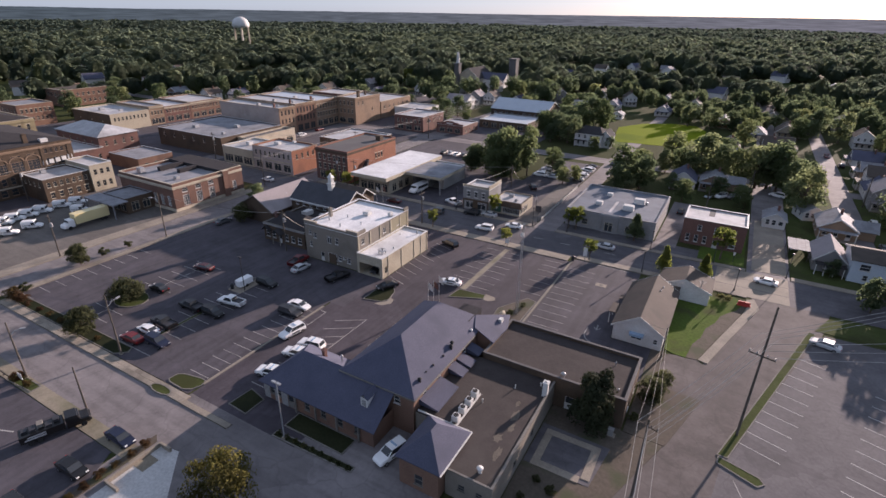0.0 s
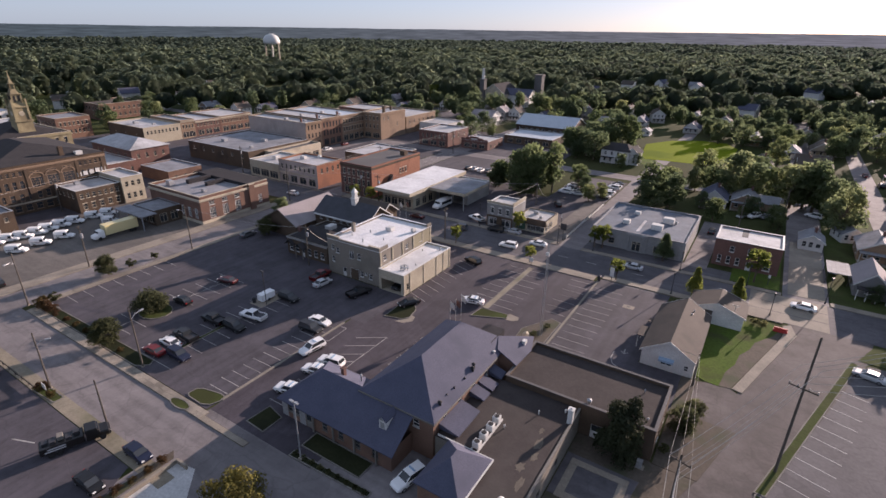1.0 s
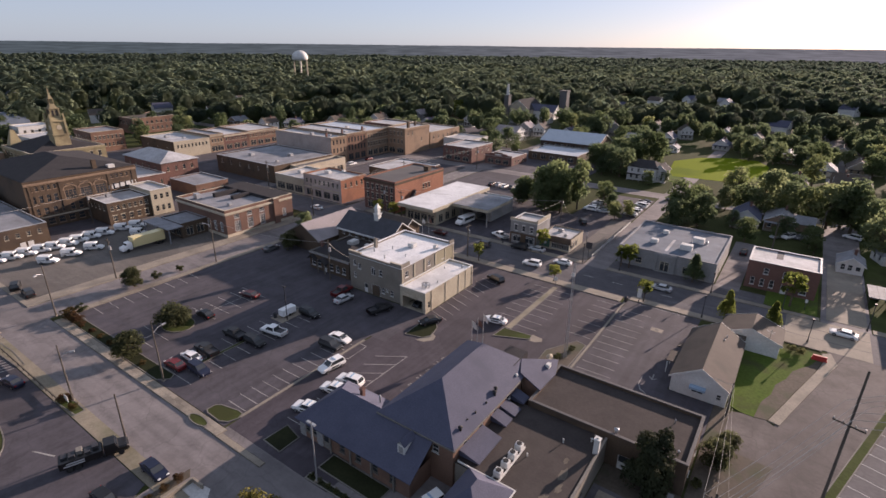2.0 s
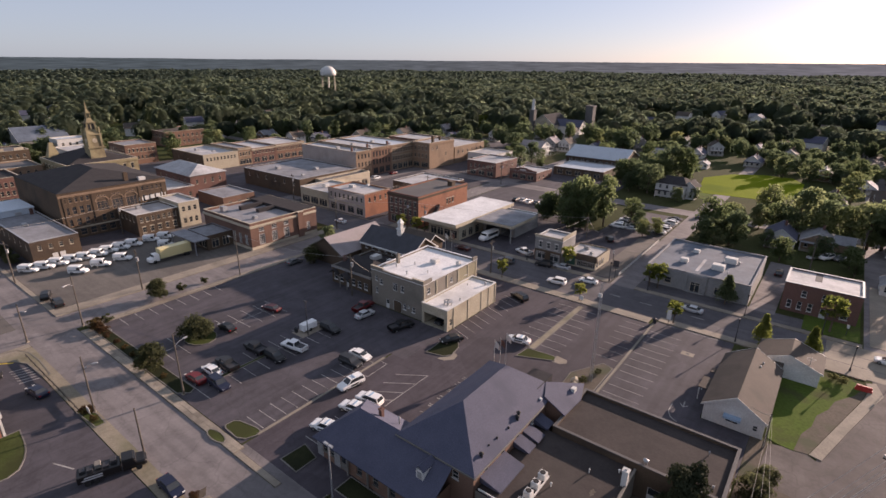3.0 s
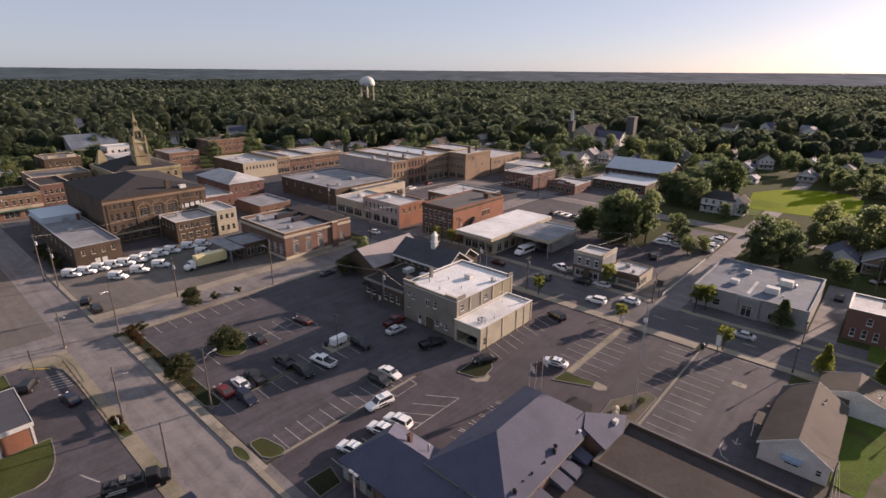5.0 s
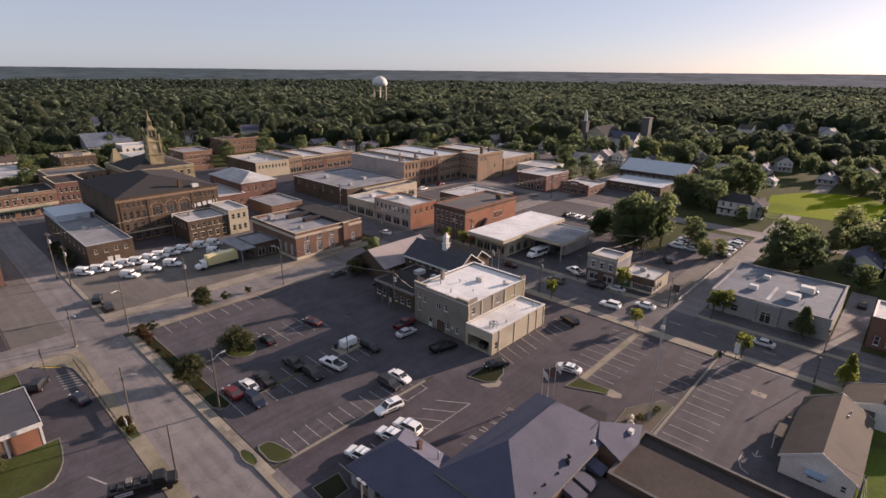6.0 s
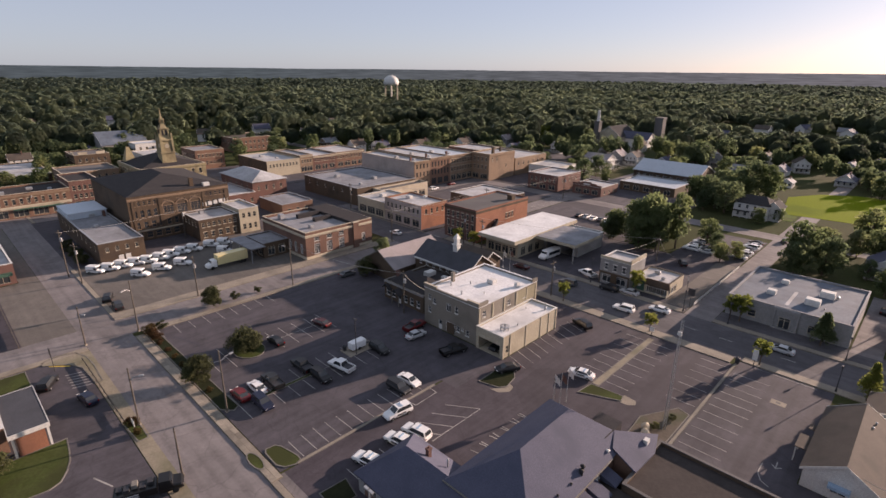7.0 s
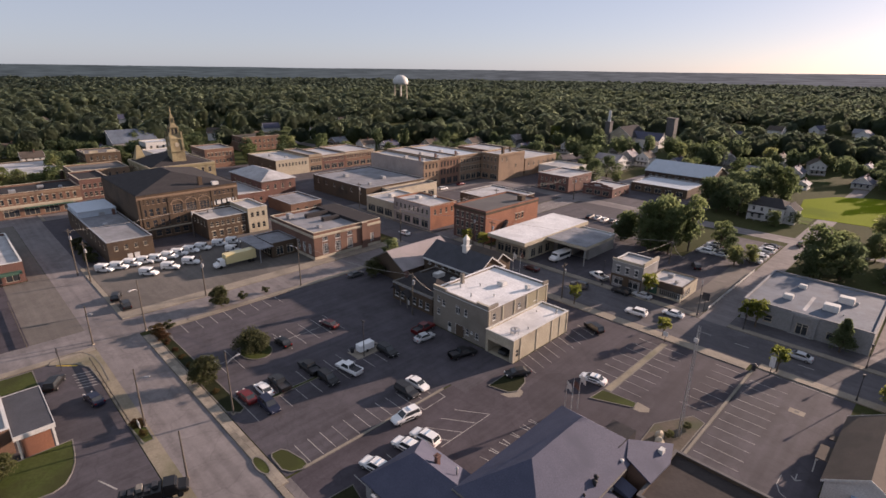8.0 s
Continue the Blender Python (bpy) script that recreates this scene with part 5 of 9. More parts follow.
block("far_brick_school", "brick school half hidden by trees", -372.0, -345.0, 158.0, 184.0, 9.5, "brick_or", "shingle_b", {"E": row(8, 5.6, 1.4, 1.9, 1, 25) + row(8, 1.8, 1.4, 1.9, 1, 25), "S": row(6, 5.6, 1.4, 1.9, 1, 25)})
block("far_brown_block", "brown stone block beside the courthouse", -300.0, -280.0, 52.0, 74.0, 9.0, "brick_tan", "roof_d", {"E": row(7, 5.4, 1.1, 1.8, 1, 21), "S": row(5, 5.4, 1.1, 1.8, 1, 19)})
gabled("grey_roof_hall", "large hall under a broad grey-blue pitched roof", -408.0, -384.0, 92.0, 118.0, 7.0, 14.0, "grey", "roof_bl", "y", {"E": row(5, 2.0, 1.4, 1.8, 1, 25)}, category="building")
block("pale_works", "pale flat-roofed works building", -374.0, -360.0, 104.0, 120.0, 9.0, "white", "metal_roof", {"E": row(4, 5.4, 1.4, 1.6, 1, 15), "S": row(3, 5.4, 1.4, 1.6, 1, 13)})
br_ = block("brown_parapet_block", "brown brick block with stepped parapets", -346.0, -326.0, 66.0, 82.0, 10.0, "brick_dk", "roof_d", {"E": row(5, 6.4, 1.2, 1.8, 1, 15), "S": row(6, 6.4, 1.2, 1.8, 1, 19)})
for b_ in ((19.6, 20.1, 2, 6, 10.12, 11.4), (19.6, 20.1, 10, 14, 10.12, 11.4), (14, 18, -0.1, 0.4, 10.12, 11.2)):
    part("parapet_block", boxes(b_), M["stone"], br_, "pale raised parapet block")
for y0, y1 in ((34.0, 52.0), (53.0, 76.0)):
    block("long_white_roof_shed", "long low shed with a pale roof", -446.0, -424.0, y0, y1, 5.0, "brick_dk", "roof_w", {"E": row(5, 1.4, 1.4, 1.4, 1, y1 - y0 - 1)})
block("far_low_block", "long low brick block with a white roof", -345.0, -302.0, 30.0, 52.0, 6.5, "brick_dk", "roof_w", {"E": row(6, 3.4, 1.2, 1.6, 1, 21)})
block("far_grey_block", "long low grey block", -330.0, -280.0, -6.0, 12.0, 6.5, "brick", "roof_g", {"E": row(5, 3.4, 1.2, 1.6, 1, 17)})
for i, (y0, y1, h, wm, rm) in enumerate(((171.0, 181.0, 12.6, "brick_tan", "roof_w"), (181.1, 195.0, 13.2, "brick_or", "roof_w"), (195.1, 212.4, 13.0, "brick_tan", "metal_roof"))):
    n = round((y1 - y0) / 2.3)
    b = block("tall_row_store", "three-storey brick row building with tall lintelled windows", -224.0, -184.0, y0, y1, h, wm, rm, {"E": row(n, 9.0, 1.1, 2.2, 0.5, y1 - y0 - 0.5, "lintel") + row(n, 5.2, 1.1, 2.2, 0.5, y1 - y0 - 0.5, "lintel") + row(max(1, n // 2), 0.5, 3.2, 3.0, 0.5, y1 - y0 - 0.5, "shop")}, 0.5, "stone", ("brick_tan", "brick_dk", "stone")[i], group="three-storey stores")
    cornice(b, 40, y1 - y0, h - 0.8, "brick_tan", 0.4, 0.6, "E")
    roof_units(b, [(22, 3, 1.6, 1.6, 1.0), (33, 5, 1.2, 1.2, 0.8)], h - 0.5)
    chimney(b, 36, 0.4, h - 0.6, h + 1.6)
    if i == 0:
        part("side_wall", boxes((0.0, 39.8, -0.05, -0.003, 0.0, h - 0.05)), M["plaster"], b, "pinkish plastered side wall")
tb = block("tan_brick_block", "three-storey tan brick block on a corner", -183.9, -172.0, 211.0, 232.0, 13.4, "brick_tan", "roof_w", {"S": row(4, 9.6, 0.9, 2.0, 1, 11, "lintel") + row(4, 5.6, 0.9, 2.0, 1, 11, "lintel") + [(1.0, 0.6, 4.0, 2.6, "shop"), (6.4, 0.6, 4.4, 2.6, "shop")], "E": row(2, 9.6, 0.9, 1.9, 1, 8) + row(1, 5.6, 0.9, 1.9, 12, 16)}, 0.5, "stone")
cornice(tb, 11.9, 21, 12.3, "brick_tan", 0.4, 0.6)
chimney(tb, 9, 5, 12.6, 16.0, 1.2, "brick_dk")
chimney(tb, 6, 15, 12.6, 15.0, 0.9, "brick_dk")
block("dark_brick_block", "three-storey dark red brick block", -206.0, -184.1, 217.0, 234.0, 13.6, "brick", "roof_w", {"S": row(7, 9.4, 1.0, 2.0, 10, 21.5) + row(7, 5.4, 1.0, 2.0, 10, 21.5)})
block("long_white_roof_store", "long store with a broad white roof", -225.0, -172.0, 233.0, 262.0, 9.0, "brick_tan", "roof_w", {"E": row(6, 5.0, 1.2, 1.8, 1, 28)})
block("pale_store", "pale low store with a white roof", -168.0, -150.0, 240.0, 258.0, 6.0, "white", "roof_w", {"S": row(4, 1.0, 2.4, 2.2, 1, 17, "shop"), "E": row(4, 3.6, 1.0, 1.4, 1, 17)})
rs = block("red_brick_store", "two-storey red brick store with boarded windows", -150.0, -133.2, 214.0, 234.0, 7.4, "brick", "roof_w", {"S": row(6, 4.2, 1.0, 1.7, 1, 16) + row(3, 0.6, 3.4, 2.4, 1, 16, "shop"), "E": row(3, 4.2, 1.0, 1.7, 1, 19)}, 0.4, "white")
# side walls wear the sunlit brick colour, the shaded front the darker brick
lg = block("red_brick_lodge", "three-storey red brick lodge with white-framed windows", -124.5, -110.6, 130.0, 158.0, 10.8, "brick_sunlit", "roof_d",
           {"S": row(6, 7.0, 1.0, 1.9, 0.6, 13.4, "lintel") + row(6, 3.9, 1.0, 1.9, 0.6, 13.4, "lintel") + row(3, 0.5, 2.6, 2.6, 0.6, 13.4, "shop"), "E": row(3, 5.4, 1.0, 1.9, 15, 20, "lintel")}, 0.35, "brick", front="brick")
cornice(lg, 13.9, 28, 9.9, "brick_dk", 0.25, 0.5)
part("stair_shed", boxes((10.0, 12.0, 21.0, 23.0, 10.4, 12.0), (9.9, 12.1, 20.9, 23.1, 12.0, 12.15)), M["brick_dk"], lg)
bm = bmesh.new()
v = [bm.verts.new(p) for p in ((13.903, 5.5, 0.3), (13.903, 10.0, 5.2), (13.903, 10.0, 6.4), (13.903, 5.5, 1.5), (15.1, 5.5, 0.3), (15.1, 10.0, 5.2), (15.1, 10.0, 6.4), (15.1, 5.5, 1.5))]
for f in ((0, 1, 2, 3), (7, 6, 5, 4), (0, 4, 5, 1), (1, 5, 6, 2), (2, 6, 7, 3), (3, 7, 4, 0)):
    bm.faces.new([v[i] for i in f])
part("fire_stair", bm, M["metal_d"], lg, "dark outside stair climbing the wall")
block("flat_canopy_store", "low dark store with a pale flat roof", -153.0, -130.5, 163.0, 184.0, 5.0, "brick_dk", "roof_w", {"E": row(4, 0.6, 3.4, 2.4, 1, 20, "shop"), "S": row(4, 0.6, 3.4, 2.4, 1, 21, "shop")}, 0.3, "white")
# the side walls' orange has sunlight in its colour, the front is plaster
ob_ = block("orange_brick_store", "two-storey orange brick store with a painted side wall", -153.2, -133.6, 127.6, 140.6, 8.4, "brick_sunlit", "roof_w", {"S": row(8, 5.2, 1.0, 1.8, 0.5, 19) + row(4, 0.5, 3.4, 2.6, 0.5, 19, "shop"), "E": row(4, 5.2, 1.0, 1.8, 1, 12)}, 0.5, "brick_tan", front="plaster")
part("side_wall", boxes((0.0, 19.5, -0.06, -0.003, 3.6, 4.0)), M["stone"], ob_, "stone band")
roof_units(ob_, [(5, 6, 2.2, 1.6, 1.0), (9, 11, 1.2, 1.2, 0.8)], 7.9, "white")
gs = block("grey_store", "pale modern store with a dark recessed front", -169.6, -153.3, 127.4, 143.0, 6.2, "cream", "roof_w", {"S": row(3, 0.5, 4.4, 2.8, 0.5, 15.8, "shop")}, 0.4, "white")
roof_units(gs, [(6, 6, 2, 2, 1.2)], 5.8, "white")
ds = block("dark_flat_store", "wide brown brick store with a grey flat roof", -216.0, -176.0, 132.0, 164.0, 7.2, "brick_dk", "roof_g", {"E": row(5, 0.6, 3.8, 2.8, 1, 31, "shop"), "S": row(6, 4.2, 1.2, 1.5, 1, 39)}, 0.35, "metal")
roof_units(ds, [(12, 8, 2, 2, 1.1), (26, 18, 2.4, 1.6, 1.1), (33, 6, 1.2, 1.2, 0.9)], 6.85)
block("cream_front_store", "low cream brick store front", -176.0, -170.1, 140.0, 166.0, 6.2, "stone", "roof_d", {"E": row(5, 0.6, 3.6, 2.6, 1, 25, "shop")}, 0.5, "stone")

# garage, shops and clinic along the main street
sg = block("service_garage", "pale one-storey service garage with a deep flat roof", -104.8, -92.6, 128.4, 160.0, 5.0, "cream", "roof_w", {"S": row(4, 0.4, 2.4, 2.6, 0.6, 11.6, "shop"), "E": row(3, 0.4, 2.2, 2.6, 1, 12, "shop")}, 0.2, "white")
part("deck", boxes((-0.4, 13.6, -3.6, 31.0, 5.12, 6.2)), M["cream"], sg, "deep cream roof fascia")
part("deck_roof", boxes((-0.3, 13.5, -3.5, 30.9, 6.2, 6.26)), M["roof_white"], sg, "white roof membrane")
gw = block("garage_wing", "low garage wing with open vehicle bays", -92.5, -80.4, 142.0, 157.0, 4.8, "grey", "roof_w", {"S": row(2, 0.02, 4.6, 3.6, 0.6, 11.6, "bay")}, 0.2, "white")
part("deck", boxes((0.95, 14.6, -6.4, 9.2, 4.94, 5.8)), M["cream"], gw, "deep cream roof fascia")
part("deck_roof", boxes((1.0, 14.5, -6.3, 9.1, 5.8, 5.86)), M["roof_g"], gw, "grey roof membrane")
part("post", boxes((13.9, 14.2, -6.1, -5.8, 0, 4.94)), M["grey"], gw)
s1 = block("shop_house", "two-storey grey shop with white-framed windows and false front", -66.6, -58.3, 129.4, 138.0, 6.8, "grey", "roof_w", {"S": row(3, 4.0, 1.0, 1.7, 0.5, 7.8, "lintel") + row(2, 0.6, 2.8, 2.0, 0.4, 7.9, "shop")}, 0.4, "white", "white")
part("shop_front", boxes((0.05, 0.35, -0.12, -0.004, 0.0, 2.9), (3.3, 4.9, -0.12, -0.004, 0.0, 2.9), (7.9, 8.25, -0.12, -0.004, 0.0, 2.9), (0.05, 8.25, -0.2, -0.004, 2.9, 3.4)), M["brick_dk"], s1, "dark timber shop front")
part("false_front", boxes((-0.1, 8.4, -0.1, 0.2, 6.92, 7.6), (7.9, 8.35, 0.2, 8.7, 6.92, 7.9)), M["cream"], s1, "raised cream parapet wall")
s2 = block("shop_low", "one-storey shop with a brown mansard and green sign", -58.2, -49.2, 131.2, 141.4, 3.6, "cream", "roof_w", {"S": row(5, 0.5, 1.1, 1.9, 3.8, 8.8, "shop"), "E": row(3, 0.5, 1.4, 1.9, 0.5, 6, "shop")}, 0.3, "shingle_b", "white")
bm = bmesh.new()
v = [bm.verts.new(p) for p in ((3.4, -0.9, 2.6), (9.7, -0.9, 2.6), (9.7, -0.003, 2.6), (3.4, -0.003, 2.6), (3.6, -0.3, 4.1), (9.3, -0.3, 4.1), (9.3, -0.003, 4.1), (3.6, -0.003, 4.1))]
for f in ((3, 2, 1, 0), (4, 5, 6, 7), (0, 1, 5, 4), (1, 2, 6, 5), (2, 3, 7, 6), (3, 0, 4, 7)):
    bm.faces.new([v[i] for i in f])
part("mansard", bm, M["brick_dk"], s2, "brown shingled mansard over the front")
part("shop_sign", boxes((0.2, 3.2, -0.12, -0.004, 0.4, 2.9)), M["awning"], s2, "green painted shop front panel")
bm = bmesh.new()
bmesh.ops.create_cone(bm, cap_ends=True, segments=18, radius1=0.6, radius2=0.6, depth=0.1, matrix=Matrix.Translation((1.7, -0.18, 1.9)) @ Matrix.Rotation(radians(90), 4, "X"))
part("sign_disc", bm, M["white"], s2, "round white sign disc")
roof_units(s2, [(3, 6, 1.4, 1.2, 0.8), (6, 3, 0.8, 0.8, 0.7)], 3.3)
gc = block("grey_clinic", "wide grey one-storey clinic with roof units", -36.4, -13.0, 133.4, 158.4, 4.9, "grey", "roof_bl", {"S": [(10.6, 0.1, 2.2, 2.6, "shop"), (16.0, 0.8, 2.4, 1.8, "shop"), (4.5, 1.0, 1.6, 1.6, "sash")], "E": doors(1, 4, 6)}, 0.3, "roof_g")
roof_units(gc, [(6.0, 7.0, 1.8, 1.6, 1.0), (13.6, 6.2, 2.8, 2.0, 1.4), (15.2, 13.4, 2.8, 2.0, 1.4), (7.0, 16.5, 1.5, 1.2, 0.9)], 4.6, "white")
part("pale_patch", boxes((10.6, 11.3, 3.0, 13.0, 4.61, 4.625)), M["roof_w"], gc)
part("entrance_gable", boxes((9.4, 14.2, -0.5, -0.003, 0, 0.3), (9.4, 9.8, -0.5, -0.003, 0.3, 4.2), (13.8, 14.2, -0.5, -0.003, 0.3, 4.2), (9.3, 14.3, -0.55, -0.003, 4.2, 4.9)), M["grey"], gc, "projecting grey entrance frame")
vents(gc, [(18.5, 14.5, 4.6, 0.7, 0.25), (17.4, 6.0, 4.6, 0.4, 0.12)])
br = block("small_brick_house", "two-storey red brick house with a patched white roof", -7.0, 7.2, 136.6, 147.4, 6.8, "brick", "roof_w", {"S": row(3, 4.0, 1.0, 1.5, 2, 13.5) + row(3, 0.9, 0.9, 1.9, 0.6, 6.5, "sash") + doors(1, 7, 9) + row(1, 0.9, 1.4, 1.6, 10, 13.5), "E": row(3, 4.0, 0.9, 1.5, 1, 10)}, 0.25, "white", "white")
part("dark_patch", boxes((5.2, 6.6, 5.0, 10.4, 6.56, 6.575)), M["roof_d"], br)

# the white house beside the east lot
hs = gabled("clapboard_house", "white clapboard house with brown shingle roofs", -11.8, -3.4, 83.2, 101.0, 3.1, 5.7, "white", "shingle_b", "y", {"S": [(3.2, 1.0, 1.8, 1.3, "shop"), (6.9, 1.0, 0.7, 1.0, "sash")], "W": row(3, 1.1, 1.0, 1.3, 1, 16), "E": row(3, 1.1, 1.0, 1.3, 1, 16)})
gabled("", "", -7.4, 2.2, 104.4, 111.2, 2.9, 4.7, "white", "shingle_b", "y", {"E": row(2, 1.0, 1.0, 1.3, 0.5, 6.0)}, parent=hs)
part("link_wall", boxes((1.4, 8.2, 17.85, 21.15, 0, 2.7)), M["white"], hs)
part("link_roof", boxes((1.0, 8.6, 17.85, 21.15, 2.7, 2.86)), M["shingle_b"], hs, "low brown roof between the two gables")
part("aerial", boxes((12.15, 12.25, 21.7, 21.8, 2.8, 5.2), (11.5, 12.9, 21.72, 21.78, 4.85, 4.92), (11.8, 12.6, 21.72, 21.78, 4.5, 4.56)), M["metal"], hs, "pale roof aerial")
part("awning", boxes((2.9, 5.3, -1.0, -0.003, 2.35, 2.45), (2.9, 5.3, -1.0, -0.95, 2.05, 2.35)), M["blue"], hs, "pale blue window awning")
for b_ in ((-1.9, -0.004, 4.6, 8.4, 2.5, 2.65), (-1.3, -0.004, 10.5, 12.0, 2.5, 2.65)):
    part("side_porch_roof", boxes(b_), M["shingle_b"], hs, "small brown porch roof")
for y_ in (4.8, 8.0):
    part("porch_post", boxes((-1.8, -1.65, y_, y_ + 0.15, 0, 2.5)), M["white"], hs)
vents(hs, [(5.6, 13.0, 4.8, 0.4, 0.12), (5.8, 14.6, 4.8, 0.4, 0.1)])

# beyond the main street
gabled("metal_barn", "long brick warehouse under a pale metal roof", -122.0, -90.0, 268.0, 290.0, 5.8, 10.2, "brick_dk", "metal_roof", "x", {"E": row(4, 1.4, 1.2, 1.6, 2, 20), "S": row(9, 3.2, 1.6, 1.2, 1, 31)}, category="building")
block("blue_roof_store", "low store with a pale blue flat roof", -117.0, -91.0, 243.0, 264.0, 4.0, "brick_dk", "metal_roof", {"S": row(5, 0.6, 3.0, 2.2, 1, 25, "shop")}, 0.25, "white")
rf = block("red_front_shop", "low red-fronted brick shop with white roof", -129.0, -114.5, 220.0, 236.0, 4.0, "brick", "roof_w", {"S": row(3, 0.5, 3.0, 2.2, 1, 13.5, "shop"), "E": row(3, 0.8, 1.2, 1.4, 1, 14)}, 0.4, "white")
part("false_front", boxes((0, 14.5, -0.12, 0.2, 4.13, 4.9), (2.5, 12, -0.12, 0.2, 4.9, 5.4), (5, 9.5, -0.12, 0.2, 5.4, 5.9)), M["brick"], rf, "stepped red brick false front")
part("front_trim", boxes((4.8, 9.7, -0.2, 0.28, 5.9, 6.02), (5.6, 8.9, -0.2, -0.125, 4.5, 5.1)), M["white"], rf, "white trim and signboard")
wh_ = gabled("white_house", "two-storey white house with dark hipped roof", -63.0, -51.0, 229.5, 241.0, 5.8, 8.0, "white", "shingle_d", "x", {"S": row(4, 3.6, 1.0, 1.5, 0.6, 11.4) + row(3, 0.8, 1.0, 1.5, 0.6, 8) + doors(1, 8.5, 10.5), "E": row(3, 3.6, 1.0, 1.5, 0.6, 11) + row(3, 0.8, 1.0, 1.5, 0.6, 11)}, hip=(3, 3))
part("porch_roof", boxes((0.4, 6.0, -2.2, -0.45, 2.7, 2.85)), M["shingle_d"], wh_, "dark flat porch roof")
for x_ in (0.6, 3.1, 5.6):
    part("porch_post", boxes((x_, x_ + 0.18, -2.1, -1.92, 0, 2.7)), M["white"], wh_)
gabled("", "", -52.9, -47.4, 231.0, 238.5, 5.0, 7.2, "white", "shingle_d", "y", {"S": row(2, 3.2, 0.9, 1.4, 0.6, 5.0) + row(2, 0.8, 0.9, 1.4, 0.6, 5.0), "E": row(2, 3.2, 0.9, 1.4, 0.6, 7.0)}, parent=wh_)
bk = block("brick_bank", "orange brick bank with a white roof and grey drive-through canopy", -112.5, -94.6, -8.0, 9.2, 4.2, "brick_or", "roof_w", {"E": row(3, 0.9, 1.4, 1.7, 1, 16), "N": row(3, 0.9, 1.4, 1.7, 1, 16)}, 0.3, "white", "white")
part("canopy_roof", boxes((7.6, 20.3, 17.3, 22.0, 3.66, 3.95)), M["shingle_g"], bk, "flat grey canopy roof")
part("fascia", boxes((7.5, 20.42, 17.21, 17.3, 3.3, 4.0), (7.5, 20.42, 22.0, 22.1, 3.3, 4.0), (7.5, 7.6, 17.3, 22.0, 3.3, 4.0), (20.3, 20.42, 17.3, 22.0, 3.3, 4.0)), M["white"], bk, "white canopy fascia")
# sunlight is put into this wall's orange
part("canopy_wall", boxes((19.9, 20.2, 18.0, 21.4, 0, 3.6)), M["brick_sunlit"], bk, "orange brick end wall with sunlight in its colour")
for y in (17.5, 21.6):
    part("canopy_post", boxes((19.9, 20.2, y, y + 0.3, 0, 3.6)), M["white"], bk)
part("canopy_post", boxes((8.0, 8.3, 21.6, 21.9, 0, 3.6)), M["white"], bk)

# church beyond the shops
cu = gabled("church", "grey slate church with a square tower", -207.0, -187.0, 384.0, 412.0, 7.0, 14.0, "stone", "shingle_d", "y", {"S": row(2, 2, 1.6, 4, 4, 16)}, category="church")
gabled("", "", -197.0, -169.0, 392.0, 404.0, 6.0, 10.5, "white", "shingle", "x", {"E": row(3, 2, 1.4, 3, 1, 11)}, parent=cu)
part("bell_tower", boxes((-1.0, 3.0, -2.5, 2.0, 0, 17.0), (-1.3, 3.3, -2.8, 2.3, 17.0, 17.5)), M["roof_d"], cu, "square dark stone bell tower")
bm = bmesh.new()
bmesh.ops.create_cone(bm, cap_ends=True, segments=8, radius1=1.4, radius2=0.9, depth=8.0, matrix=Matrix.Translation((1.0, -0.2, 21.5)))
part("spire", bm, M["white"], cu, "white slender steeple")
part("stone_tower", boxes((34.0, 40.0, 26.0, 32.0, 0, 20.0), (33.6, 40.4, 25.6, 32.4, 20.0, 21.0)), M["roof_d"], cu, "square grey stone tower")


# ---- trees ----
random.seed(5)


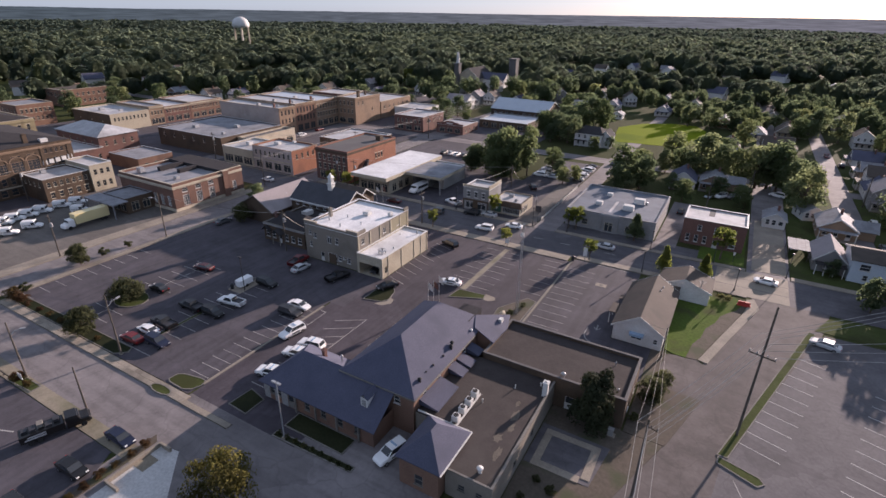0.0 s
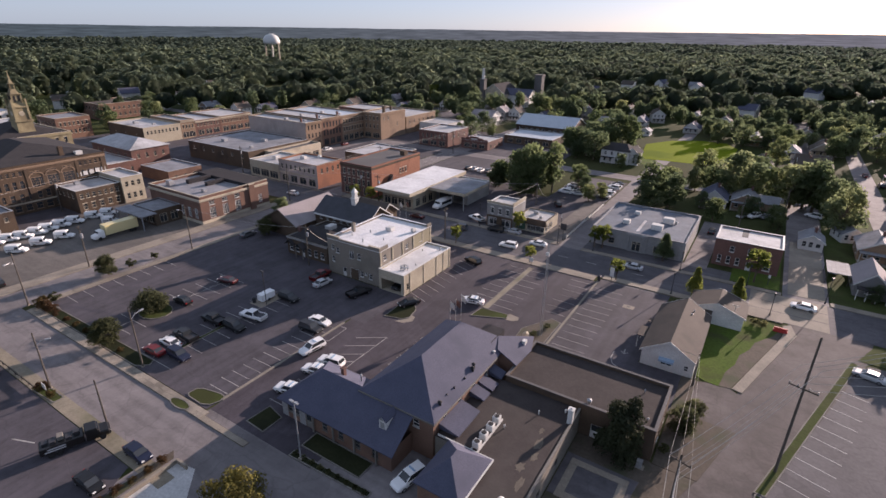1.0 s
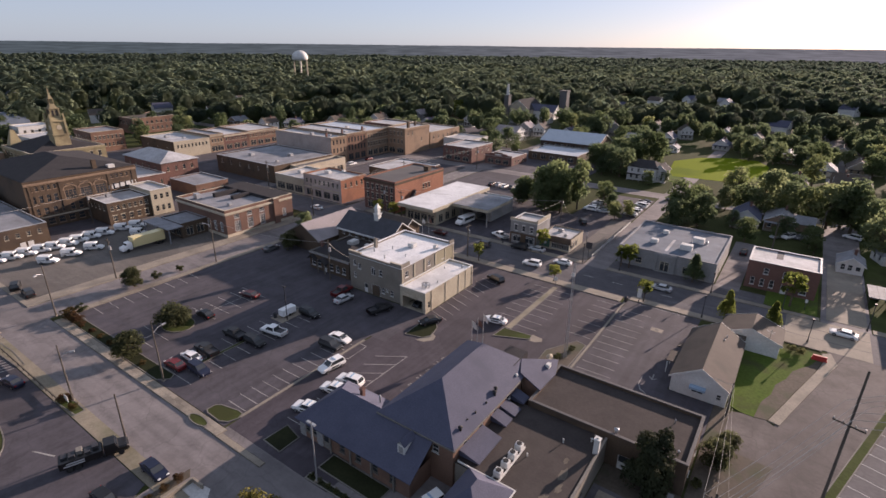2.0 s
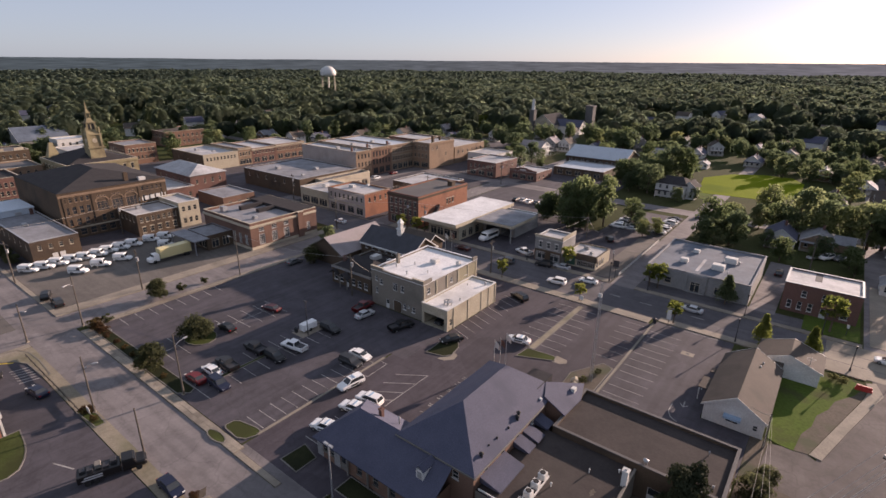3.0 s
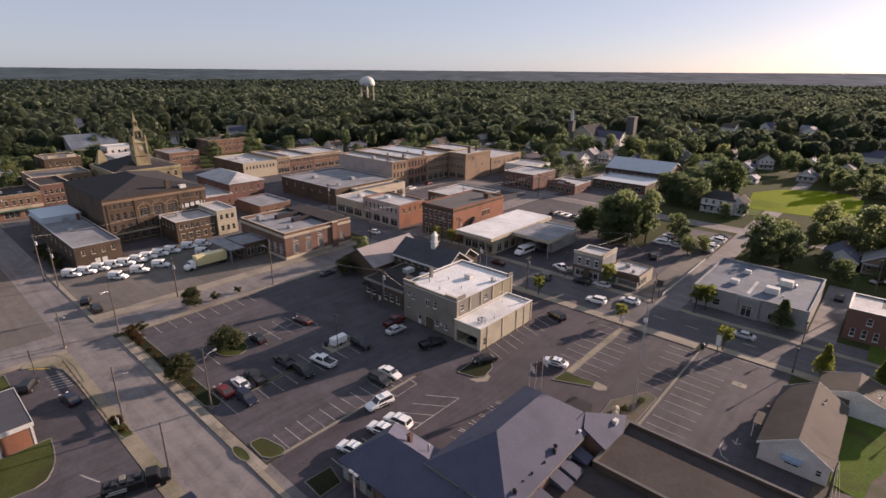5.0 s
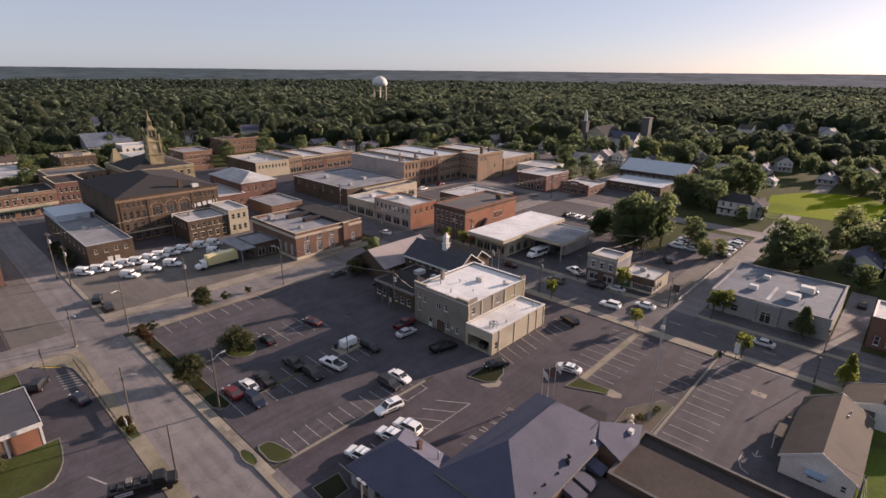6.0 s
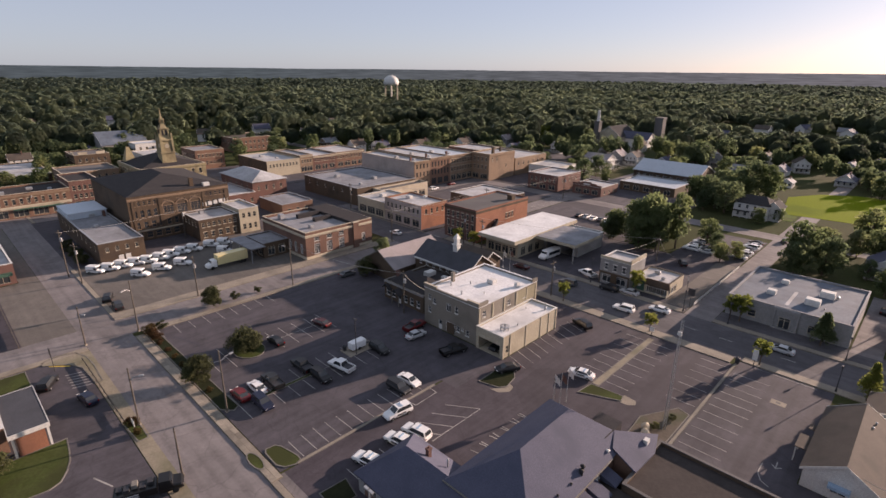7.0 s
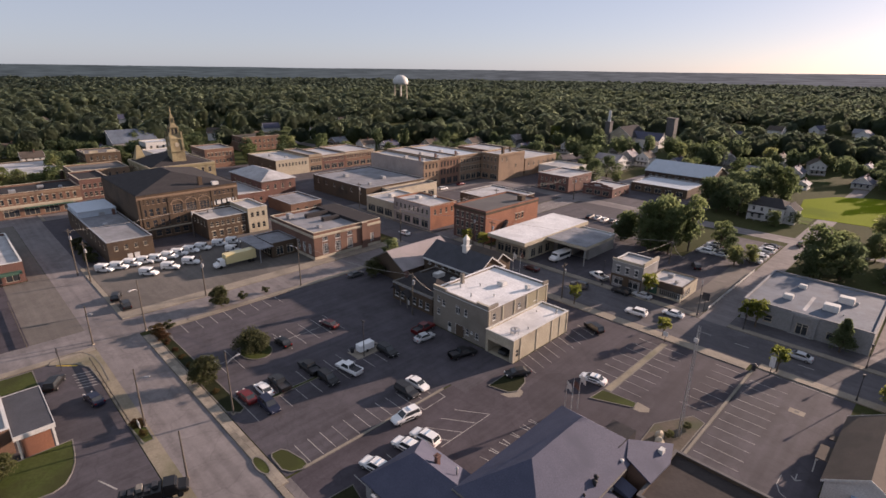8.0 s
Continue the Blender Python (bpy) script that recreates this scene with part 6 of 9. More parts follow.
def leaf_material(name, c1, c2, c3, thin=0.8, fleck=0.16):
    """Foliage: every leaf clump a little different, every tree another green."""
    m = bpy.data.materials.new(name)
    m.use_nodes = True
    n, l = m.node_tree.nodes, m.node_tree.links
    b = n["Principled BSDF"]
    b.inputs["Roughness"].default_value, b.inputs["Specular IOR Level"].default_value = 0.8, 0.15
    geo, info = n.new("ShaderNodeNewGeometry"), n.new("ShaderNodeObjectInfo")
    big = n.new("ShaderNodeTexNoise")
    big.inputs["Scale"].default_value = 0.06
    l.new(geo.outputs["Position"], big.inputs["Vector"])
    ramp = n.new("ShaderNodeValToRGB")
    ramp.color_ramp.elements[0].position, ramp.color_ramp.elements[1].position = 0.25, 0.78
    ramp.color_ramp.elements[0].color, ramp.color_ramp.elements[1].color = (*c1, 1), (*c3, 1)
    e = ramp.color_ramp.elements.new(0.5)
    e.color = (*c2, 1)
    add = n.new("ShaderNodeMath")
    add.operation = "MULTIPLY_ADD"
    add.inputs[1].default_value = fleck
    l.new(geo.outputs["Random Per Island"], add.inputs[0])
    add2 = n.new("ShaderNodeMath")
    add2.operation = "MULTIPLY_ADD"
    add2.inputs[1].default_value, add2.inputs[2].default_value = 0.45, -0.43
    l.new(info.outputs["Random"], add2.inputs[0])
    wide = n.new("ShaderNodeMath")   # stronger contrast from tree to tree
    wide.operation = "MULTIPLY_ADD"
    wide.inputs[1].default_value, wide.inputs[2].default_value = 1.8, -0.4
    l.new(big.outputs["Fac"], wide.inputs[0])
    both = n.new("ShaderNodeMath")
    l.new(wide.outputs[0], both.inputs[0])
    l.new(add2.outputs[0], both.inputs[1])
    l.new(both.outputs[0], add.inputs[2])
    l.new(add.outputs[0], ramp.inputs[0])
    l.new(ramp.outputs[0], b.inputs["Base Color"])
    # thin leaves let some light through
    tr, mx = n.new("ShaderNodeBsdfTranslucent"), n.new("ShaderNodeMixShader")
    l.new(ramp.outputs[0], tr.inputs[0])
    mx.inputs[0].default_value = thin
    l.new(b.outputs[0], mx.inputs[1])
    l.new(tr.outputs[0], mx.inputs[2])
    l.new(mx.outputs[0], n["Material Output"].inputs[0])
    return m


LEAF = leaf_material("foliage", (0.108, 0.142, 0.076), (0.153, 0.19, 0.097), (0.216, 0.244, 0.118))
LEAF_Y = leaf_material("foliage_yellow", (0.15, 0.178, 0.045), (0.205, 0.23, 0.06), (0.27, 0.285, 0.075))
LEAF_D = leaf_material("foliage_dark", (0.026, 0.032, 0.018), (0.04, 0.047, 0.024), (0.075, 0.078, 0.034), 0.3)
LEAF_R = leaf_material("foliage_russet", (0.10, 0.06, 0.035), (0.12, 0.085, 0.04), (0.10, 0.10, 0.035))
LEAF_L = leaf_material("foliage_light", (0.115, 0.15, 0.07), (0.172, 0.208, 0.095), (0.25, 0.268, 0.118))
LEAF_O = leaf_material("foliage_olive", (0.075, 0.07, 0.03), (0.115, 0.108, 0.038), (0.18, 0.165, 0.05))
LEAF_M = leaf_material("foliage_lot", (0.085, 0.095, 0.05), (0.13, 0.14, 0.068), (0.19, 0.19, 0.085))


LEAF_W = leaf_material("foliage_wood", (0.084, 0.111, 0.083), (0.12, 0.154, 0.102), (0.168, 0.2, 0.12), 0.84, 0.03)


def leaves(rng, centres, radii, count, size):
    """Leaf clumps as small bent quads over the shells of several ellipsoids. Returns vertices and faces."""
    k = rng.integers(0, len(centres), count)
    d = rng.normal(size=(count, 3))
    d /= np.linalg.norm(d, axis=1, keepdims=True)
    d[:, 2] = np.where(d[:, 2] < -0.35, -d[:, 2], d[:, 2])
    p = centres[k] + d * radii[k] * rng.uniform(0.62, 1.16, (count, 1))
    nrm = d + rng.normal(size=(count, 3)) * 0.55
    nrm /= np.linalg.norm(nrm, axis=1, keepdims=True)
    a = np.cross(nrm, rng.normal(size=(count, 3)))
    a /= np.linalg.norm(a, axis=1, keepdims=True)
    b = np.cross(nrm, a)
    s = size * rng.uniform(0.6, 1.35, (count, 1))
    s2 = size * rng.uniform(0.5, 1.1, (count, 1))
    v = np.stack([p - a * s, p - b * s2 + nrm * s * 0.15, p + a * s, p + b * s2 + nrm * s * 0.15], 1).reshape(-1, 3)
    return v


def quads_mesh(name, v, mat):
    me = bpy.data.meshes.new(name)
    n = len(v) // 4
    me.vertices.add(len(v))
    me.vertices.foreach_set("co", np.asarray(v, np.float32).ravel())
    me.loops.add(4 * n)
    me.loops.foreach_set("vertex_index", np.arange(4 * n, dtype=np.int32))
    me.polygons.add(n)
    me.polygons.foreach_set("loop_start", np.arange(0, 4 * n, 4, dtype=np.int32))
    me.materials.append(mat)
    me.update(calc_edges=True)
    me.validate()
    return me


def limb(bm, a, b, r0, r1, n=6):
    a, b = Vector(a), Vector(b)
    q = (b - a).to_track_quat("Z", "Y")
    rings = []
    for p, r in ((a, r0), (b, r1)):
        rings.append([bm.verts.new(p + q @ Vector((r * math.cos(2 * math.pi * i / n), r * math.sin(2 * math.pi * i / n), 0))) for i in range(n)])
    for i in range(n):
        j = (i + 1) % n
        bm.faces.new((rings[0][i], rings[0][j], rings[1][j], rings[1][i]))


def make_tree(seed, height, spread, count, size, mat, form="round", label="", name="tree", clumps=15, bare=0.28):
    """A tree of its own: tapered trunk with limbs and an uneven crown of many leaf clumps."""
    rng = np.random.default_rng(seed)
    ob = thing(name, 0, 0, 0, label, "shrub" if name in ("shrub", "hedge") else "tree")
    z0 = height * bare
    cs, rs = [], []
    for i in range(clumps):
        f = (i + 0.5) / clumps
        a = rng.uniform(0, 2 * math.pi)
        if form == "upright":   # several spindles side by side
            r, z = spread * rng.uniform(0.1, 0.72), z0 + (height - z0) * rng.uniform(0.04, 0.84)
            cr = spread * rng.uniform(0.22, 0.36)
        elif form == "cone":
            r, z = spread * (1 - f) * 0.6, z0 + (height - z0) * (0.06 + 0.86 * f)
            cr = spread * (0.55 - 0.32 * f)
        else:
            z = z0 + (height - z0) * (0.12 + 0.70 * f)
            r = spread * 0.66 * math.sin(math.pi * (0.22 + 0.62 * f)) * rng.uniform(0.5, 1.1)
            cr = spread * rng.uniform(0.24, 0.46)
        cs.append((r * math.cos(a), r * math.sin(a), z))
        rs.append((cr, cr, cr * (rng.uniform(1.2, 2.0) if form == "upright" else rng.uniform(0.65, 0.9))))
    bm = bmesh.new()
    lean = Vector((rng.uniform(-0.1, 0.1) * spread, rng.uniform(-0.1, 0.1) * spread, height * 0.62))
    limb(bm, (0, 0, -0.3), lean * 0.45, height * 0.028, height * 0.02, 8)
    limb(bm, lean * 0.45, lean, height * 0.02, height * 0.008)
    for c in cs[::2]:
        limb(bm, lean * rng.uniform(0.35, 0.8), c, height * 0.009, height * 0.003, 5)
    part("trunk", bm, M["bark"], ob)
    part("crown", quads_mesh("crown", leaves(rng, np.array(cs), np.array(rs), count, size), mat), None, ob)
    return ob


def put(proto, x, y, s=1.0, turn=None, sz=None, used=set(), label="", z=0.0):
    """A copy of a prototype at a place; the first call moves the prototype itself."""
    turn = random.uniform(0, 360) if turn is None else turn
    m = pose(x, y, z, 0, 0, turn) @ Matrix.Diagonal((s, s, sz or s, 1))
    if proto.name in used:
        ob = copy_thing(proto, Matrix.Identity(4))
        ob.matrix_basis = m
    else:
        used.add(proto.name)
        ob = proto
        ob.matrix_basis = m
    return tagged(ob, label)


lawn_tree = make_tree(1, 5.2, 2.9, 5200, 0.15, LEAF_M, label="small round-headed tree in the planted verge", bare=0.06, clumps=28)
put(lawn_tree, -93.6, 35.4, 1.0)
island_tree = make_tree(2, 3.9, 4.2, 5600, 0.16, LEAF_M, label="broad spreading tree on a kerbed island", bare=0.08, clumps=30)
put(island_tree, -98.2, 46.6, 1.0, 0)
put(lawn_tree, -122.8, 50.3, 0.95, label="round green tree by the street")
shrub = make_tree(3, 1.9, 1.4, 1500, 0.09, LEAF_M, label="rounded green shrub beside the street", name="shrub", clumps=9, bare=0.05)
put(shrub, -123.2, 55.8, 1.0)
put(shrub, -123.2, 61.5, 0.85)
put(shrub, -119.2, 37.9, 1.0)
rust = make_tree(4, 1.7, 1.5, 1500, 0.09, LEAF_R, label="brownish clipped shrub at the lot's corner", name="shrub", clumps=9, bare=0.05)
for x, y, s in ((-119.0, 35.6, 1.15), (-117.0, 35.5, 1.05), (-115.2, 35.4, 0.95), (-112.6, 35.4, 0.6), (-108.5, 35.4, 0.5), (-105, 35.5, 0.5), (-101, 35.5, 0.55), (-89.5, 35.5, 0.5), (-89.0, 23.4, 0.8), (-86.0, 23.2, 0.6)):
    put(rust, x, y, s)
yellow = make_tree(5, 5.8, 4.0, 5200, 0.14, LEAF_O, label="olive-brown bushy tree beside the forecourt", bare=0.06)
put(yellow, -43.5, 24.8, 1.15)
conifer = make_tree(6, 9.0, 3.1, 9000, 0.2, LEAF_D, "upright", "dark dense ragged upright tree beside the annex", bare=0.04, clumps=44)
put(conifer, -9.2, 59.0, 1.0)
lot_bush = make_tree(14, 4.2, 2.6, 2600, 0.15, LEAF_M, label="loose grey-green bush at the annex corner", name="shrub", clumps=16, bare=0.05)
put(lot_bush, -2.8, 69.2, 1.0)
put(lot_bush, -1.8, 73.6, 0.7)
put(lot_bush, -112.5, 87.6, 1.2, label="dark dense bush beside the low hall")
tall_green = make_tree(8, 7.6, 2.5, 4400, 0.17, LEAF, "cone", "tall leafy green street tree before the clinic", bare=0.12, clumps=48)
put(tall_green, -17.4, 131.0, 1.0)
street_tree = make_tree(7, 4.8, 1.7, 900, 0.17, LEAF_Y, label="small yellow-green street tree in the pavement", bare=0.35)
slim_light = make_tree(9, 7.8, 1.9, 4200, 0.15, LEAF_Y, "cone", "slim light green street tree behind the white house", bare=0.14, clumps=46)
for x, y in ((-7.8, 113.6), (0.3, 113.4)):
    put(slim_light, x, y, 1.0, label="slim light green street tree behind the white house")
for x, y, s in ((-32.6, 130.8, 1.1), (-34.6, 130.6, 0.9), (-56.2, 128.8, 1.05), (-44.9, 111.4, 0.75), (-24.2, 113.4, 0.9), (-66.4, 111.6, 0.85), (-113.0, 124.0, 1.0), (-107.0, 125.0, 1.0), (2.8, 130.4, 1.35)):
    put(street_tree, x, y, s * 1.3)
for x, y, s in ((-4.0, 63.4, 0.7), (-12.4, 46.2, 0.5), (-10.2, 45.4, 0.6), (-13.2, 43.0, 0.45), (-11.0, 42.2, 0.6), (-8.4, 44.6, 0.45), (-12.8, 40.6, 0.7), (-85, 1, 1.2), (-57.5, 78.0, 0.5), (-30.5, 80.4, 0.7), (-29.4, 84.6, 0.6), (5.6, 108.6, 0.8), (4.2, 109.2, 0.7)):
    put(shrub, x, y, s)
put(lawn_tree, -88.4, 5.0, 1.35, label="round green tree beside the brick bank")
for i in range(9):   # low clipped hedge plants in the forecourt beds
    put(shrub, -45.6 + i * 1.5, 35.75, 0.34, label="low clipped hedge plant in a narrow bed")

# town trees, a few builds repeated
BIG = [make_tree(20 + i, 12.6 + i * 0.8, 5.6 + 0.6 * (i % 3), 2000, 0.42, LEAF_L if i % 2 else LEAF, label="tall leafy deciduous town tree", clumps=24 + 2 * i, bare=0.02) for i in range(5)]
MARKED = [(-82.5, 166, 0.72), (-71, 162, 0.9), (-56.5, 181, 0.7), (-84, 172, 0.6), (-52, 176, 0.45), (-68, 178, 1.0), (-25, 178, 1.0), (-31, 174, 0.7), (-15.6, 182.5, 0.42), (-1.0, 184, 0.5), (-3.5, 180, 0.3), (-3, 199, 0.7), (-9.6, 201, 1.15), (-15, 203, 0.8), (9.0, 200.5, 1.15), (12.4, 202.0, 1.3), (15.0, 198.0, 1.1), (21.0, 176.5, 0.95), (6.4, 171.0, 0.35), (-10.8, 171.5, 0.62), (-82, 168, 0.8), (-48.7, 169, 0.45), (-46.2, 174.4, 0.42),
          (-3, 207, 1.0), (4, 203, 1.05), (-67, 262, 1.15), (-60, 264, 1.15), (-73, 255, 0.8), (-72, 237, 0.8), (-80, 244, 0.9), (-76, 252, 0.8), (20, 193, 1.0), (46, 186, 0.95), (42, 176, 0.7), (-140, 262, 0.8), (-236, 250, 0.8),
          (-243, 240, 0.7), (-290, 28, 0.95), (-285, 45, 0.8), (-296, 12, 0.9), (-280, 4, 0.8), (52, 160, 0.7), (66, 150, 0.8), (46, 140, 0.6), (-300, 22, 0.7), (-296, 34, 0.75), (-290, 40, 0.7), (-305, 14, 0.7), (-288, 16, 0.6), (-52.5, 224, 0.5), (-48, 232, 0.4), (25.0, 133.0, 0.32), (45, 150, 0.7), (40, 134, 0.8), (30.5, 118.5, 0.6), (36, 122, 0.75), (62, 128, 0.7), (-238, 70, 0.4), (-236, 98, 0.4), (60, 168, 0.9), (-232, 200, 0.6), (-228, 160, 0.4), (-300, 142, 0.8), (-318, 148, 0.9), (-336, 136, 0.8), (-298, 160, 0.7), (-310, 172, 0.9), (-328, 178, 0.9), (-302, 190, 0.8), (-320, 202, 0.9), (-292, 202, 0.7), (-250, 244, 0.7), (-232, 238, 0.6), (-262, 214, 0.7), (-340, 118, 0.8), (-334, 86, 0.7), (-310, 84, 0.6), (-316, 62, 0.6), (-337, 60, 0.9), (-328, 52, 0.8), (-309, 53, 0.8), (-300, 46, 0.6), (-360, 128, 0.9), (-380, 140, 0.9), (-362, 200, 0.9), (-350, 190, 0.8), (-119.5, 98.5, 0.5), (-146, 246, 0.5), (-128, 250, 0.5), (-134, 262, 0.6), (-160, 270, 0.5), (-121, 333, 1.15), (-116, 340, 1.1), (-131, 322, 0.6), (-134, 340, 0.9), (-84, 330, 0.8), (-170, 300, 0.6), (-92, 372, 0.9)]
for x, y, s, sz in ((-69.5, 168, 0.95, 1.35), (-63.0, 172, 0.8, 1.3), (-76.5, 171, 0.85, 1.1), (-66.0, 164, 0.75, 1.05), (-72.5, 174, 0.9, 1.3)):
    put(BIG[1] if x < -67 else BIG[3], x, y, s, sz=sz, label="tall ragged yellow-green tree behind the shops")
for x, y, s in ((-190, 35.6, 1.7), (-186, 36.2, 1.4), (-182.5, 35.4, 1.8), (-178.5, 36.0, 1.5), (-174.8, 35.6, 1.6), (-194, 35.8, 1.6)):
    put(shrub, x, y, s, label="dark bush beside the brick store")
gold = make_tree(31, 13.0, 7.0, 2400, 0.45, LEAF_Y, label="broad yellow-green tree beyond the shops", clumps=26, bare=0.05)
put(gold, -236.0, 356.0, 1.15)
for x, y, s in MARKED:
    put(random.choice(BIG), x, y, s * random.uniform(0.95, 1.05))

# ---- houses of the side streets ----
def make_house(i, w, d, eave, ridge, wall, roof, label, porch=True, wing=False):
    two = eave > 4
    holes = {"S": row(2, 0.9, 1.0, 1.5, 0.4, w * 0.62) + doors(1, w * 0.64, w - 0.3), "E": row(3, 0.9, 1.0, 1.5, 0.6, d - 0.6), "W": row(2, 0.9, 1.0, 1.5, 0.6, d - 0.6)}
    if two:
        for k, n in (("S", 3), ("E", 3), ("W", 2)):
            holes[k] = holes[k] + row(n, 3.6, 0.9, 1.4, 0.4, (w if k == "S" else d) - 0.4)
    h = gabled("house", label, 0, w, 0, d, eave, ridge, wall, roof, "y", holes, group="side-street houses")
    chimney(h, w * 0.55, d * 0.6, eave, ridge + 0.9, 0.6)
    if porch:
        part("porch_roof", boxes((0.1, w - 0.1, -2.2, -0.003, 2.6, 2.75)), M[roof], h)
        for x in (0.2, w - 0.4):
            part("porch_post", boxes((x, x + 0.18, -2.0, -1.82, 0, 2.6)), M["white"], h)
        part("porch_floor", boxes((0.1, w - 0.1, -2.1, -0.003, -0.1, 0.25)), M["concrete"], h)
    if wing:
        gabled("", "", w - 0.1, w + 4.5, d * 0.3, d * 0.8, 2.6, 4.4, wall, roof, "x", parent=h)
    return h


HOUSES = [make_house(0, 8.0, 11.0, 2.9, 5.8, "white", "shingle", "white one-storey house with a slate-grey gabled roof"),
          make_house(1, 7.6, 10.0, 5.4, 8.2, "white", "shingle_b", "white two-storey house with a brown gabled roof"),
          make_house(2, 9.0, 12.0, 3.0, 6.4, "cream", "shingle_b", "cream house with a steep brown roof", wing=True),
          make_house(3, 7.8, 9.6, 5.6, 8.6, "grey", "roof_pk", "grey two-storey house with a faded shingle roof"),
          make_house(4, 8.6, 10.6, 3.0, 5.6, "brick_tan", "roof_g", "tan brick bungalow with a pale grey roof", wing=True),
          make_house(5, 5.4, 6.6, 2.6, 4.2, "white", "roof_g", "small white garage with a pale roof", porch=False)]
SPOTS = [(24.0, 160, 4, 0), (21.4, 172, 5, 20), (39.6, 194, 3, 0), (27.5, 206, 2, 80), (40.0, 206, 0, 0), (-16.6, 185.6, 0, 3), (-7.6, 188.6, 4, 0), (-5.4, 237, 1, 4), (11.4, 160.5, 5, 0), (18.4, 224, 0, 90), (20.0, 244, 1, 90), (21.5, 262, 2, 90),
         (41.0, 224, 1, -90), (42.0, 242, 4, -90), (41.6, 262, 0, -90), (52.0, 206, 2, 0), (55, 186, 0, 180), (56, 150, 4, -90), (55, 168, 1, -90), (66, 218, 1, 0), (68, 190, 2, 180), (80, 218, 0, 0), (60, 246, 0, 0), (46, 292, 1, 0), (64, 292, 0, 0), (16, 300, 2, 0), (4, 288, 0, 0), (-12, 312, 4, 0), (76, 160, 1, 0),
         (-155.4, 305.4, 3, 4), (-147.0, 309.6, 1, 0), (-108.4, 340.0, 3, 25), (-112.0, 403.0, 1, 30), (-164.0, 398.0, 2, 0), (-100.0, 392.0, 0, 30), (-64, 306, 5, 0), (-68, 356, 1, 20), (-84, 322, 4, 90), (-128, 342, 2, 0), (-45, 330, 0, 0), (-132, 318, 0, 0), (-30, 350, 1, 0), (-50, 380, 0, 0), (10, 340, 2, 0), (42, 330, 3, 0), (-180, 340, 3, 0),
         (-205, 318, 1, 0), (-230, 300, 0, 0), (-260, 280, 1, 0), (-285, 262, 2, 0), (-300, 236, 0, 0), (-250, 316, 3, 0), (-320, 262, 1, 0), (-340, 220, 4, 0), (-270, 236, 0, 0), (-300, 216, 1, 0), (-350, 64, 0, 0), (-372, 44, 1, 0), (-365, 10, 2, 0), (-392, 84, 0, 90), (-420, 40, 1, 0), (-405, 0, 4, 0), (-345, -20, 0, 0),
         (-140, 372, 0, 0), (-170, 366, 1, 0), (-90, 366, 1, 0), (-40, 402, 0, 0), (0, 400, 1, 0), (70, 330, 1, 0), (95, 250, 0, 0), (100, 220, 2, 0), (-120, 366, 3, 90), (-76, 338, 0, 0), (-20, 376, 2, 90), (-240, 352, 2, 0), (-216, 344, 4, 20), (-270, 334, 1, 0)]
lh = gabled("house", "long white two-storey house with porches and a grey roof", -159.5, -145.0, 283.0, 293.0, 5.9, 8.4, "white", "roof_pk", "x", {"S": row(5, 3.6, 1.0, 1.5, 0.6, 14) + row(4, 0.8, 1.1, 1.6, 0.6, 14), "E": row(3, 3.6, 1.0, 1.5, 0.6, 9.4) + row(3, 0.8, 1.0, 1.6, 0.6, 9.4)}, group="side-street houses")
for z_ in (2.7, 5.4):
    part("porch_roof", boxes((14.51, 16.3, 0.4, 9.4, z_, z_ + 0.16)), M["white"], lh)
for y_ in (0.5, 3.4, 6.3, 9.1):
    part("porch_post", boxes((16.0, 16.18, y_, y_ + 0.18, 0, 2.69)), M["white"], lh)
gabled("house", "pale blue two-storey house with a low brown roof", 28.0, 37.0, 133.0, 142.5, 5.2, 6.5, "pale_blue", "shingle_b", "x", {"S": [(1.6, 3.0, 1.9, 1.5, "sash")] + row(3, 0.7, 1.0, 1.3, 2.0, 8.6), "E": row(3, 3.2, 1.0, 1.2, 0.5, 9)})
gh = gabled("house", "grey-roofed bungalow with a gabled porch beside a pale blue house", 21.6, 27.8, 135.4, 146.0, 3.0, 5.8, "grey", "roof_pk", "y", {"S": [(2.0, 1.0, 1.6, 1.4, "sash")], "W": row(2, 1.0, 1.0, 1.3, 1, 9)})
part("porch_roof", boxes((0.2, 6.0, -2.4, -0.45, 2.5, 2.65)), M["shingle_d"], gh, "dark flat porch roof")
for x_ in (0.3, 2.0, 3.8, 5.6):
    part("porch_post", boxes((x_, x_ + 0.16, -2.3, -2.14, 0, 2.5)), M["white"], gh)
cp = thing("carport", 16.6, 139.5, 0, "open carport under a pale corrugated metal roof", "carport")
for i in range(5):
    part("roof_sheet", boxes((0.02 + 0.92 * i, 0.92 + 0.92 * i, 0, 8.0, 2.75 - 0.02 * (i % 2), 2.86 - 0.02 * (i % 2))), M["roof_g"], cp, "pale metal roof sheet")
for x_, y_ in ((0.1, 0.2), (4.3, 0.2), (0.1, 7.6), (4.3, 7.6)):
    part("post", boxes((x_, x_ + 0.14, y_, y_ + 0.14, 0, 2.72)), M["wood"], cp)
for n, (x, y, k, turn) in enumerate(SPOTS):
    put(HOUSES[k], x, y, 1.0, turn)

# trees among the houses
CLEAR = [(-20, 2, 166, 191), (-345, -131, 0, 232), (-131, -44, 30, 222), (-44, 18, 30, 168), (-130, -84, 216, 292), (-214, -160, 366, 418), (-225, -148, 228, 264), (6, 72, 36, 126), (-64, -16, 226, 304), (-66, -43, 160, 205), (-17, 0, 255, 292)]
LANES = [(8, 18), (29, 38.5), (89, 98), (-44, -36)]


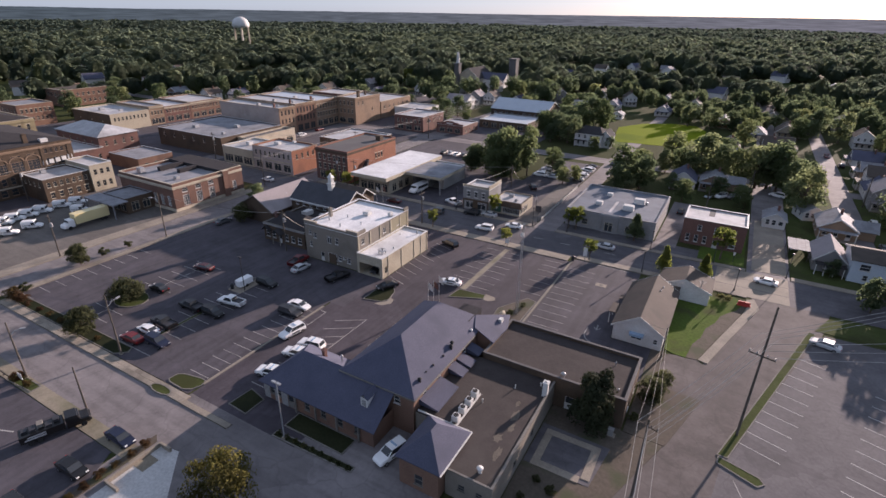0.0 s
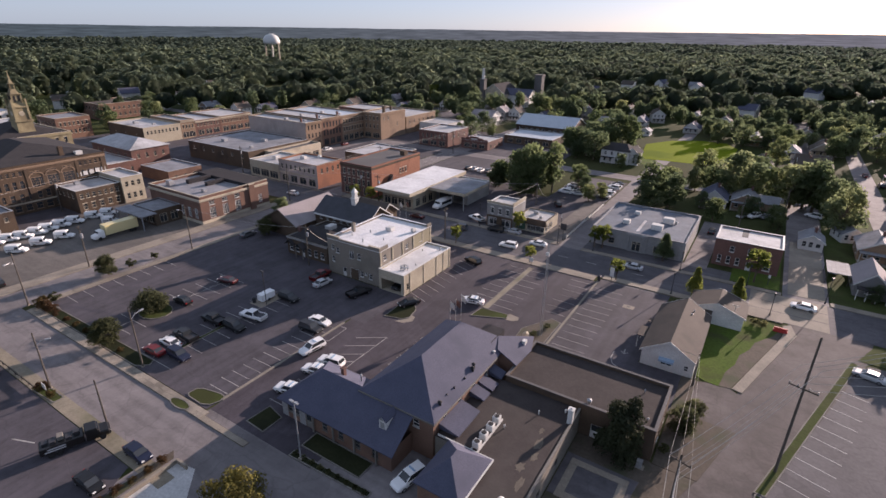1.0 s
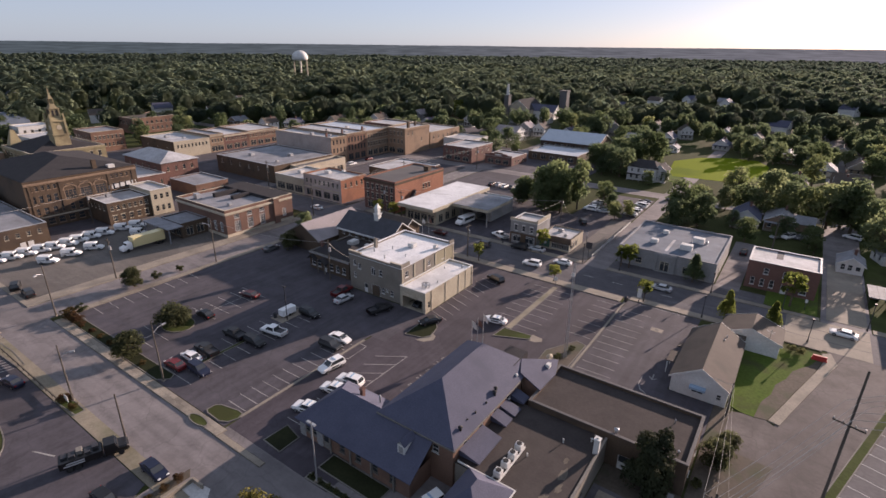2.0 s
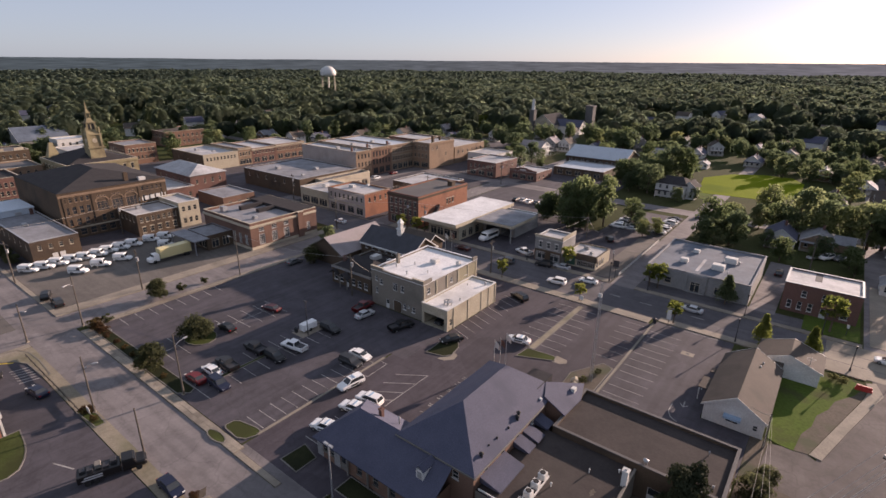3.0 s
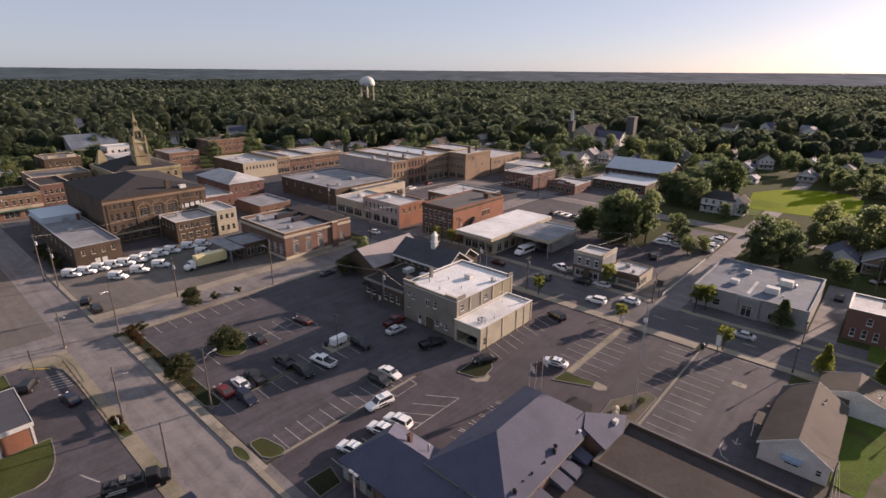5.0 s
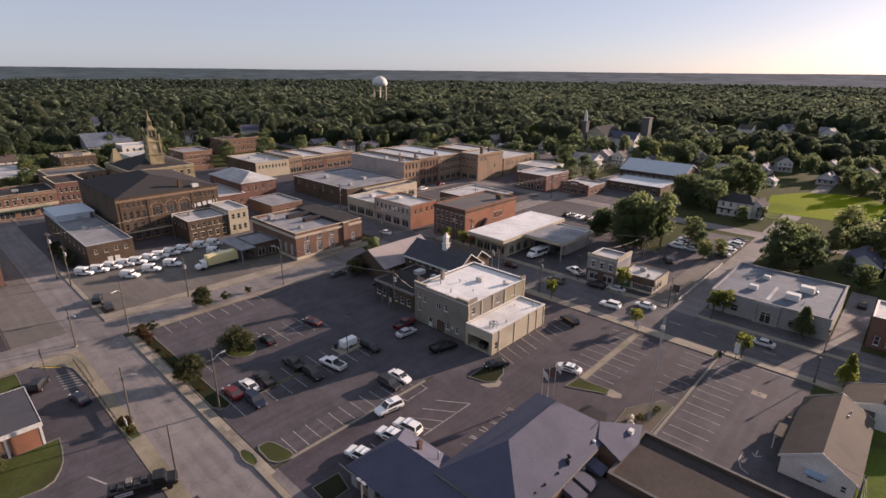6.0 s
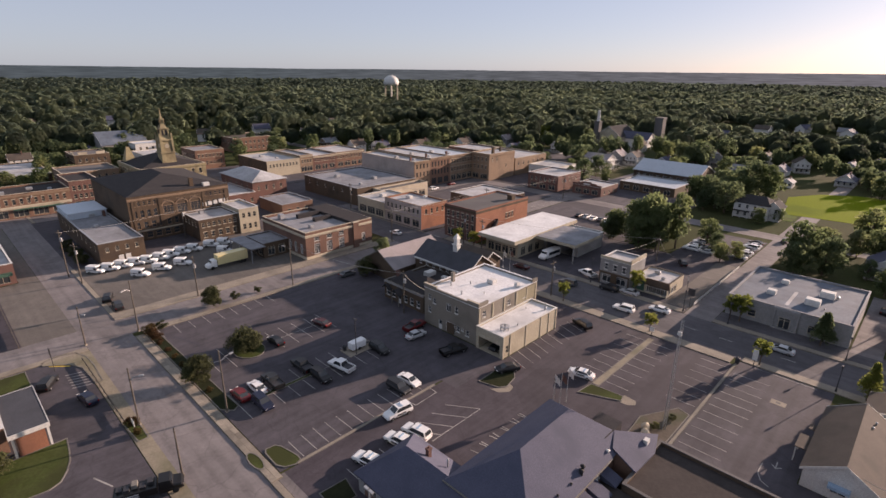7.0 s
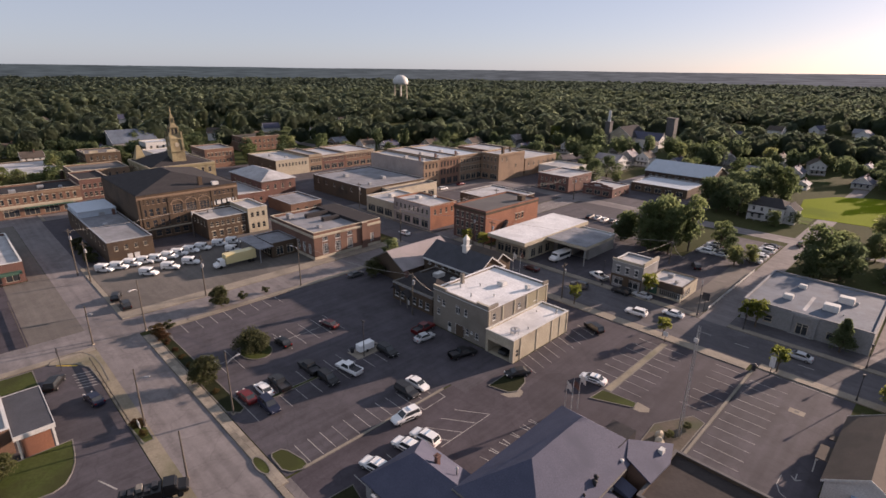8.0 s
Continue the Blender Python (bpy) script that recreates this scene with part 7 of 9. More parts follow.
def before_house(x, y):
    """True in the open strip that lies before an upper-street house on its town side."""
    for sx, sy in ((-152, 285), (-152, 306), (-143, 311), (-103, 344), (-108, 406), (-60, 308), (-160, 400), (-96, 395), (-64, 358), (-45, 332), (-200, 398), (-84, 322)):
        back = Vector((-4 - sx, 5 - sy)).normalized()
        away = Vector((x - sx, y - sy))
        if -2 < away.dot(back) < 44 and abs(away.x * back.y - away.y * back.x) < 8.5:
            return True
    return False


def is_clear(x, y, r):
    if before_house(x, y):
        return False
    if any(a - r < x < b + r and c - r < y < d + r for a, b, c, d in CLEAR):
        return False
    if any(a - 2.5 < x < b + 2.5 and 126 < y < 300 for a, b in LANES) or (203 < y < 214 and x > -120) or (278 < y < 288 and -30 < x < 120) or 108 < y < 130:
        return False
    if any(-4 < x - sx < 12 and 0 < sy - y < 26 for sx, sy, k, t in SPOTS[::2] if sy > 140):   # open front yards
        return False
    return all((x - sx - 4) ** 2 + (y - sy - 5) ** 2 > (7.5 + r) ** 2 for sx, sy, k, t in SPOTS)


rng = np.random.default_rng(11)
made, tries = [], 0
while len(made) < 400 and tries < 16000:
    tries += 1
    x, y = (rng.uniform(-430, 130), rng.uniform(-60, 440)) if tries % 2 else (rng.uniform(-130, 125), rng.uniform(165, 420))
    far = math.hypot(x + 4, y - 5)
    if far > 445 or math.degrees(math.atan2(y - 5, -(x + 4))) < -6 or not is_clear(x, y, 2.0):
        continue
    if (x > -130 and y < 130) or (y < 26 and x > -340):
        continue
    if any((x - a) ** 2 + (y - b) ** 2 < 48 for a, b in made):
        continue
    made.append((x, y))
made.sort(key=lambda p: math.hypot(p[0] + 4, p[1] - 5))
for x, y in made[:110]:
    put(BIG[int(rng.integers(0, 5))], x, y, float(rng.uniform(0.55, 1.0)))

# the woods out to the horizon, one mass of crowns
FAR_HOUSES = [(-570.0, 107.0), (-556.0, 126.0), (-590.0, 146.0), (-520.0, 96.0)]
hrng = np.random.default_rng(77)
while len(FAR_HOUSES) < 38:
    a, d = hrng.uniform(radians(84), radians(176)), hrng.uniform(405, 660)
    hx, hy = d * math.cos(a), d * math.sin(a)
    if all((hx - p) ** 2 + (hy - q) ** 2 > 26 ** 2 for p, q in FAR_HOUSES) and not (-260 < hx < -160 and 360 < hy < 460):
        FAR_HOUSES.append((hx, hy))


def plain_house(w, d, eave, ridge, wall, roof, label):
    h = gabled("house", label, 0, w, 0, d, eave, ridge, wall, roof, "y", {"S": row(1, eave - 2.4, 1.6, 1.6, 0.4, w - 0.4)}, group="outlying houses")
    return h


OUTLYING = [plain_house(9.0, 12.0, 5.6, 9.0, "white", "shingle_b", "white outlying house with a brown roof"), plain_house(11.0, 10.0, 3.4, 6.8, "cream", "roof_g", "cream outlying house with a grey roof"), plain_house(10.0, 13.0, 5.8, 9.4, "white", "shingle", "white outlying house with a slate roof")]
for i, (hx, hy) in enumerate(FAR_HOUSES):
    put(OUTLYING[i % 3], hx, hy, 1.0, 90 * (i % 2) - 7 * (i % 5))


def unit_ball(levels):
    bm = bmesh.new()
    bmesh.ops.create_icosphere(bm, subdivisions=levels, radius=1.0)
    bm.verts.ensure_lookup_table()
    v = np.array([p.co[:] for p in bm.verts])
    f = np.array([[p.index for p in q.verts] for q in bm.faces])
    bm.free()
    return v, f


def woods(seed, r0, r1, area, levels, height, spread, a0, a1, tufts=0, size=1.0, spots=None, ragged=0.0):
    """Uneven lobed crowns from r0 to r1 metres between two bearings, with loose leaf tufts on the nearer ones."""
    rng = np.random.default_rng(seed)
    step = math.sqrt(area)   # a jittered grid, so that crowns stand side by side with gaps between
    gx, gy = np.meshgrid(np.arange(-r1, r1, step), np.arange(-r1, r1, step))
    x = (gx + rng.uniform(-0.48, 0.48, gx.shape) * step).ravel()
    y = (gy + rng.uniform(-0.48, 0.48, gy.shape) * step).ravel()
    r, a = np.hypot(x, y), np.arctan2(y, x) % (2 * math.pi)
    inside = (r > r0) & (r < r1) & (a > a0) & (a < a1)
    x, y, r = x[inside], y[inside], r[inside]
    if spots:
        x, y = np.array(spots).T
        r = np.hypot(x, y)
    open_land = np.array([noise.noise(Vector((float(p) * 0.0021, float(q) * 0.0021, 3.1))) for p, q in zip(x, y)]) > 0.45
    thin = np.array([noise.noise(Vector((float(p) * 0.011, float(q) * 0.011, 8.4))) for p, q in zip(x, y)])
    keep = ~(open_land & (r > 1100)) & (thin > -0.34) if not spots else np.ones(len(x), bool)
    for hx, hy in FAR_HOUSES:   # yards round the outlying houses
        keep &= (x - hx + 0.02 * hx) ** 2 + (y - hy + 0.02 * hy) ** 2 > 19.0 ** 2
    keep &= ~((x > -222) & (x < -152) & (y > 356) & (y < 424))
    ahead, aside = (x + 700) * 0.762 - (y - 594) * 0.647, (x + 700) * 0.647 + (y - 594) * 0.762   # mown land round the water tower
    keep &= ~((ahead > -16) & (ahead < 105) & (np.abs(aside) < 18))
    x, y, thin = x[keep], y[keep], thin[keep]
    n = len(x)
    big = 0.85 + 0.5 * np.clip(thin, -0.3, 0.5)
    h = height * rng.uniform(0.72, 1.25, n) * big
    s = spread * rng.uniform(0.55, 1.1, n)
    ball, tri = unit_ball(levels)
    lobes = rng.normal(size=(n, 7, 3))
    lobes[:, :, 2] = np.abs(lobes[:, :, 2]) * 0.7
    lobes /= np.linalg.norm(lobes, axis=2, keepdims=True)
    shape = np.stack([s, s * rng.uniform(0.8, 1.2, n), h * 0.52], 1)
    middle = np.stack([x, y, h * 0.5], 1)

    def reach(d, k):
        """How far the lobed crown k stands out in the direction d."""
        near = np.einsum("ij,ilj->il", d, lobes[k])
        return 0.84 - 0.2 * ragged + (0.16 + 0.24 * ragged) * np.exp(5.0 * (near - 1)).max(axis=1)

    k0 = np.repeat(np.arange(n), len(ball))
    d0 = np.tile(ball, (n, 1))
    core = 0.96 - 0.16 * ragged
    verts = middle[k0] + d0 * (reach(d0, k0) * core)[:, None] * shape[k0]
    verts[:, 2] = np.maximum(verts[:, 2], 0.4)
    faces = (tri[None] + (np.arange(n) * len(ball))[:, None, None]).reshape(-1, 3)
    leaf = None
    if tufts:
        k = np.repeat(np.arange(n), tufts)
        d = rng.normal(size=(len(k), 3))
        d[:, 2] = np.where(d[:, 2] < -0.3, -d[:, 2], d[:, 2])
        d /= np.linalg.norm(d, axis=1, keepdims=True)
        c = middle[k] + d * (reach(d, k) * rng.uniform(0.93 - 0.12 * ragged, 1.07 + 0.06 * ragged, len(k)))[:, None] * shape[k]
        c[:, 2] = np.maximum(c[:, 2], 0.6)
        f = d + rng.normal(size=d.shape) * (0.16 + 0.3 * ragged)
        f /= np.linalg.norm(f, axis=1, keepdims=True)
        t = np.cross(f, rng.normal(size=f.shape))
        t /= np.linalg.norm(t, axis=1, keepdims=True)
        b = np.cross(f, t)
        q = size * rng.uniform(0.6, 1.3, (len(k), 1))
        leaf = np.stack([c - t * q, c - b * q * 0.8, c + t * q, c + b * q * 0.8], 1).reshape(-1, 3)
    return verts, faces, leaf


def wood_mesh(name, parts, leafage):
    verts, tris, leafs, base = [], [], [], 0
    for v, f, leaf in parts:
        verts.append(v)
        tris.append(f + base)
        base += len(v)
    quads = []
    for v, f, leaf in parts:
        if leaf is not None:
            verts.append(leaf)
            quads.append(np.arange(len(leaf)).reshape(-1, 4) + base)
            base += len(leaf)
    verts, tris = np.concatenate(verts), np.concatenate(tris)
    quads = np.concatenate(quads) if quads else np.zeros((0, 4), int)
    me = bpy.data.meshes.new(name)
    me.vertices.add(len(verts))
    me.vertices.foreach_set("co", verts.astype(np.float32).ravel())
    me.loops.add(tris.size + quads.size)
    me.loops.foreach_set("vertex_index", np.concatenate([tris.ravel(), quads.ravel()]).astype(np.int32))
    me.polygons.add(len(tris) + len(quads))
    starts = np.concatenate([np.arange(len(tris)) * 3, tris.size + np.arange(len(quads)) * 4])
    me.polygons.foreach_set("loop_start", starts.astype(np.int32))
    me.polygons.foreach_set("use_smooth", np.ones(len(tris) + len(quads), bool))
    me.materials.append(leafage)
    me.update(calc_edges=True)
    return me


A0, A1 = radians(60), radians(190)
belt = wood_mesh("tree_belt", [woods(36, 0, 10, 150, 1, 12.0, 6.0, A0, A1, 420, 0.6, made[110:], 1.0)], LEAF)
tagged(new("tree_belt", belt), "leafy trees among the outer houses", "trees", "", "stuff")
near_wood = wood_mesh("woodland", [woods(31, 400, 560, 215, 1, 16.5, 9.6, A0, A1, 330, 0.95), woods(35, 560, 760, 250, 1, 17.0, 10.6, A0, A1, 180, 1.3), woods(32, 760, 1300, 360, 1, 17.0, 13.0, A0, A1, 60, 2.1)], LEAF_W)
tagged(new("woodland", near_wood), "dense green deciduous woodland around the town", "woodland", "", "stuff")
far_wood = wood_mesh("woodland_far", [woods(33, 1300, 2500, 620, 1, 17.0, 16.0, A0, A1, 18, 3.0)], LEAF_W)
tagged(new("woodland_far", far_wood), "distant woodland reaching to the horizon", "woodland", "", "stuff")


# backdrop beyond the last crowns: a glowing band, distance haze painted into its colour
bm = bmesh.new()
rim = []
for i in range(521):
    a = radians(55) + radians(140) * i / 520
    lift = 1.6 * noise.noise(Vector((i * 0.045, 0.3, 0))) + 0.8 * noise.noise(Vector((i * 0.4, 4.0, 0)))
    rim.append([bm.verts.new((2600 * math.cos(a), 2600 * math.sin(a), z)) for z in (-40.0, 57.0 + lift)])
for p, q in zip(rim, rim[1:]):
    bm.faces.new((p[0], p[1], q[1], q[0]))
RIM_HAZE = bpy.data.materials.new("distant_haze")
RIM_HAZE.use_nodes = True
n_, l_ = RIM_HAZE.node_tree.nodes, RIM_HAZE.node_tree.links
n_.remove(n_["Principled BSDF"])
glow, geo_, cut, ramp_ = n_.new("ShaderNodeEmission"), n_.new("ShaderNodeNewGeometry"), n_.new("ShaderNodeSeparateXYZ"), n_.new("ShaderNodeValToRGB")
span = n_.new("ShaderNodeMapRange")   # the painted haze is paler towards the sun
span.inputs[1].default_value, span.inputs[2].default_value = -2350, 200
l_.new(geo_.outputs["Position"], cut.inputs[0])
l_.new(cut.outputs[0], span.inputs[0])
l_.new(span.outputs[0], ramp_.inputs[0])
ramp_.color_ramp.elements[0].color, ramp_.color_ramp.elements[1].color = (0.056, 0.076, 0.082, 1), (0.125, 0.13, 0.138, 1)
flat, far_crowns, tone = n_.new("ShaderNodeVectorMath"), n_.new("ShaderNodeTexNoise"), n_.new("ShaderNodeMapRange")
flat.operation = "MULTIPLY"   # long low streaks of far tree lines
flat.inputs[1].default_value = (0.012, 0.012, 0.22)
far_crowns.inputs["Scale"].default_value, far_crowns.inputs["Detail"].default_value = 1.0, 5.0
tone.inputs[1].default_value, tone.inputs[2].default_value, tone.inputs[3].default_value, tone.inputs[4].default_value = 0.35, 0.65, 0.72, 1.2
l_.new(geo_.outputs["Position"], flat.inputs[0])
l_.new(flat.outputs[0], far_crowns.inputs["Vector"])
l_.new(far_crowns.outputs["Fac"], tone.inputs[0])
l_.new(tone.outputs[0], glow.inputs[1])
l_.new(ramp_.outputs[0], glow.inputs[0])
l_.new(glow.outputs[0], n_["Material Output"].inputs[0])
piece("backdrop", bm, RIM_HAZE, "glowing backdrop band of far woods with haze in its colour", "backdrop")


# ---- vehicles ----
def car_paint(name, c, rough=0.25):
    m = bpy.data.materials.new(name)
    m.use_nodes = True
    n, l = m.node_tree.nodes, m.node_tree.links
    b = n["Principled BSDF"]
    b.inputs["Base Color"].default_value = (*c, 1)
    b.inputs["Roughness"].default_value, b.inputs["Coat Weight"].default_value, b.inputs["Coat Roughness"].default_value = 0.4, 0.25, 0.1
    geo, t, r = n.new("ShaderNodeNewGeometry"), n.new("ShaderNodeTexNoise"), n.new("ShaderNodeMapRange")
    t.inputs["Scale"].default_value = 1.6
    l.new(geo.outputs["Position"], t.inputs["Vector"])
    r.inputs[3].default_value, r.inputs[4].default_value = 0.25, 0.55
    l.new(t.outputs["Fac"], r.inputs[0])
    l.new(r.outputs[0], b.inputs["Roughness"])
    b.inputs["Specular IOR Level"].default_value = 0.3
    return m


PAINT = {k: car_paint("car_" + k, c) for k, c in {"white": (0.74, 0.74, 0.73), "black": (0.008, 0.008, 0.009), "blue": (0.010, 0.014, 0.035), "red": (0.13, 0.013, 0.014), "silver": (0.42, 0.43, 0.44), "grey": (0.085, 0.088, 0.092), "maroon": (0.055, 0.012, 0.014), "yellow": (0.62, 0.53, 0.28), "charcoal": (0.018, 0.019, 0.021)}.items()}
RUBBER = material("rubber", (0.02, 0.02, 0.02), (0.03, 0.03, 0.03), 0.9)
RIM = material("rim", (0.35, 0.35, 0.36), (0.28, 0.28, 0.29), 0.35, metal=0.8)
LAMP = material("lamp_lens", (0.7, 0.7, 0.68), (0.6, 0.6, 0.58), 0.2)
TAIL = material("tail_lens", (0.3, 0.02, 0.02), (0.22, 0.015, 0.015), 0.25)


def loft(bm, sections):
    rings = [[bm.verts.new(p) for p in s] for s in sections]
    n = len(rings[0])
    for a, b in zip(rings, rings[1:]):
        for i in range(n):
            j = (i + 1) % n
            bm.faces.new((a[i], b[i], b[j], a[j]))
    bm.faces.new(rings[0])
    bm.faces.new(rings[-1][::-1])


def hull(y, w, zb, zt):
    """A car body's cross-section at y, rounded at sill and shoulder."""
    return [(w * 0.86, y, zb), (w, y, zb + (zt - zb) * 0.35), (w * 0.99, y, zt - (zt - zb) * 0.22), (w * 0.90, y, zt), (-w * 0.90, y, zt), (-w * 0.99, y, zt - (zt - zb) * 0.22), (-w, y, zb + (zt - zb) * 0.35), (-w * 0.86, y, zb)]


bm = bmesh.new()
bmesh.ops.create_cone(bm, cap_ends=True, segments=14, radius1=0.34, radius2=0.34, depth=0.24, matrix=Matrix.Rotation(radians(90), 4, "Y"))
bmesh.ops.bevel(bm, geom=[e for e in bm.edges if all(abs(abs(v.co.x) - 0.12) < 1e-4 for v in e.verts)], offset=0.04, segments=1, affect="EDGES")
TYRE = mesh_of(bm, "tyre", RUBBER)
bm = bmesh.new()
bmesh.ops.create_cone(bm, cap_ends=True, segments=12, radius1=0.2, radius2=0.17, depth=0.27, matrix=Matrix.Rotation(radians(90), 4, "Y"))
RIM_MESH = mesh_of(bm, "rim", RIM)
SHAPES = {   # length, half width, body stations (y, width share, sill, deck), greenhouse (y, width share, z)
    "sedan": (4.75, 0.91, [(-2.37, 0.80, 0.38, 0.78), (-2.25, 0.93, 0.25, 0.98), (-1.5, 1.0, 0.22, 1.02), (0.9, 1.0, 0.22, 0.98), (2.0, 0.96, 0.24, 0.84), (2.37, 0.78, 0.36, 0.62)], [(-1.75, -1.05, 0.45, 1.25), 1.0, 1.45]),
    "suv": (4.9, 0.97, [(-2.45, 0.86, 0.42, 0.95), (-2.35, 0.96, 0.3, 1.12), (-1.5, 1.0, 0.28, 1.14), (0.9, 1.0, 0.28, 1.12), (2.1, 0.97, 0.3, 1.0), (2.45, 0.82, 0.42, 0.72)], [(-2.32, -2.05, 0.35, 1.1), 1.12, 1.76]),
    "pickup": (5.8, 1.0, [(-2.9, 0.96, 0.5, 1.08), (-2.85, 0.98, 0.42, 1.12), (0.0, 1.0, 0.38, 1.14), (1.2, 1.0, 0.38, 1.14), (2.6, 0.97, 0.4, 1.05), (2.9, 0.86, 0.5, 0.78)], [(-0.95, -0.75, 0.75, 1.35), 1.14, 1.85]),
    "van": (4.5, 0.95, [(-2.25, 0.97, 0.35, 2.02), (-2.2, 1.0, 0.3, 2.08), (0.7, 1.0, 0.3, 2.08), (1.05, 0.98, 0.3, 1.15), (1.9, 0.94, 0.32, 1.02), (2.25, 0.84, 0.42, 0.75)], None),
}


def make_car(kind, paint, label, stripe=""):
    length, w, stations, cabin = SHAPES[kind]
    ob = thing("mail_van" if kind == "van" else kind if kind != "sedan" else "car", 0, 0, 0, label, "van" if kind == "van" else "car")
    bm = bmesh.new()
    loft(bm, [hull(y, w * s, a, b) for y, s, a, b in stations])
    bmesh.ops.recalc_face_normals(bm, faces=bm.faces)
    part("body", bm, PAINT[paint], ob)
    if cabin:
        (y0, y1, y2, y3), zb, zt = cabin
        bm = bmesh.new()
        base = [bm.verts.new(p) for p in ((-w * 0.9, y0, zb), (w * 0.9, y0, zb), (w * 0.9, y3, zb), (-w * 0.9, y3, zb))]
        top = [bm.verts.new(p) for p in ((-w * 0.74, y1, zt - 0.05), (w * 0.74, y1, zt - 0.05), (w * 0.74, y2, zt - 0.05), (-w * 0.74, y2, zt - 0.05))]
        for i in range(4):
            j = (i + 1) % 4
            bm.faces.new((base[i], base[j], top[j], top[i]))
        part("glasshouse", bm, M["glass"], ob, "dark tinted car glass")
        bm = bmesh.new()   # roof panel, with the pillars growing out of its corners
        v = box(bm, -w * 0.75, w * 0.75, y1 - 0.02, y2 + 0.02, zt - 0.07, zt)
        for corner, sx, yb, ya in ((0, -1, y0, 1), (1, 1, y0, 1), (2, -1, y3, -1), (3, 1, y3, -1)):
            top = v[corner]
            ring = [top, bm.verts.new(top.co + Vector((0, 0.13 * ya, 0))), bm.verts.new(top.co + Vector((-0.1 * sx, 0, 0)))]
            foot = [bm.verts.new((sx * w * 0.915, yb - 0.02 * ya, zb)), bm.verts.new((sx * w * 0.915, yb + 0.14 * ya, zb)), bm.verts.new((sx * (w * 0.915 - 0.12), yb - 0.02 * ya, zb))]
            for a in range(3):
                b = (a + 1) % 3
                bm.faces.new((ring[a], ring[b], foot[b], foot[a]))
        bmesh.ops.recalc_face_normals(bm, faces=bm.faces)
        part("roof", bm, PAINT[paint], ob)
    else:
        part("windscreen", boxes((-0.8, 0.8, 0.88, 1.0, 1.25, 1.95)), M["glass"], ob, "upright dark windscreen")
        for s in (-1, 1):
            part("side_window", boxes((s * 0.955 - 0.01, s * 0.955 + 0.01, 0.0, 0.75, 1.2, 1.8)), M["glass"], ob)
        part("stripe", boxes((-0.965, -0.952, -2.0, 0.9, 1.0, 1.14), (0.952, 0.965, -2.0, 0.9, 1.0, 1.14)), PAINT["blue"], ob, "thin dark side stripe")
        part("roof_panel", boxes((-0.8, 0.8, -2.1, 0.6, 2.08, 2.12)), PAINT[paint], ob)
    if kind == "pickup":
        part("bed", boxes((-0.85, 0.85, -2.75, -0.98, 1.1, 1.16)), M["metal_d"], ob, "dark open load bed")
        part("tailgate", boxes((-0.95, 0.95, -2.9, -2.8, 0.6, 1.3), (-0.97, -0.88, -2.8, -0.95, 1.1, 1.32), (0.88, 0.97, -2.8, -0.95, 1.1, 1.32)), PAINT[paint], ob)
    if stripe:
        part("roof_light_bar", boxes((-0.55, 0.55, -0.65, -0.4, cabin[2], cabin[2] + 0.12)), M["blue"], ob, "blue and clear roof light bar")
        part("door_panel", boxes((-w - 0.006, -w + 0.03, -0.9, 0.7, 0.62, 0.9), (w - 0.03, w + 0.006, -0.9, 0.7, 0.62, 0.9)), M["metal_d"], ob, "dark door marking")
    for s in (-1, 1):
        part("headlight", boxes((s * w * 0.62 - 0.18, s * w * 0.62 + 0.18, length / 2 - 0.16, length / 2 - 0.02, 0.62, 0.76)), LAMP, ob)
        part("tail_light", boxes((s * w * 0.72 - 0.14, s * w * 0.72 + 0.14, -length / 2 + 0.0, -length / 2 + 0.1, 0.72, 0.92)), TAIL, ob)
        for y in (length * 0.31, -length * 0.30):
            t = part("wheel", TYRE, None, ob)
            t.matrix_basis = pose(s * (w - 0.1), y, 0.34)
            part("rim", RIM_MESH, None, t)
    return ob


CARS = {}


def car(kind, paint, label, x, y, turn, stripe=""):
    """A parked vehicle: nose towards the bearing turn (0: +y)."""
    key = (kind, paint, stripe)
    if key not in CARS:
        CARS[key] = make_car(kind, paint, label, stripe)
        ob = CARS[key]
        ob.matrix_basis = pose(x, y, 0.02, 0, 0, turn)
    else:
        ob = copy_thing(CARS[key], pose(x, y, 0.02, 0, 0, turn))
    return tagged(ob, label)


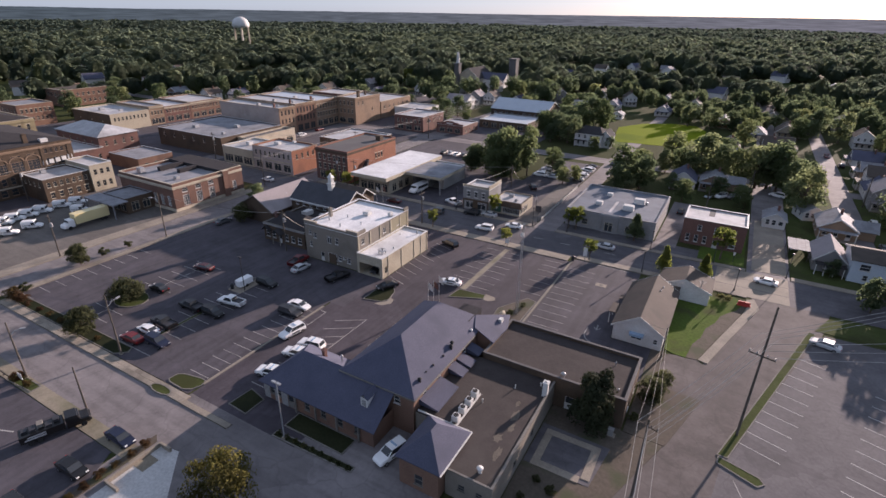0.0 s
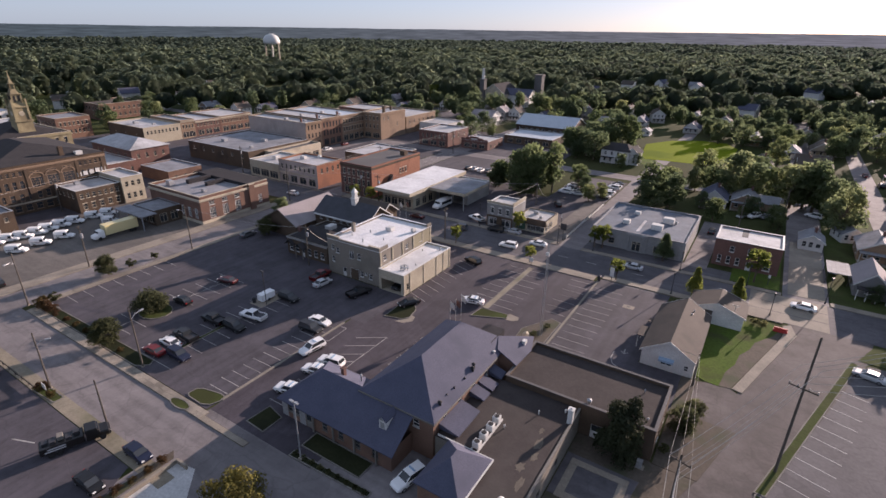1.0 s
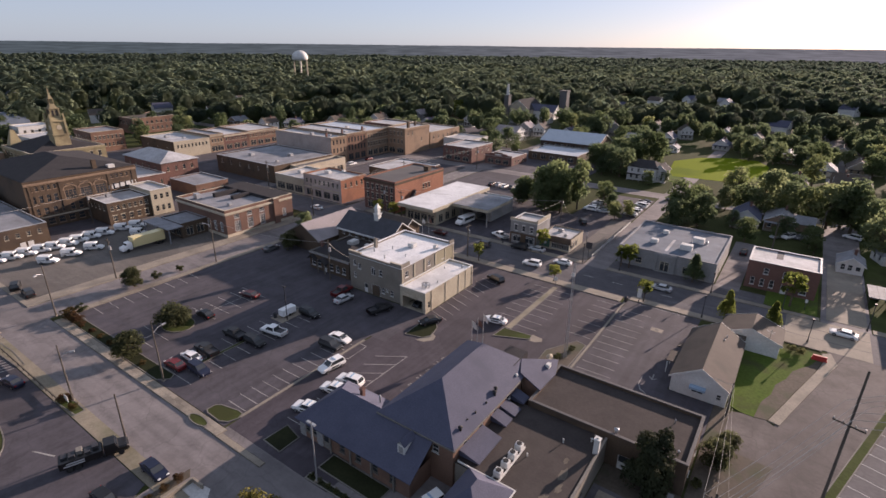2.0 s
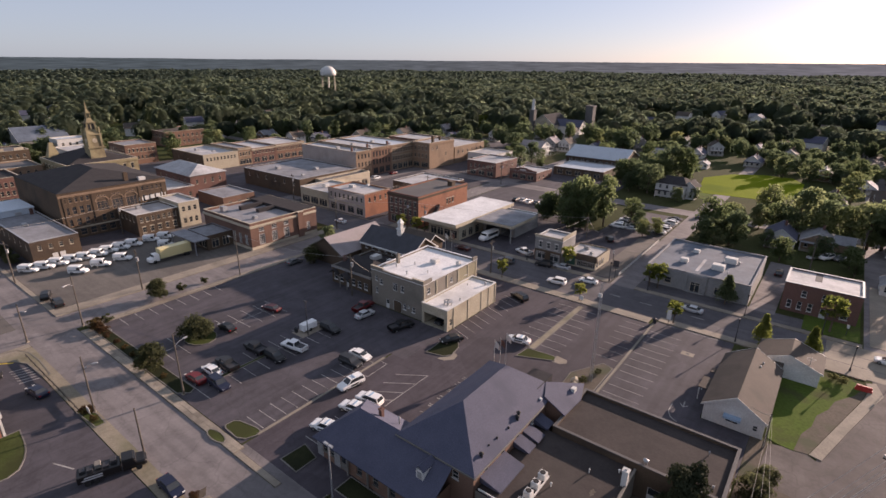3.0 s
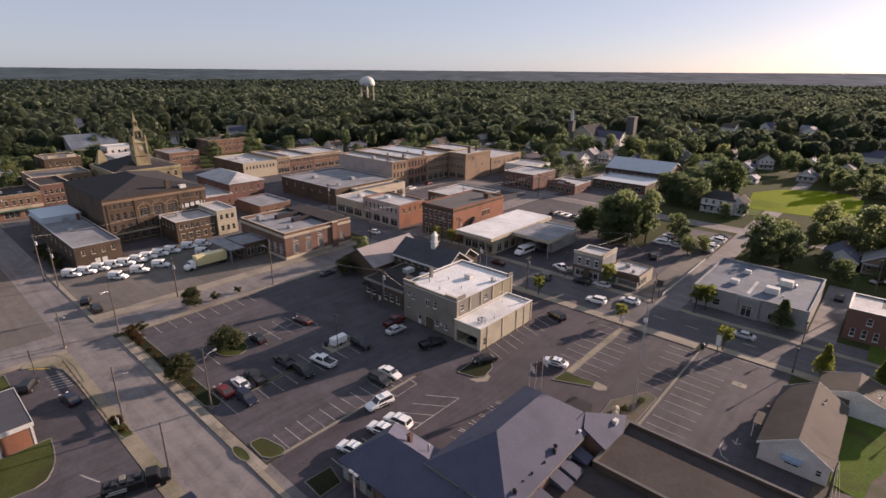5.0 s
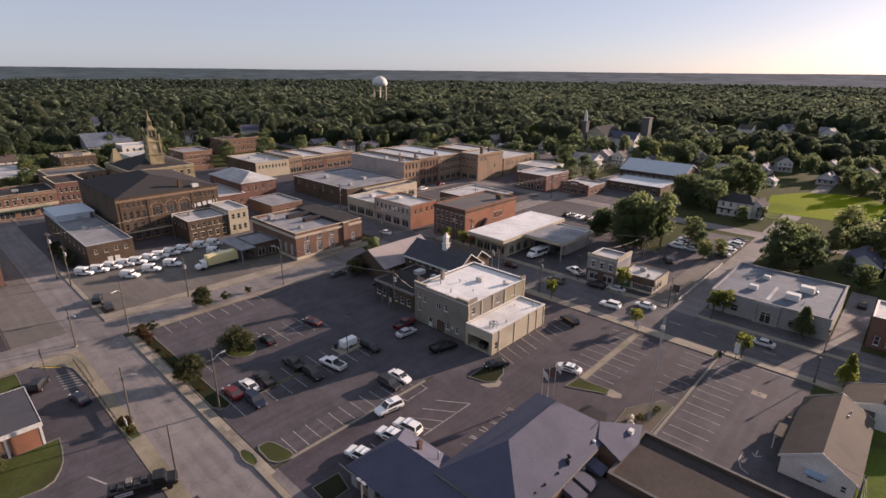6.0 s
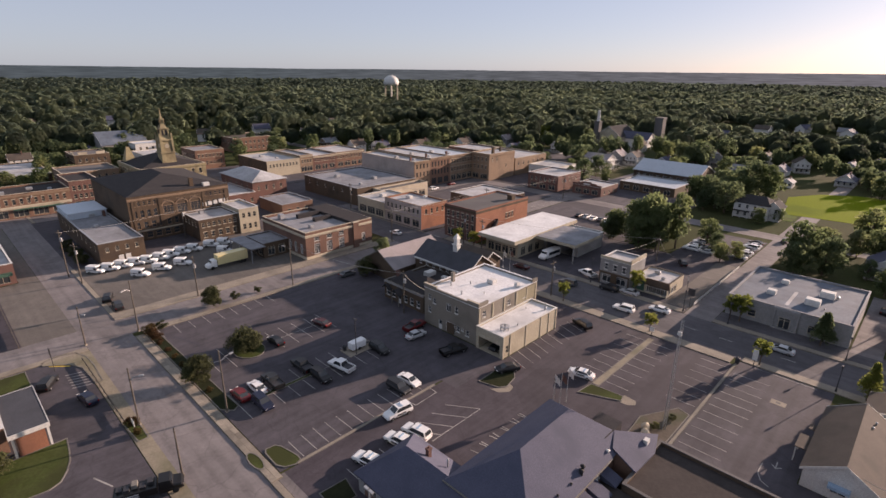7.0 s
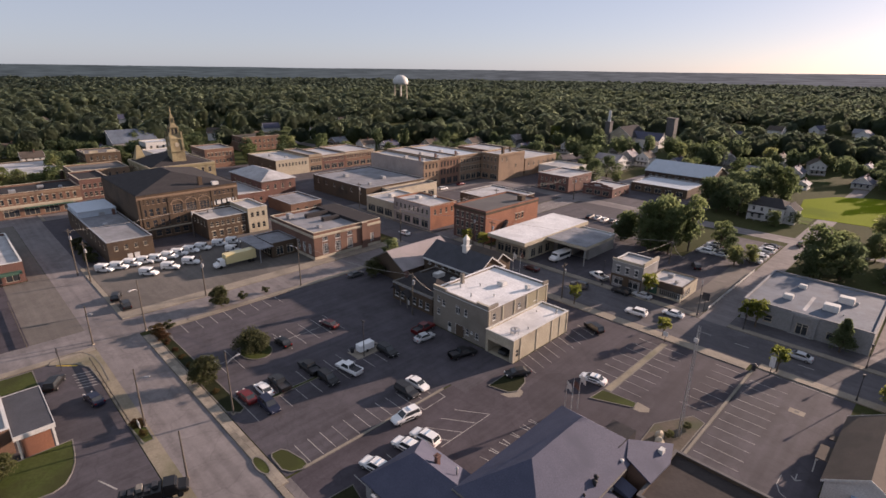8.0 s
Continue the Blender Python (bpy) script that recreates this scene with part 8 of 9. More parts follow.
for k, p, x, y, turn, lab in (
        ("sedan", "red", -84.0, 38.6, 92, "red saloon car parked beside a light pole"), ("sedan", "white", -84.0, 41.6, 90, "white saloon car parked in the lot"), ("pickup", "charcoal", -83.8, 44.4, 88, "dark pickup parked in a stall"),
        ("suv", "blue", -79.2, 40.2, -90, "dark blue estate car in a stall"), ("pickup", "black", -84.6, 50.8, 90, "black pickup parked nose in"), ("suv", "black", -79.2, 51.4, -90, "black SUV in the lot"),
        ("pickup", "white", -79.4, 55.9, 98, "white pickup truck in the lot"), ("suv", "black", -79.4, 65.0, -90, "black SUV beside a white box"), ("sedan", "white", -67.1, 61.8, -88, "white saloon at the divider"),
        ("suv", "charcoal", -66.7, 59.0, -88, "charcoal SUV at the divider"), ("sedan", "maroon", -97.0, 63.0, 100, "dark red car in the far stalls"), ("sedan", "black", -96.6, 52.0, 90, "black car beside the tree island"),
        ("pickup", "red", -81.4, 76.4, 4, "red pickup by the brick wall"), ("sedan", "silver", -78.5, 74.0, -4, "silver saloon by the brick wall"), ("pickup", "black", -68.6, 75.0, -15, "dark work truck before the garage bay"),
        ("suv", "black", -56.4, 103.2, 70, "black SUV in an angled stall"), ("sedan", "charcoal", -57.1, 77.4, 150, "dark car beside the kerbed island"),
        ("suv", "black", -143.6, 33.9, 70, "black SUV in the mail yard"), ("suv", "charcoal", -137.2, 34.3, 85, "dark SUV in the mail yard"), ("sedan", "grey", -116.6, 84.0, 0, "grey car in the shade of the hall"),
        ("suv", "black", -110.6, 16.4, 60, "black SUV beside the bank"), ("sedan", "blue", -100.8, 20.2, 100, "dark blue saloon in the bank lot"), ("sedan", "blue", -62.9, 24.1, -90, "dark blue car in the south lot"),
        ("sedan", "black", -63.0, 18.1, -88, "black car in the south lot"), ("sedan", "charcoal", -62.9, 12.0, -90, "dark car in the south lot"),
        ("sedan", "silver", -96.0, 118.5, -90, "silver car on the main street"), ("sedan", "maroon", -86.8, 122.4, 90, "dark red car by the garage"), ("suv", "grey", -71.2, 121.6, 90, "grey SUV on the main street"),
        ("pickup", "white", -70.8, 131.0, 70, "white service truck beside the shop"), ("suv", "charcoal", -61.8, 126.0, 92, "dark car before the shop"), ("suv", "white", -53.6, 117.2, 95, "white SUV on the main street"), ("sedan", "white", -47.4, 122.8, 92, "white car on the main street"),
        ("sedan", "silver", -57.0, 127.4, 90, "silver car parked at the kerb"), ("sedan", "white", 12.4, 121.6, 85, "white car at the road junction"), ("sedan", "silver", 21.6, 99.6, 75, "silver car under a tree's shade"),
        ("sedan", "silver", -22.5, 122.0, 88, "silver car on the main street"), ("suv", "black", -55.5, 158.4, 30, "dark car behind the shops"), ("sedan", "grey", -70.4, 144.0, 60, "grey car behind the shop"), ("sedan", "white", -136.0, 118.0, 90, "white car on the street"), ("sedan", "grey", -39.6, 205.0, 0, "grey car on the side street"),
        ("suv", "grey", -176.5, 21.0 - 25, 0, "grey car in the side street"), ("sedan", "charcoal", -9.6, 160.0, 0, "dark car in the alley")):
    car(k, p, lab, x, y, turn)
for x, y, turn in ((-56.2, 44.2, 102), (-56.3, 50.0, 100), (-55.9, 53.2, 98)):
    car("suv", "white", "white police SUV with light bar in a stall", x, y, turn, "p")
car("suv", "white", "white police SUV driving through the lot", -61.6, 54.4, 172, "p")
car("suv", "white", "white police SUV outside the station", -30.2, 40.4, 165, "p")
car("sedan", "white", "white police saloon beside the island", -46.4, 85.6, 100, "p")
for i, (x, y) in enumerate(((-165.4, 36.6), (-164.8, 39.9), (-165.0, 43.2), (-164.8, 46.4), (-164.2, 49.4), (-164.4, 52.8), (-165.2, 55.8), (-165.6, 59.2), (-165.8, 62.8), (-166.0, 68.0), (-165.4, 72.0), (-154.6, 44.4), (-155.4, 50.0), (-155.6, 55.6), (-157.6, 68.6))):
    car("van", "white", "white boxy mail van parked in the yard", x, y, -48 + (i * 37) % 14)
PAINTS = ["white", "silver", "white", "grey", "black", "silver", "white", "red"]
for i in range(8):
    car("sedan" if i % 3 else "suv", PAINTS[i], "car in the crowded lot behind the shops", -58.8 + (i % 2) * 4.6, 174.0 + (i // 2) * 3.0, 88 + i * 3)
for i in range(7):
    car("suv" if i % 3 == 1 else "sedan", PAINTS[(i * 3 + 2) % 8], "car parked along the hedge behind the shops", -45.6, 176.5 + i * 3.1, 80)
for i in range(6):
    car("sedan", PAINTS[(i * 5 + 4) % 8], "car in a row of far parked cars", -104.0 + i * 3.0, 183.5 + (i % 2) * 0.6, 4)
for i, (x, y, turn) in enumerate(((18.6, 148, 0), (38.4, 158, 0), (38.6, 176, 180), (29.4, 236, 0), (38.2, 250, 0), (34.6, 266, 180), (15.6, 193, 70), (-3.2, 180.6, 150), (-0.2, 182.2, 150), (2.8, 183.6, 150), (5.6, 185.2, 150), (-240, 60, 0), (-234, 90, 180), (-178, 190, 0), (-176, 176, 0), (-126, 176, 0), (-250, 118, 90), (-210, 121, 90))):
    car("sedan" if i % 2 else "suv", PAINTS[(i * 3) % 8], "car parked along a side street", x, y, turn)

# yellow box truck, shuttle bus, generator trailer, bay truck
tk = thing("box_truck", -147.0, 65.0, 0.02, "pale yellow box truck with a white cab at the dock", "truck")
bm = bmesh.new()
loft(bm, [hull(y, 1.12 * s, a, b) for y, s, a, b in ((-6.4, 0.9, 0.6, 1.2), (-6.2, 1.0, 0.5, 1.5), (-5.4, 1.0, 0.5, 1.6), (-5.0, 1.0, 0.5, 2.5), (-3.9, 1.0, 0.5, 2.6), (-3.7, 0.96, 0.5, 2.5))])
bmesh.ops.recalc_face_normals(bm, faces=bm.faces)
part("cab", bm, PAINT["white"], tk, "white rounded truck cab")
bm = boxes((-1.25, 1.25, -3.5, 5.2, 1.0, 3.7))
bmesh.ops.bevel(bm, geom=bm.edges[:], offset=0.06, segments=1, affect="EDGES")
part("cargo_box", bm, PAINT["yellow"], tk, "pale yellow cargo box")
part("windscreen", boxes((-0.95, 0.95, -5.28, -5.12, 1.7, 2.35)), M["glass"], tk)
part("chassis", boxes((-0.5, 0.5, -5.5, 5.0, 0.55, 1.0)), M["metal_d"], tk)
for s in (-1, 1):
    for y in (-5.0, 3.2, 4.1):
        t = part("wheel", TYRE, None, tk)
        t.matrix_basis = pose(s * 1.0, y, 0.48) @ Matrix.Scale(1.4, 4)
bs = thing("shuttle_bus", -86.2, 135.6, 0.02, "white shuttle bus with dark windows at the garage", "bus")
bs.rotation_euler.z = radians(-4)
bm = bmesh.new()
loft(bm, [hull(y, 1.2 * s, a, b) for y, s, a, b in ((-3.9, 0.86, 0.6, 1.2), (-3.4, 0.95, 0.5, 1.5), (-2.7, 1.0, 0.45, 1.7), (-2.2, 1.0, 0.45, 2.7), (3.7, 1.0, 0.45, 2.8), (3.9, 0.95, 0.5, 2.7))])
bmesh.ops.recalc_face_normals(bm, faces=bm.faces)
part("body", bm, PAINT["white"], bs)
for s in (-1, 1):
    for i in range(4):
        part("side_window", boxes((s * 1.2 - 0.05, s * 1.2 + 0.05, -1.7 + i * 1.3, -0.48 + i * 1.3, 1.4, 2.3)), M["glass"], bs)
    for y in (-2.8, 2.4):
        t = part("wheel", TYRE, None, bs)
        t.matrix_basis = pose(s * 1.05, y, 0.4) @ Matrix.Scale(1.2, 4)
part("windscreen", boxes((-0.95, 0.95, -2.62, -2.4, 1.75, 2.45)), M["glass"], bs)
car("suv", "charcoal", "dark emergency vehicle inside the fire bay", -63.4, 82.8, 180)
gb_ = thing("storage_box", -83.2, 62.4, 0.0, "white enclosed storage trailer on a concrete pad", "trailer")
bm = boxes((-0.8, 0.8, -1.7, 1.7, 0.5, 1.95))
bmesh.ops.bevel(bm, geom=bm.edges[:], offset=0.08, segments=2, affect="EDGES")
part("box", bm, PAINT["white"], gb_)
part("hitch", boxes((-0.2, 0.2, 1.7, 2.9, 0.45, 0.6)), M["metal_d"], gb_)
part("pad", boxes((-1.8, 1.8, -2.9, 3.6, -0.1, 0.1)), M["concrete"], gb_)
for s in (-1, 1):
    t = part("wheel", TYRE, None, gb_)
    t.matrix_basis = pose(s * 0.7, 0, 0.44)

# long dark equipment truck at the corner lot
ld = thing("equipment_truck", -71.9, 20.6, 0.02, "long black equipment truck with pale side lettering", "truck", "", -20)
ld.scale = (0.9, 0.84, 0.9)
bm = bmesh.new()
loft(bm, [hull(y, 1.15 * s, a, b) for y, s, a, b in ((4.9, 0.88, 0.6, 1.2), (4.6, 1.0, 0.5, 1.5), (3.5, 1.0, 0.5, 1.65), (3.1, 1.0, 0.5, 2.4), (1.7, 1.0, 0.5, 2.5), (1.5, 0.97, 0.5, 2.45))])
bmesh.ops.recalc_face_normals(bm, faces=bm.faces)
part("cab", bm, PAINT["black"], ld, "black rounded truck cab")
part("windscreen", boxes((-0.95, 0.95, 3.2, 3.36, 1.6, 2.25)), M["glass"], ld)
bm = boxes((-1.2, 1.2, -4.6, 1.3, 0.8, 2.0))
bmesh.ops.bevel(bm, geom=bm.edges[:], offset=0.07, segments=1, affect="EDGES")
part("body", bm, PAINT["black"], ld)
for k in (0, 1):   # two unreadable lines of lettering
    part("lettering", boxes((1.203, 1.215, -4.0 + 0.4 * k, -1.2, 1.15 + 0.36 * k, 1.36 + 0.36 * k)), PAINT["silver"], ld, "pale bars of lettering")
for i in range(5):
    part("crate", boxes((-0.8 + 0.5 * (i % 2), 0.3 + 0.45 * (i % 2), -4.2 + i * 1.05, -3.4 + i * 1.05, 2.0, 2.3 + 0.16 * (i % 3))), M["metal_d"] if i != 2 else M["kerb"], ld)
for s_ in (-1, 1):
    for y in (3.7, -2.2, -3.3):
        t = part("wheel", TYRE, None, ld)
        t.matrix_basis = pose(s_ * 1.0, y, 0.46) @ Matrix.Scale(1.35, 4)


# ---- poles, lamps, signs, wires ----
def tube(bm, pts, r, n=6):
    for a, b in zip(pts, pts[1:]):
        limb(bm, a, b, r, r, n)


def light_pole(x, y, h, arm, turn, label, lit=True):
    ob = thing("street_lamp", x, y, 0, label, "street lamp", "", turn)
    bm = bmesh.new()
    limb(bm, (0, 0, 0), (0, 0, h), 0.16, 0.10, 8)
    part("pole", bm, M["wood"], ob)
    if arm:
        bm = bmesh.new()
        tube(bm, [(0, 0, h - 2.2), (arm * 0.5, 0, h - 1.6), (arm, 0, h - 1.5)], 0.045)
        part("arm", bm, M["metal"], ob)
        bm = boxes((arm - 0.1, arm + 0.6, -0.14, 0.14, h - 1.6, h - 1.42))
        part("lamp_head", bm, M["metal"], ob, "grey cobra-head lamp")
    part("base", boxes((-0.25, 0.25, -0.25, 0.25, -0.1, 0.2)), M["concrete"], ob)
    return ob


def utility_pole(x, y, h, label, cross=True, turn=0.0, gear=False):
    ob = thing("utility_pole", x, y, 0, label, "utility pole", "", turn)
    bm = bmesh.new()
    limb(bm, (0, 0, -0.4), (0, 0, h), 0.19, 0.12, 8)
    part("pole", bm, M["wood"], ob)
    if cross:
        part("crossarm", boxes((-1.2, 1.2, -0.07, 0.07, h - 0.9, h - 0.74)), M["wood"], ob)
        for u in (-1.1, -0.4, 0.4, 1.1):
            part("insulator", boxes((u - 0.05, u + 0.05, -0.05, 0.05, h - 0.74, h - 0.5)), M["metal_d"], ob)
    if gear:
        bm = bmesh.new()
        bmesh.ops.create_cone(bm, cap_ends=True, segments=12, radius1=0.3, radius2=0.3, depth=0.95, matrix=Matrix.Translation((0.45, 0, h - 2.4)))
        part("transformer", bm, M["metal"], ob, "grey can transformer")
    return ob


for x, y, h, arm, turn in ((-81.8, 35.3, 11.4, 1.8, 100), (-121.6, 34.0, 11.5, 1.8, -60), (-120.8, 70.0, 12.0, 1.8, 200), (-88.2, 24.2, 10.2, 1.4, 60)):
    light_pole(x, y, h, arm, turn, "tall weathered wooden light pole by the lot")
light_pole(-72.5, 24.9, 7.8, 0, 0, "short dark wooden pole beside the street")
light_pole(-122.6, 24.6, 8.4, 1.0, 30, "wooden light pole at the crossing")
for x, y, h in ((-167.0, 30.6, 13.0), (-159.5, 32.0, 11.0), (-180.2, 65.4, 10.5)):
    utility_pole(x, y, h, "leaning grey utility pole by the mail yard", True, 20, True)
utility_pole(-1.6, 50.2, 11.8, "tall utility pole beside the diagonal road", True, -16, False)
tall = utility_pole(9.0, 67.9, 20.6, "tall dark utility pole on the verge", False, -16, False)
part("crossarm", boxes((-1.6, 1.6, -0.3, -0.14, 13.4, 13.6)), M["wood"], tall)
for u in (-1.5, -0.6, 0.6, 1.5):
    part("insulator", boxes((u - 0.06, u + 0.06, -0.28, -0.16, 13.6, 13.9)), M["metal"], tall)
utility_pole(-3.0, 81.4, 6.0, "slim bare pole beside the white house", False, -16, False)
utility_pole(-88.8, 79.8, 10.5, "utility pole with transformers by the brick office", True, 0, True)
utility_pole(-62.2, 156.0, 7.5, "leaning utility pole behind the shops", True, 30, False)
utility_pole(-3.4, 166.0, 11.0, "utility pole in the alley", True, 0, False)
utility_pole(-112.5, 126.4, 10.5, "pole on the main street corner", True, 0, True)
utility_pole(-131.0, 112.0, 11.0, "pale pole at the street corner", False, 0, False)
for x, y, h in ((-12.1, 113.2, 4.6), (-43.6, 127.0, 4.8), (-34.0, 127.4, 4.6), (-67.6, 127.0, 6.4), (-12.6, 127.2, 4.6), (1.6, 127.2, 4.6), (6.6, 114.6, 4.6), (16.4, 126.9, 5.6)):
    ob = thing("street_lamp", x, y, EDGE, "black ornamental street lamp with a lantern head", "street lamp", "main street lamps")
    bm = bmesh.new()
    limb(bm, (0, 0, 0), (0, 0, h), 0.09, 0.06, 8)
    bmesh.ops.create_cone(bm, cap_ends=True, segments=10, radius1=0.2, radius2=0.12, depth=0.6, matrix=Matrix.Translation((0, 0, 0.3)))
    part("post", bm, M["metal_d"], ob)
    bm = bmesh.new()
    bmesh.ops.create_cone(bm, cap_ends=True, segments=8, radius1=0.14, radius2=0.24, depth=0.5, matrix=Matrix.Translation((0, 0, h + 0.25)))
    part("lantern", bm, M["metal_d"], ob)
# slim lamp with a double head by the trailer
ob = thing("street_lamp", -81.6, 61.0, 0, "slim dark lamp post by the trailer", "street lamp")
bm = bmesh.new()
limb(bm, (0, 0, 0), (0, 0, 7.6), 0.09, 0.07, 8)
part("post", bm, M["metal_d"], ob)
part("lamp_head", boxes((-0.5, 0.5, -0.16, 0.16, 7.6, 7.8)), M["metal_d"], ob)
# pale lamp post with twin heads before the wing
ob = thing("street_lamp", -44.4, 35.5, 0.1, "tall pale metal lamp post with twin heads", "street lamp")
bm = bmesh.new()
limb(bm, (0, 0, 0), (0, 0, 9.4), 0.11, 0.08, 8)
part("post", bm, M["metal"], ob)
for s in (-1, 1):
    part("lamp_head", boxes((min(0.1 * s, 0.75 * s), max(0.1 * s, 0.75 * s), -0.16, 0.16, 9.3, 9.48)), M["metal"], ob, "flat grey lamp head")
part("base", boxes((-0.25, 0.25, -0.25, 0.25, -0.1, 0.25)), M["concrete"], ob)
# lattice mast
ob = thing("radio_mast", -29.6, 81.6, 0, "slender lattice radio mast by the police lot", "mast")
for a in range(3):
    c, s = math.cos(a * 2.094) * 0.28, math.sin(a * 2.094) * 0.28
    bm = bmesh.new()
    limb(bm, (c, s, 0), (c * 0.7, s * 0.7, 19.0), 0.05, 0.04, 5)
    part("mast_leg", bm, M["metal"], ob)
bm = bmesh.new()
for i in range(38):
    k = 1 - 0.3 * i / 38
    for a in range(3):
        p, q = a * 2.094, (a + 1) * 2.094
        limb(bm, (math.cos(p) * 0.28 * k, math.sin(p) * 0.28 * k, i * 0.5), (math.cos(q) * 0.28 * k, math.sin(q) * 0.28 * k, i * 0.5 + 0.5), 0.018, 0.018, 3)
part("bracing", bm, M["metal"], ob, "zigzag steel bracing")
part("dish", boxes((-0.3, 0.3, -0.45, -0.25, 16.6, 17.2)), M["white"], ob)
for x, y in ((-31.6, 79.4), (-31.0, 78.0), (-30.2, 77.2)):
    ob = thing("boulder", x, y, 0.06, "pale boulder in the weedy corner", "boulder")
    bm = bmesh.new()
    bmesh.ops.create_icosphere(bm, subdivisions=2, radius=0.7)
    for v in bm.verts:
        v.co *= 1 + 0.3 * noise.noise(v.co * 1.7 + Vector((x, y, 0)))
        v.co.z = v.co.z * 1.1 + 0.4
    part("rock", bm, M["stone"], ob)
# flags before the station and on the main street
for x, y, h, c in ((-45.2, 74.4, 6.0, "white"), (-44.7, 75.6, 6.0, "brick"), (-44.2, 76.8, 6.6, "white"), (-84.8, 114.2, 8.0, "brick"), (-86.6, 113.6, 7.6, "white")):
    ob = thing("flagpole", x, y, 0.0, "slim white flagpole with a hanging flag", "flagpole")
    bm = bmesh.new()
    limb(bm, (0, 0, 0), (0, 0, h), 0.06, 0.04, 8)
    part("pole", bm, M["white"], ob)
    bm = bmesh.new()
    n = 7
    fr_ = [[bm.verts.new((0.05 + 0.9 * i / n, 0.09 * math.sin(i * 1.7 + j), h - 0.2 - j * 0.4 - 0.5 * (i / n) ** 1.5)) for i in range(n + 1)] for j in range(4)]
    bk_ = [[bm.verts.new(v.co + Vector((0, 0.02, 0))) for v in r] for r in fr_]
    for j in range(3):
        for i in range(n):
            bm.faces.new((fr_[j][i], fr_[j][i + 1], fr_[j + 1][i + 1], fr_[j + 1][i]))
            bm.faces.new((bk_[j][i], bk_[j + 1][i], bk_[j + 1][i + 1], bk_[j][i + 1]))
    part("flag", bm, M[c], ob)
# signs
for x, y, w, h, z, mat, lab in ((-24.8, 111.6, 0.9, 2.2, 1.6, "white", "tall white sign board on a dark post"), (-43.6, 109.4, 1.0, 1.0, 1.4, "white", "square white sign at the lot entrance"), (-87.6, 23.4, 1.2, 1.0, 0.8, "white", "small white sign by the bank lot"),
                                (-47.2, 139.0, 0.2, 1.2, 3.2, "white", "round-topped shop sign on a post"), (-43.4, 130.4, 1.6, 1.8, 3.0, "metal_d", "dark boxed sign on posts"), (-115.4, 18.2, 1.0, 1.6, 3.2, "metal_d", "dark road sign at the corner"), (5.6, 130.4, 0.5, 0.8, 1.8, "white", "small white road sign on a post")):
    ob = thing("sign", x, y, 0, lab, "sign")
    bm = bmesh.new()
    limb(bm, (0, 0, 0), (0, 0, z + h), 0.07, 0.06, 6)
    part("post", bm, M["metal_d"], ob)
    bm = boxes((-w / 2, w / 2, -0.16, -0.07, z, z + h))
    bmesh.ops.bevel(bm, geom=bm.edges[:], offset=0.03, segments=1, affect="EDGES")
    part("board", bm, M[mat], ob)
# white fence beside the side street
ob = thing("fence", -42.9, 132.0, 0, "long low white board fence beside the street", "fence")
for i in range(18):
    part("post", boxes((-0.07, 0.07, i * 2.06 - 0.07, i * 2.06 + 0.07, 0, 1.0)), M["white"], ob)
for i in range(17):
    part("board", boxes((-0.03, 0.03, i * 2.06 + 0.08, i * 2.06 + 1.98, 0.25, 0.92)), M["white"], ob)
ob = thing("rail", -116.0, 22.7, 0, "low dark timber rail along the bank lot", "rail")
for i in range(12):
    part("post", boxes((i * 2.4 - 0.08, i * 2.4 + 0.08, -0.08, 0.08, 0, 0.8)), M["wood"], ob)
for i in range(11):
    part("board", boxes((i * 2.4 + 0.09, i * 2.4 + 2.31, -0.05, 0.05, 0.45, 0.75)), M["wood"], ob)
# red barrier, bins, boxes
ob = thing("rail", -157.0, 15.0, 0, "low dark timber rail between two lots", "rail")
part("beam", boxes((0, 27.0, -0.08, 0.08, 0.45, 0.7)), M["wood"], ob)
for i in range(10):
    part("post", boxes((0.1 + i * 2.95, 0.28 + i * 2.95, -0.1, 0.1, 0, 0.44)), M["wood"], ob)
ob = thing("barrier", 8.6, 108.4, 0, "orange-red plastic barrier at the corner", "barrier")
bm = boxes((-1.2, 1.2, -0.3, 0.3, 0, 0.45), (-1.1, 1.1, -0.16, 0.16, 0.45, 1.0))
part("body", bm, M["red"], ob)
for x, y in ((-27.4, 111.0), (-84.4, 60.2)):
    ob = thing("bin", x, y, 0.02, "dark round litter bin", "bin")
    bm = bmesh.new()
    bmesh.ops.create_cone(bm, cap_ends=True, segments=12, radius1=0.36, radius2=0.42, depth=1.1, matrix=Matrix.Translation((0, 0, 0.55)))
    part("body", bm, M["metal_d"], ob)
    bm = bmesh.new()
    bmesh.ops.create_cone(bm, cap_ends=True, segments=12, radius1=0.45, radius2=0.15, depth=0.3, matrix=Matrix.Translation((0, 0, 1.25)))
    part("lid", bm, M["metal_d"], ob)
# block walls round the yard behind the station
wl_ = thing("yard_wall", -15.0, 48.4, 0, "low pale concrete border round a dark court", "wall")
for i, b in enumerate(((0.9, 7.2, 0.1, 1.2, 0, 0.16), (0.9, 1.9, 1.21, 6.2, 0, 0.16), (0.9, 8.4, 6.21, 7.2, 0, 0.16), (7.3, 8.4, 1.0, 6.2, 0, 0.16))):
    part("wall_run", boxes(b), M["concrete"], wl_)
ob = thing("low_wall", -57.6, 19.0, 0, "low pale concrete wall beside the planted strip", "wall")
part("wall_run", boxes((-0.15, 0.15, 0, 7.4, 0, 0.55)), M["concrete"], ob)
part("wall_return", boxes((0.16, 2.4, 0, 0.3, 0, 0.55)), M["concrete"], ob)
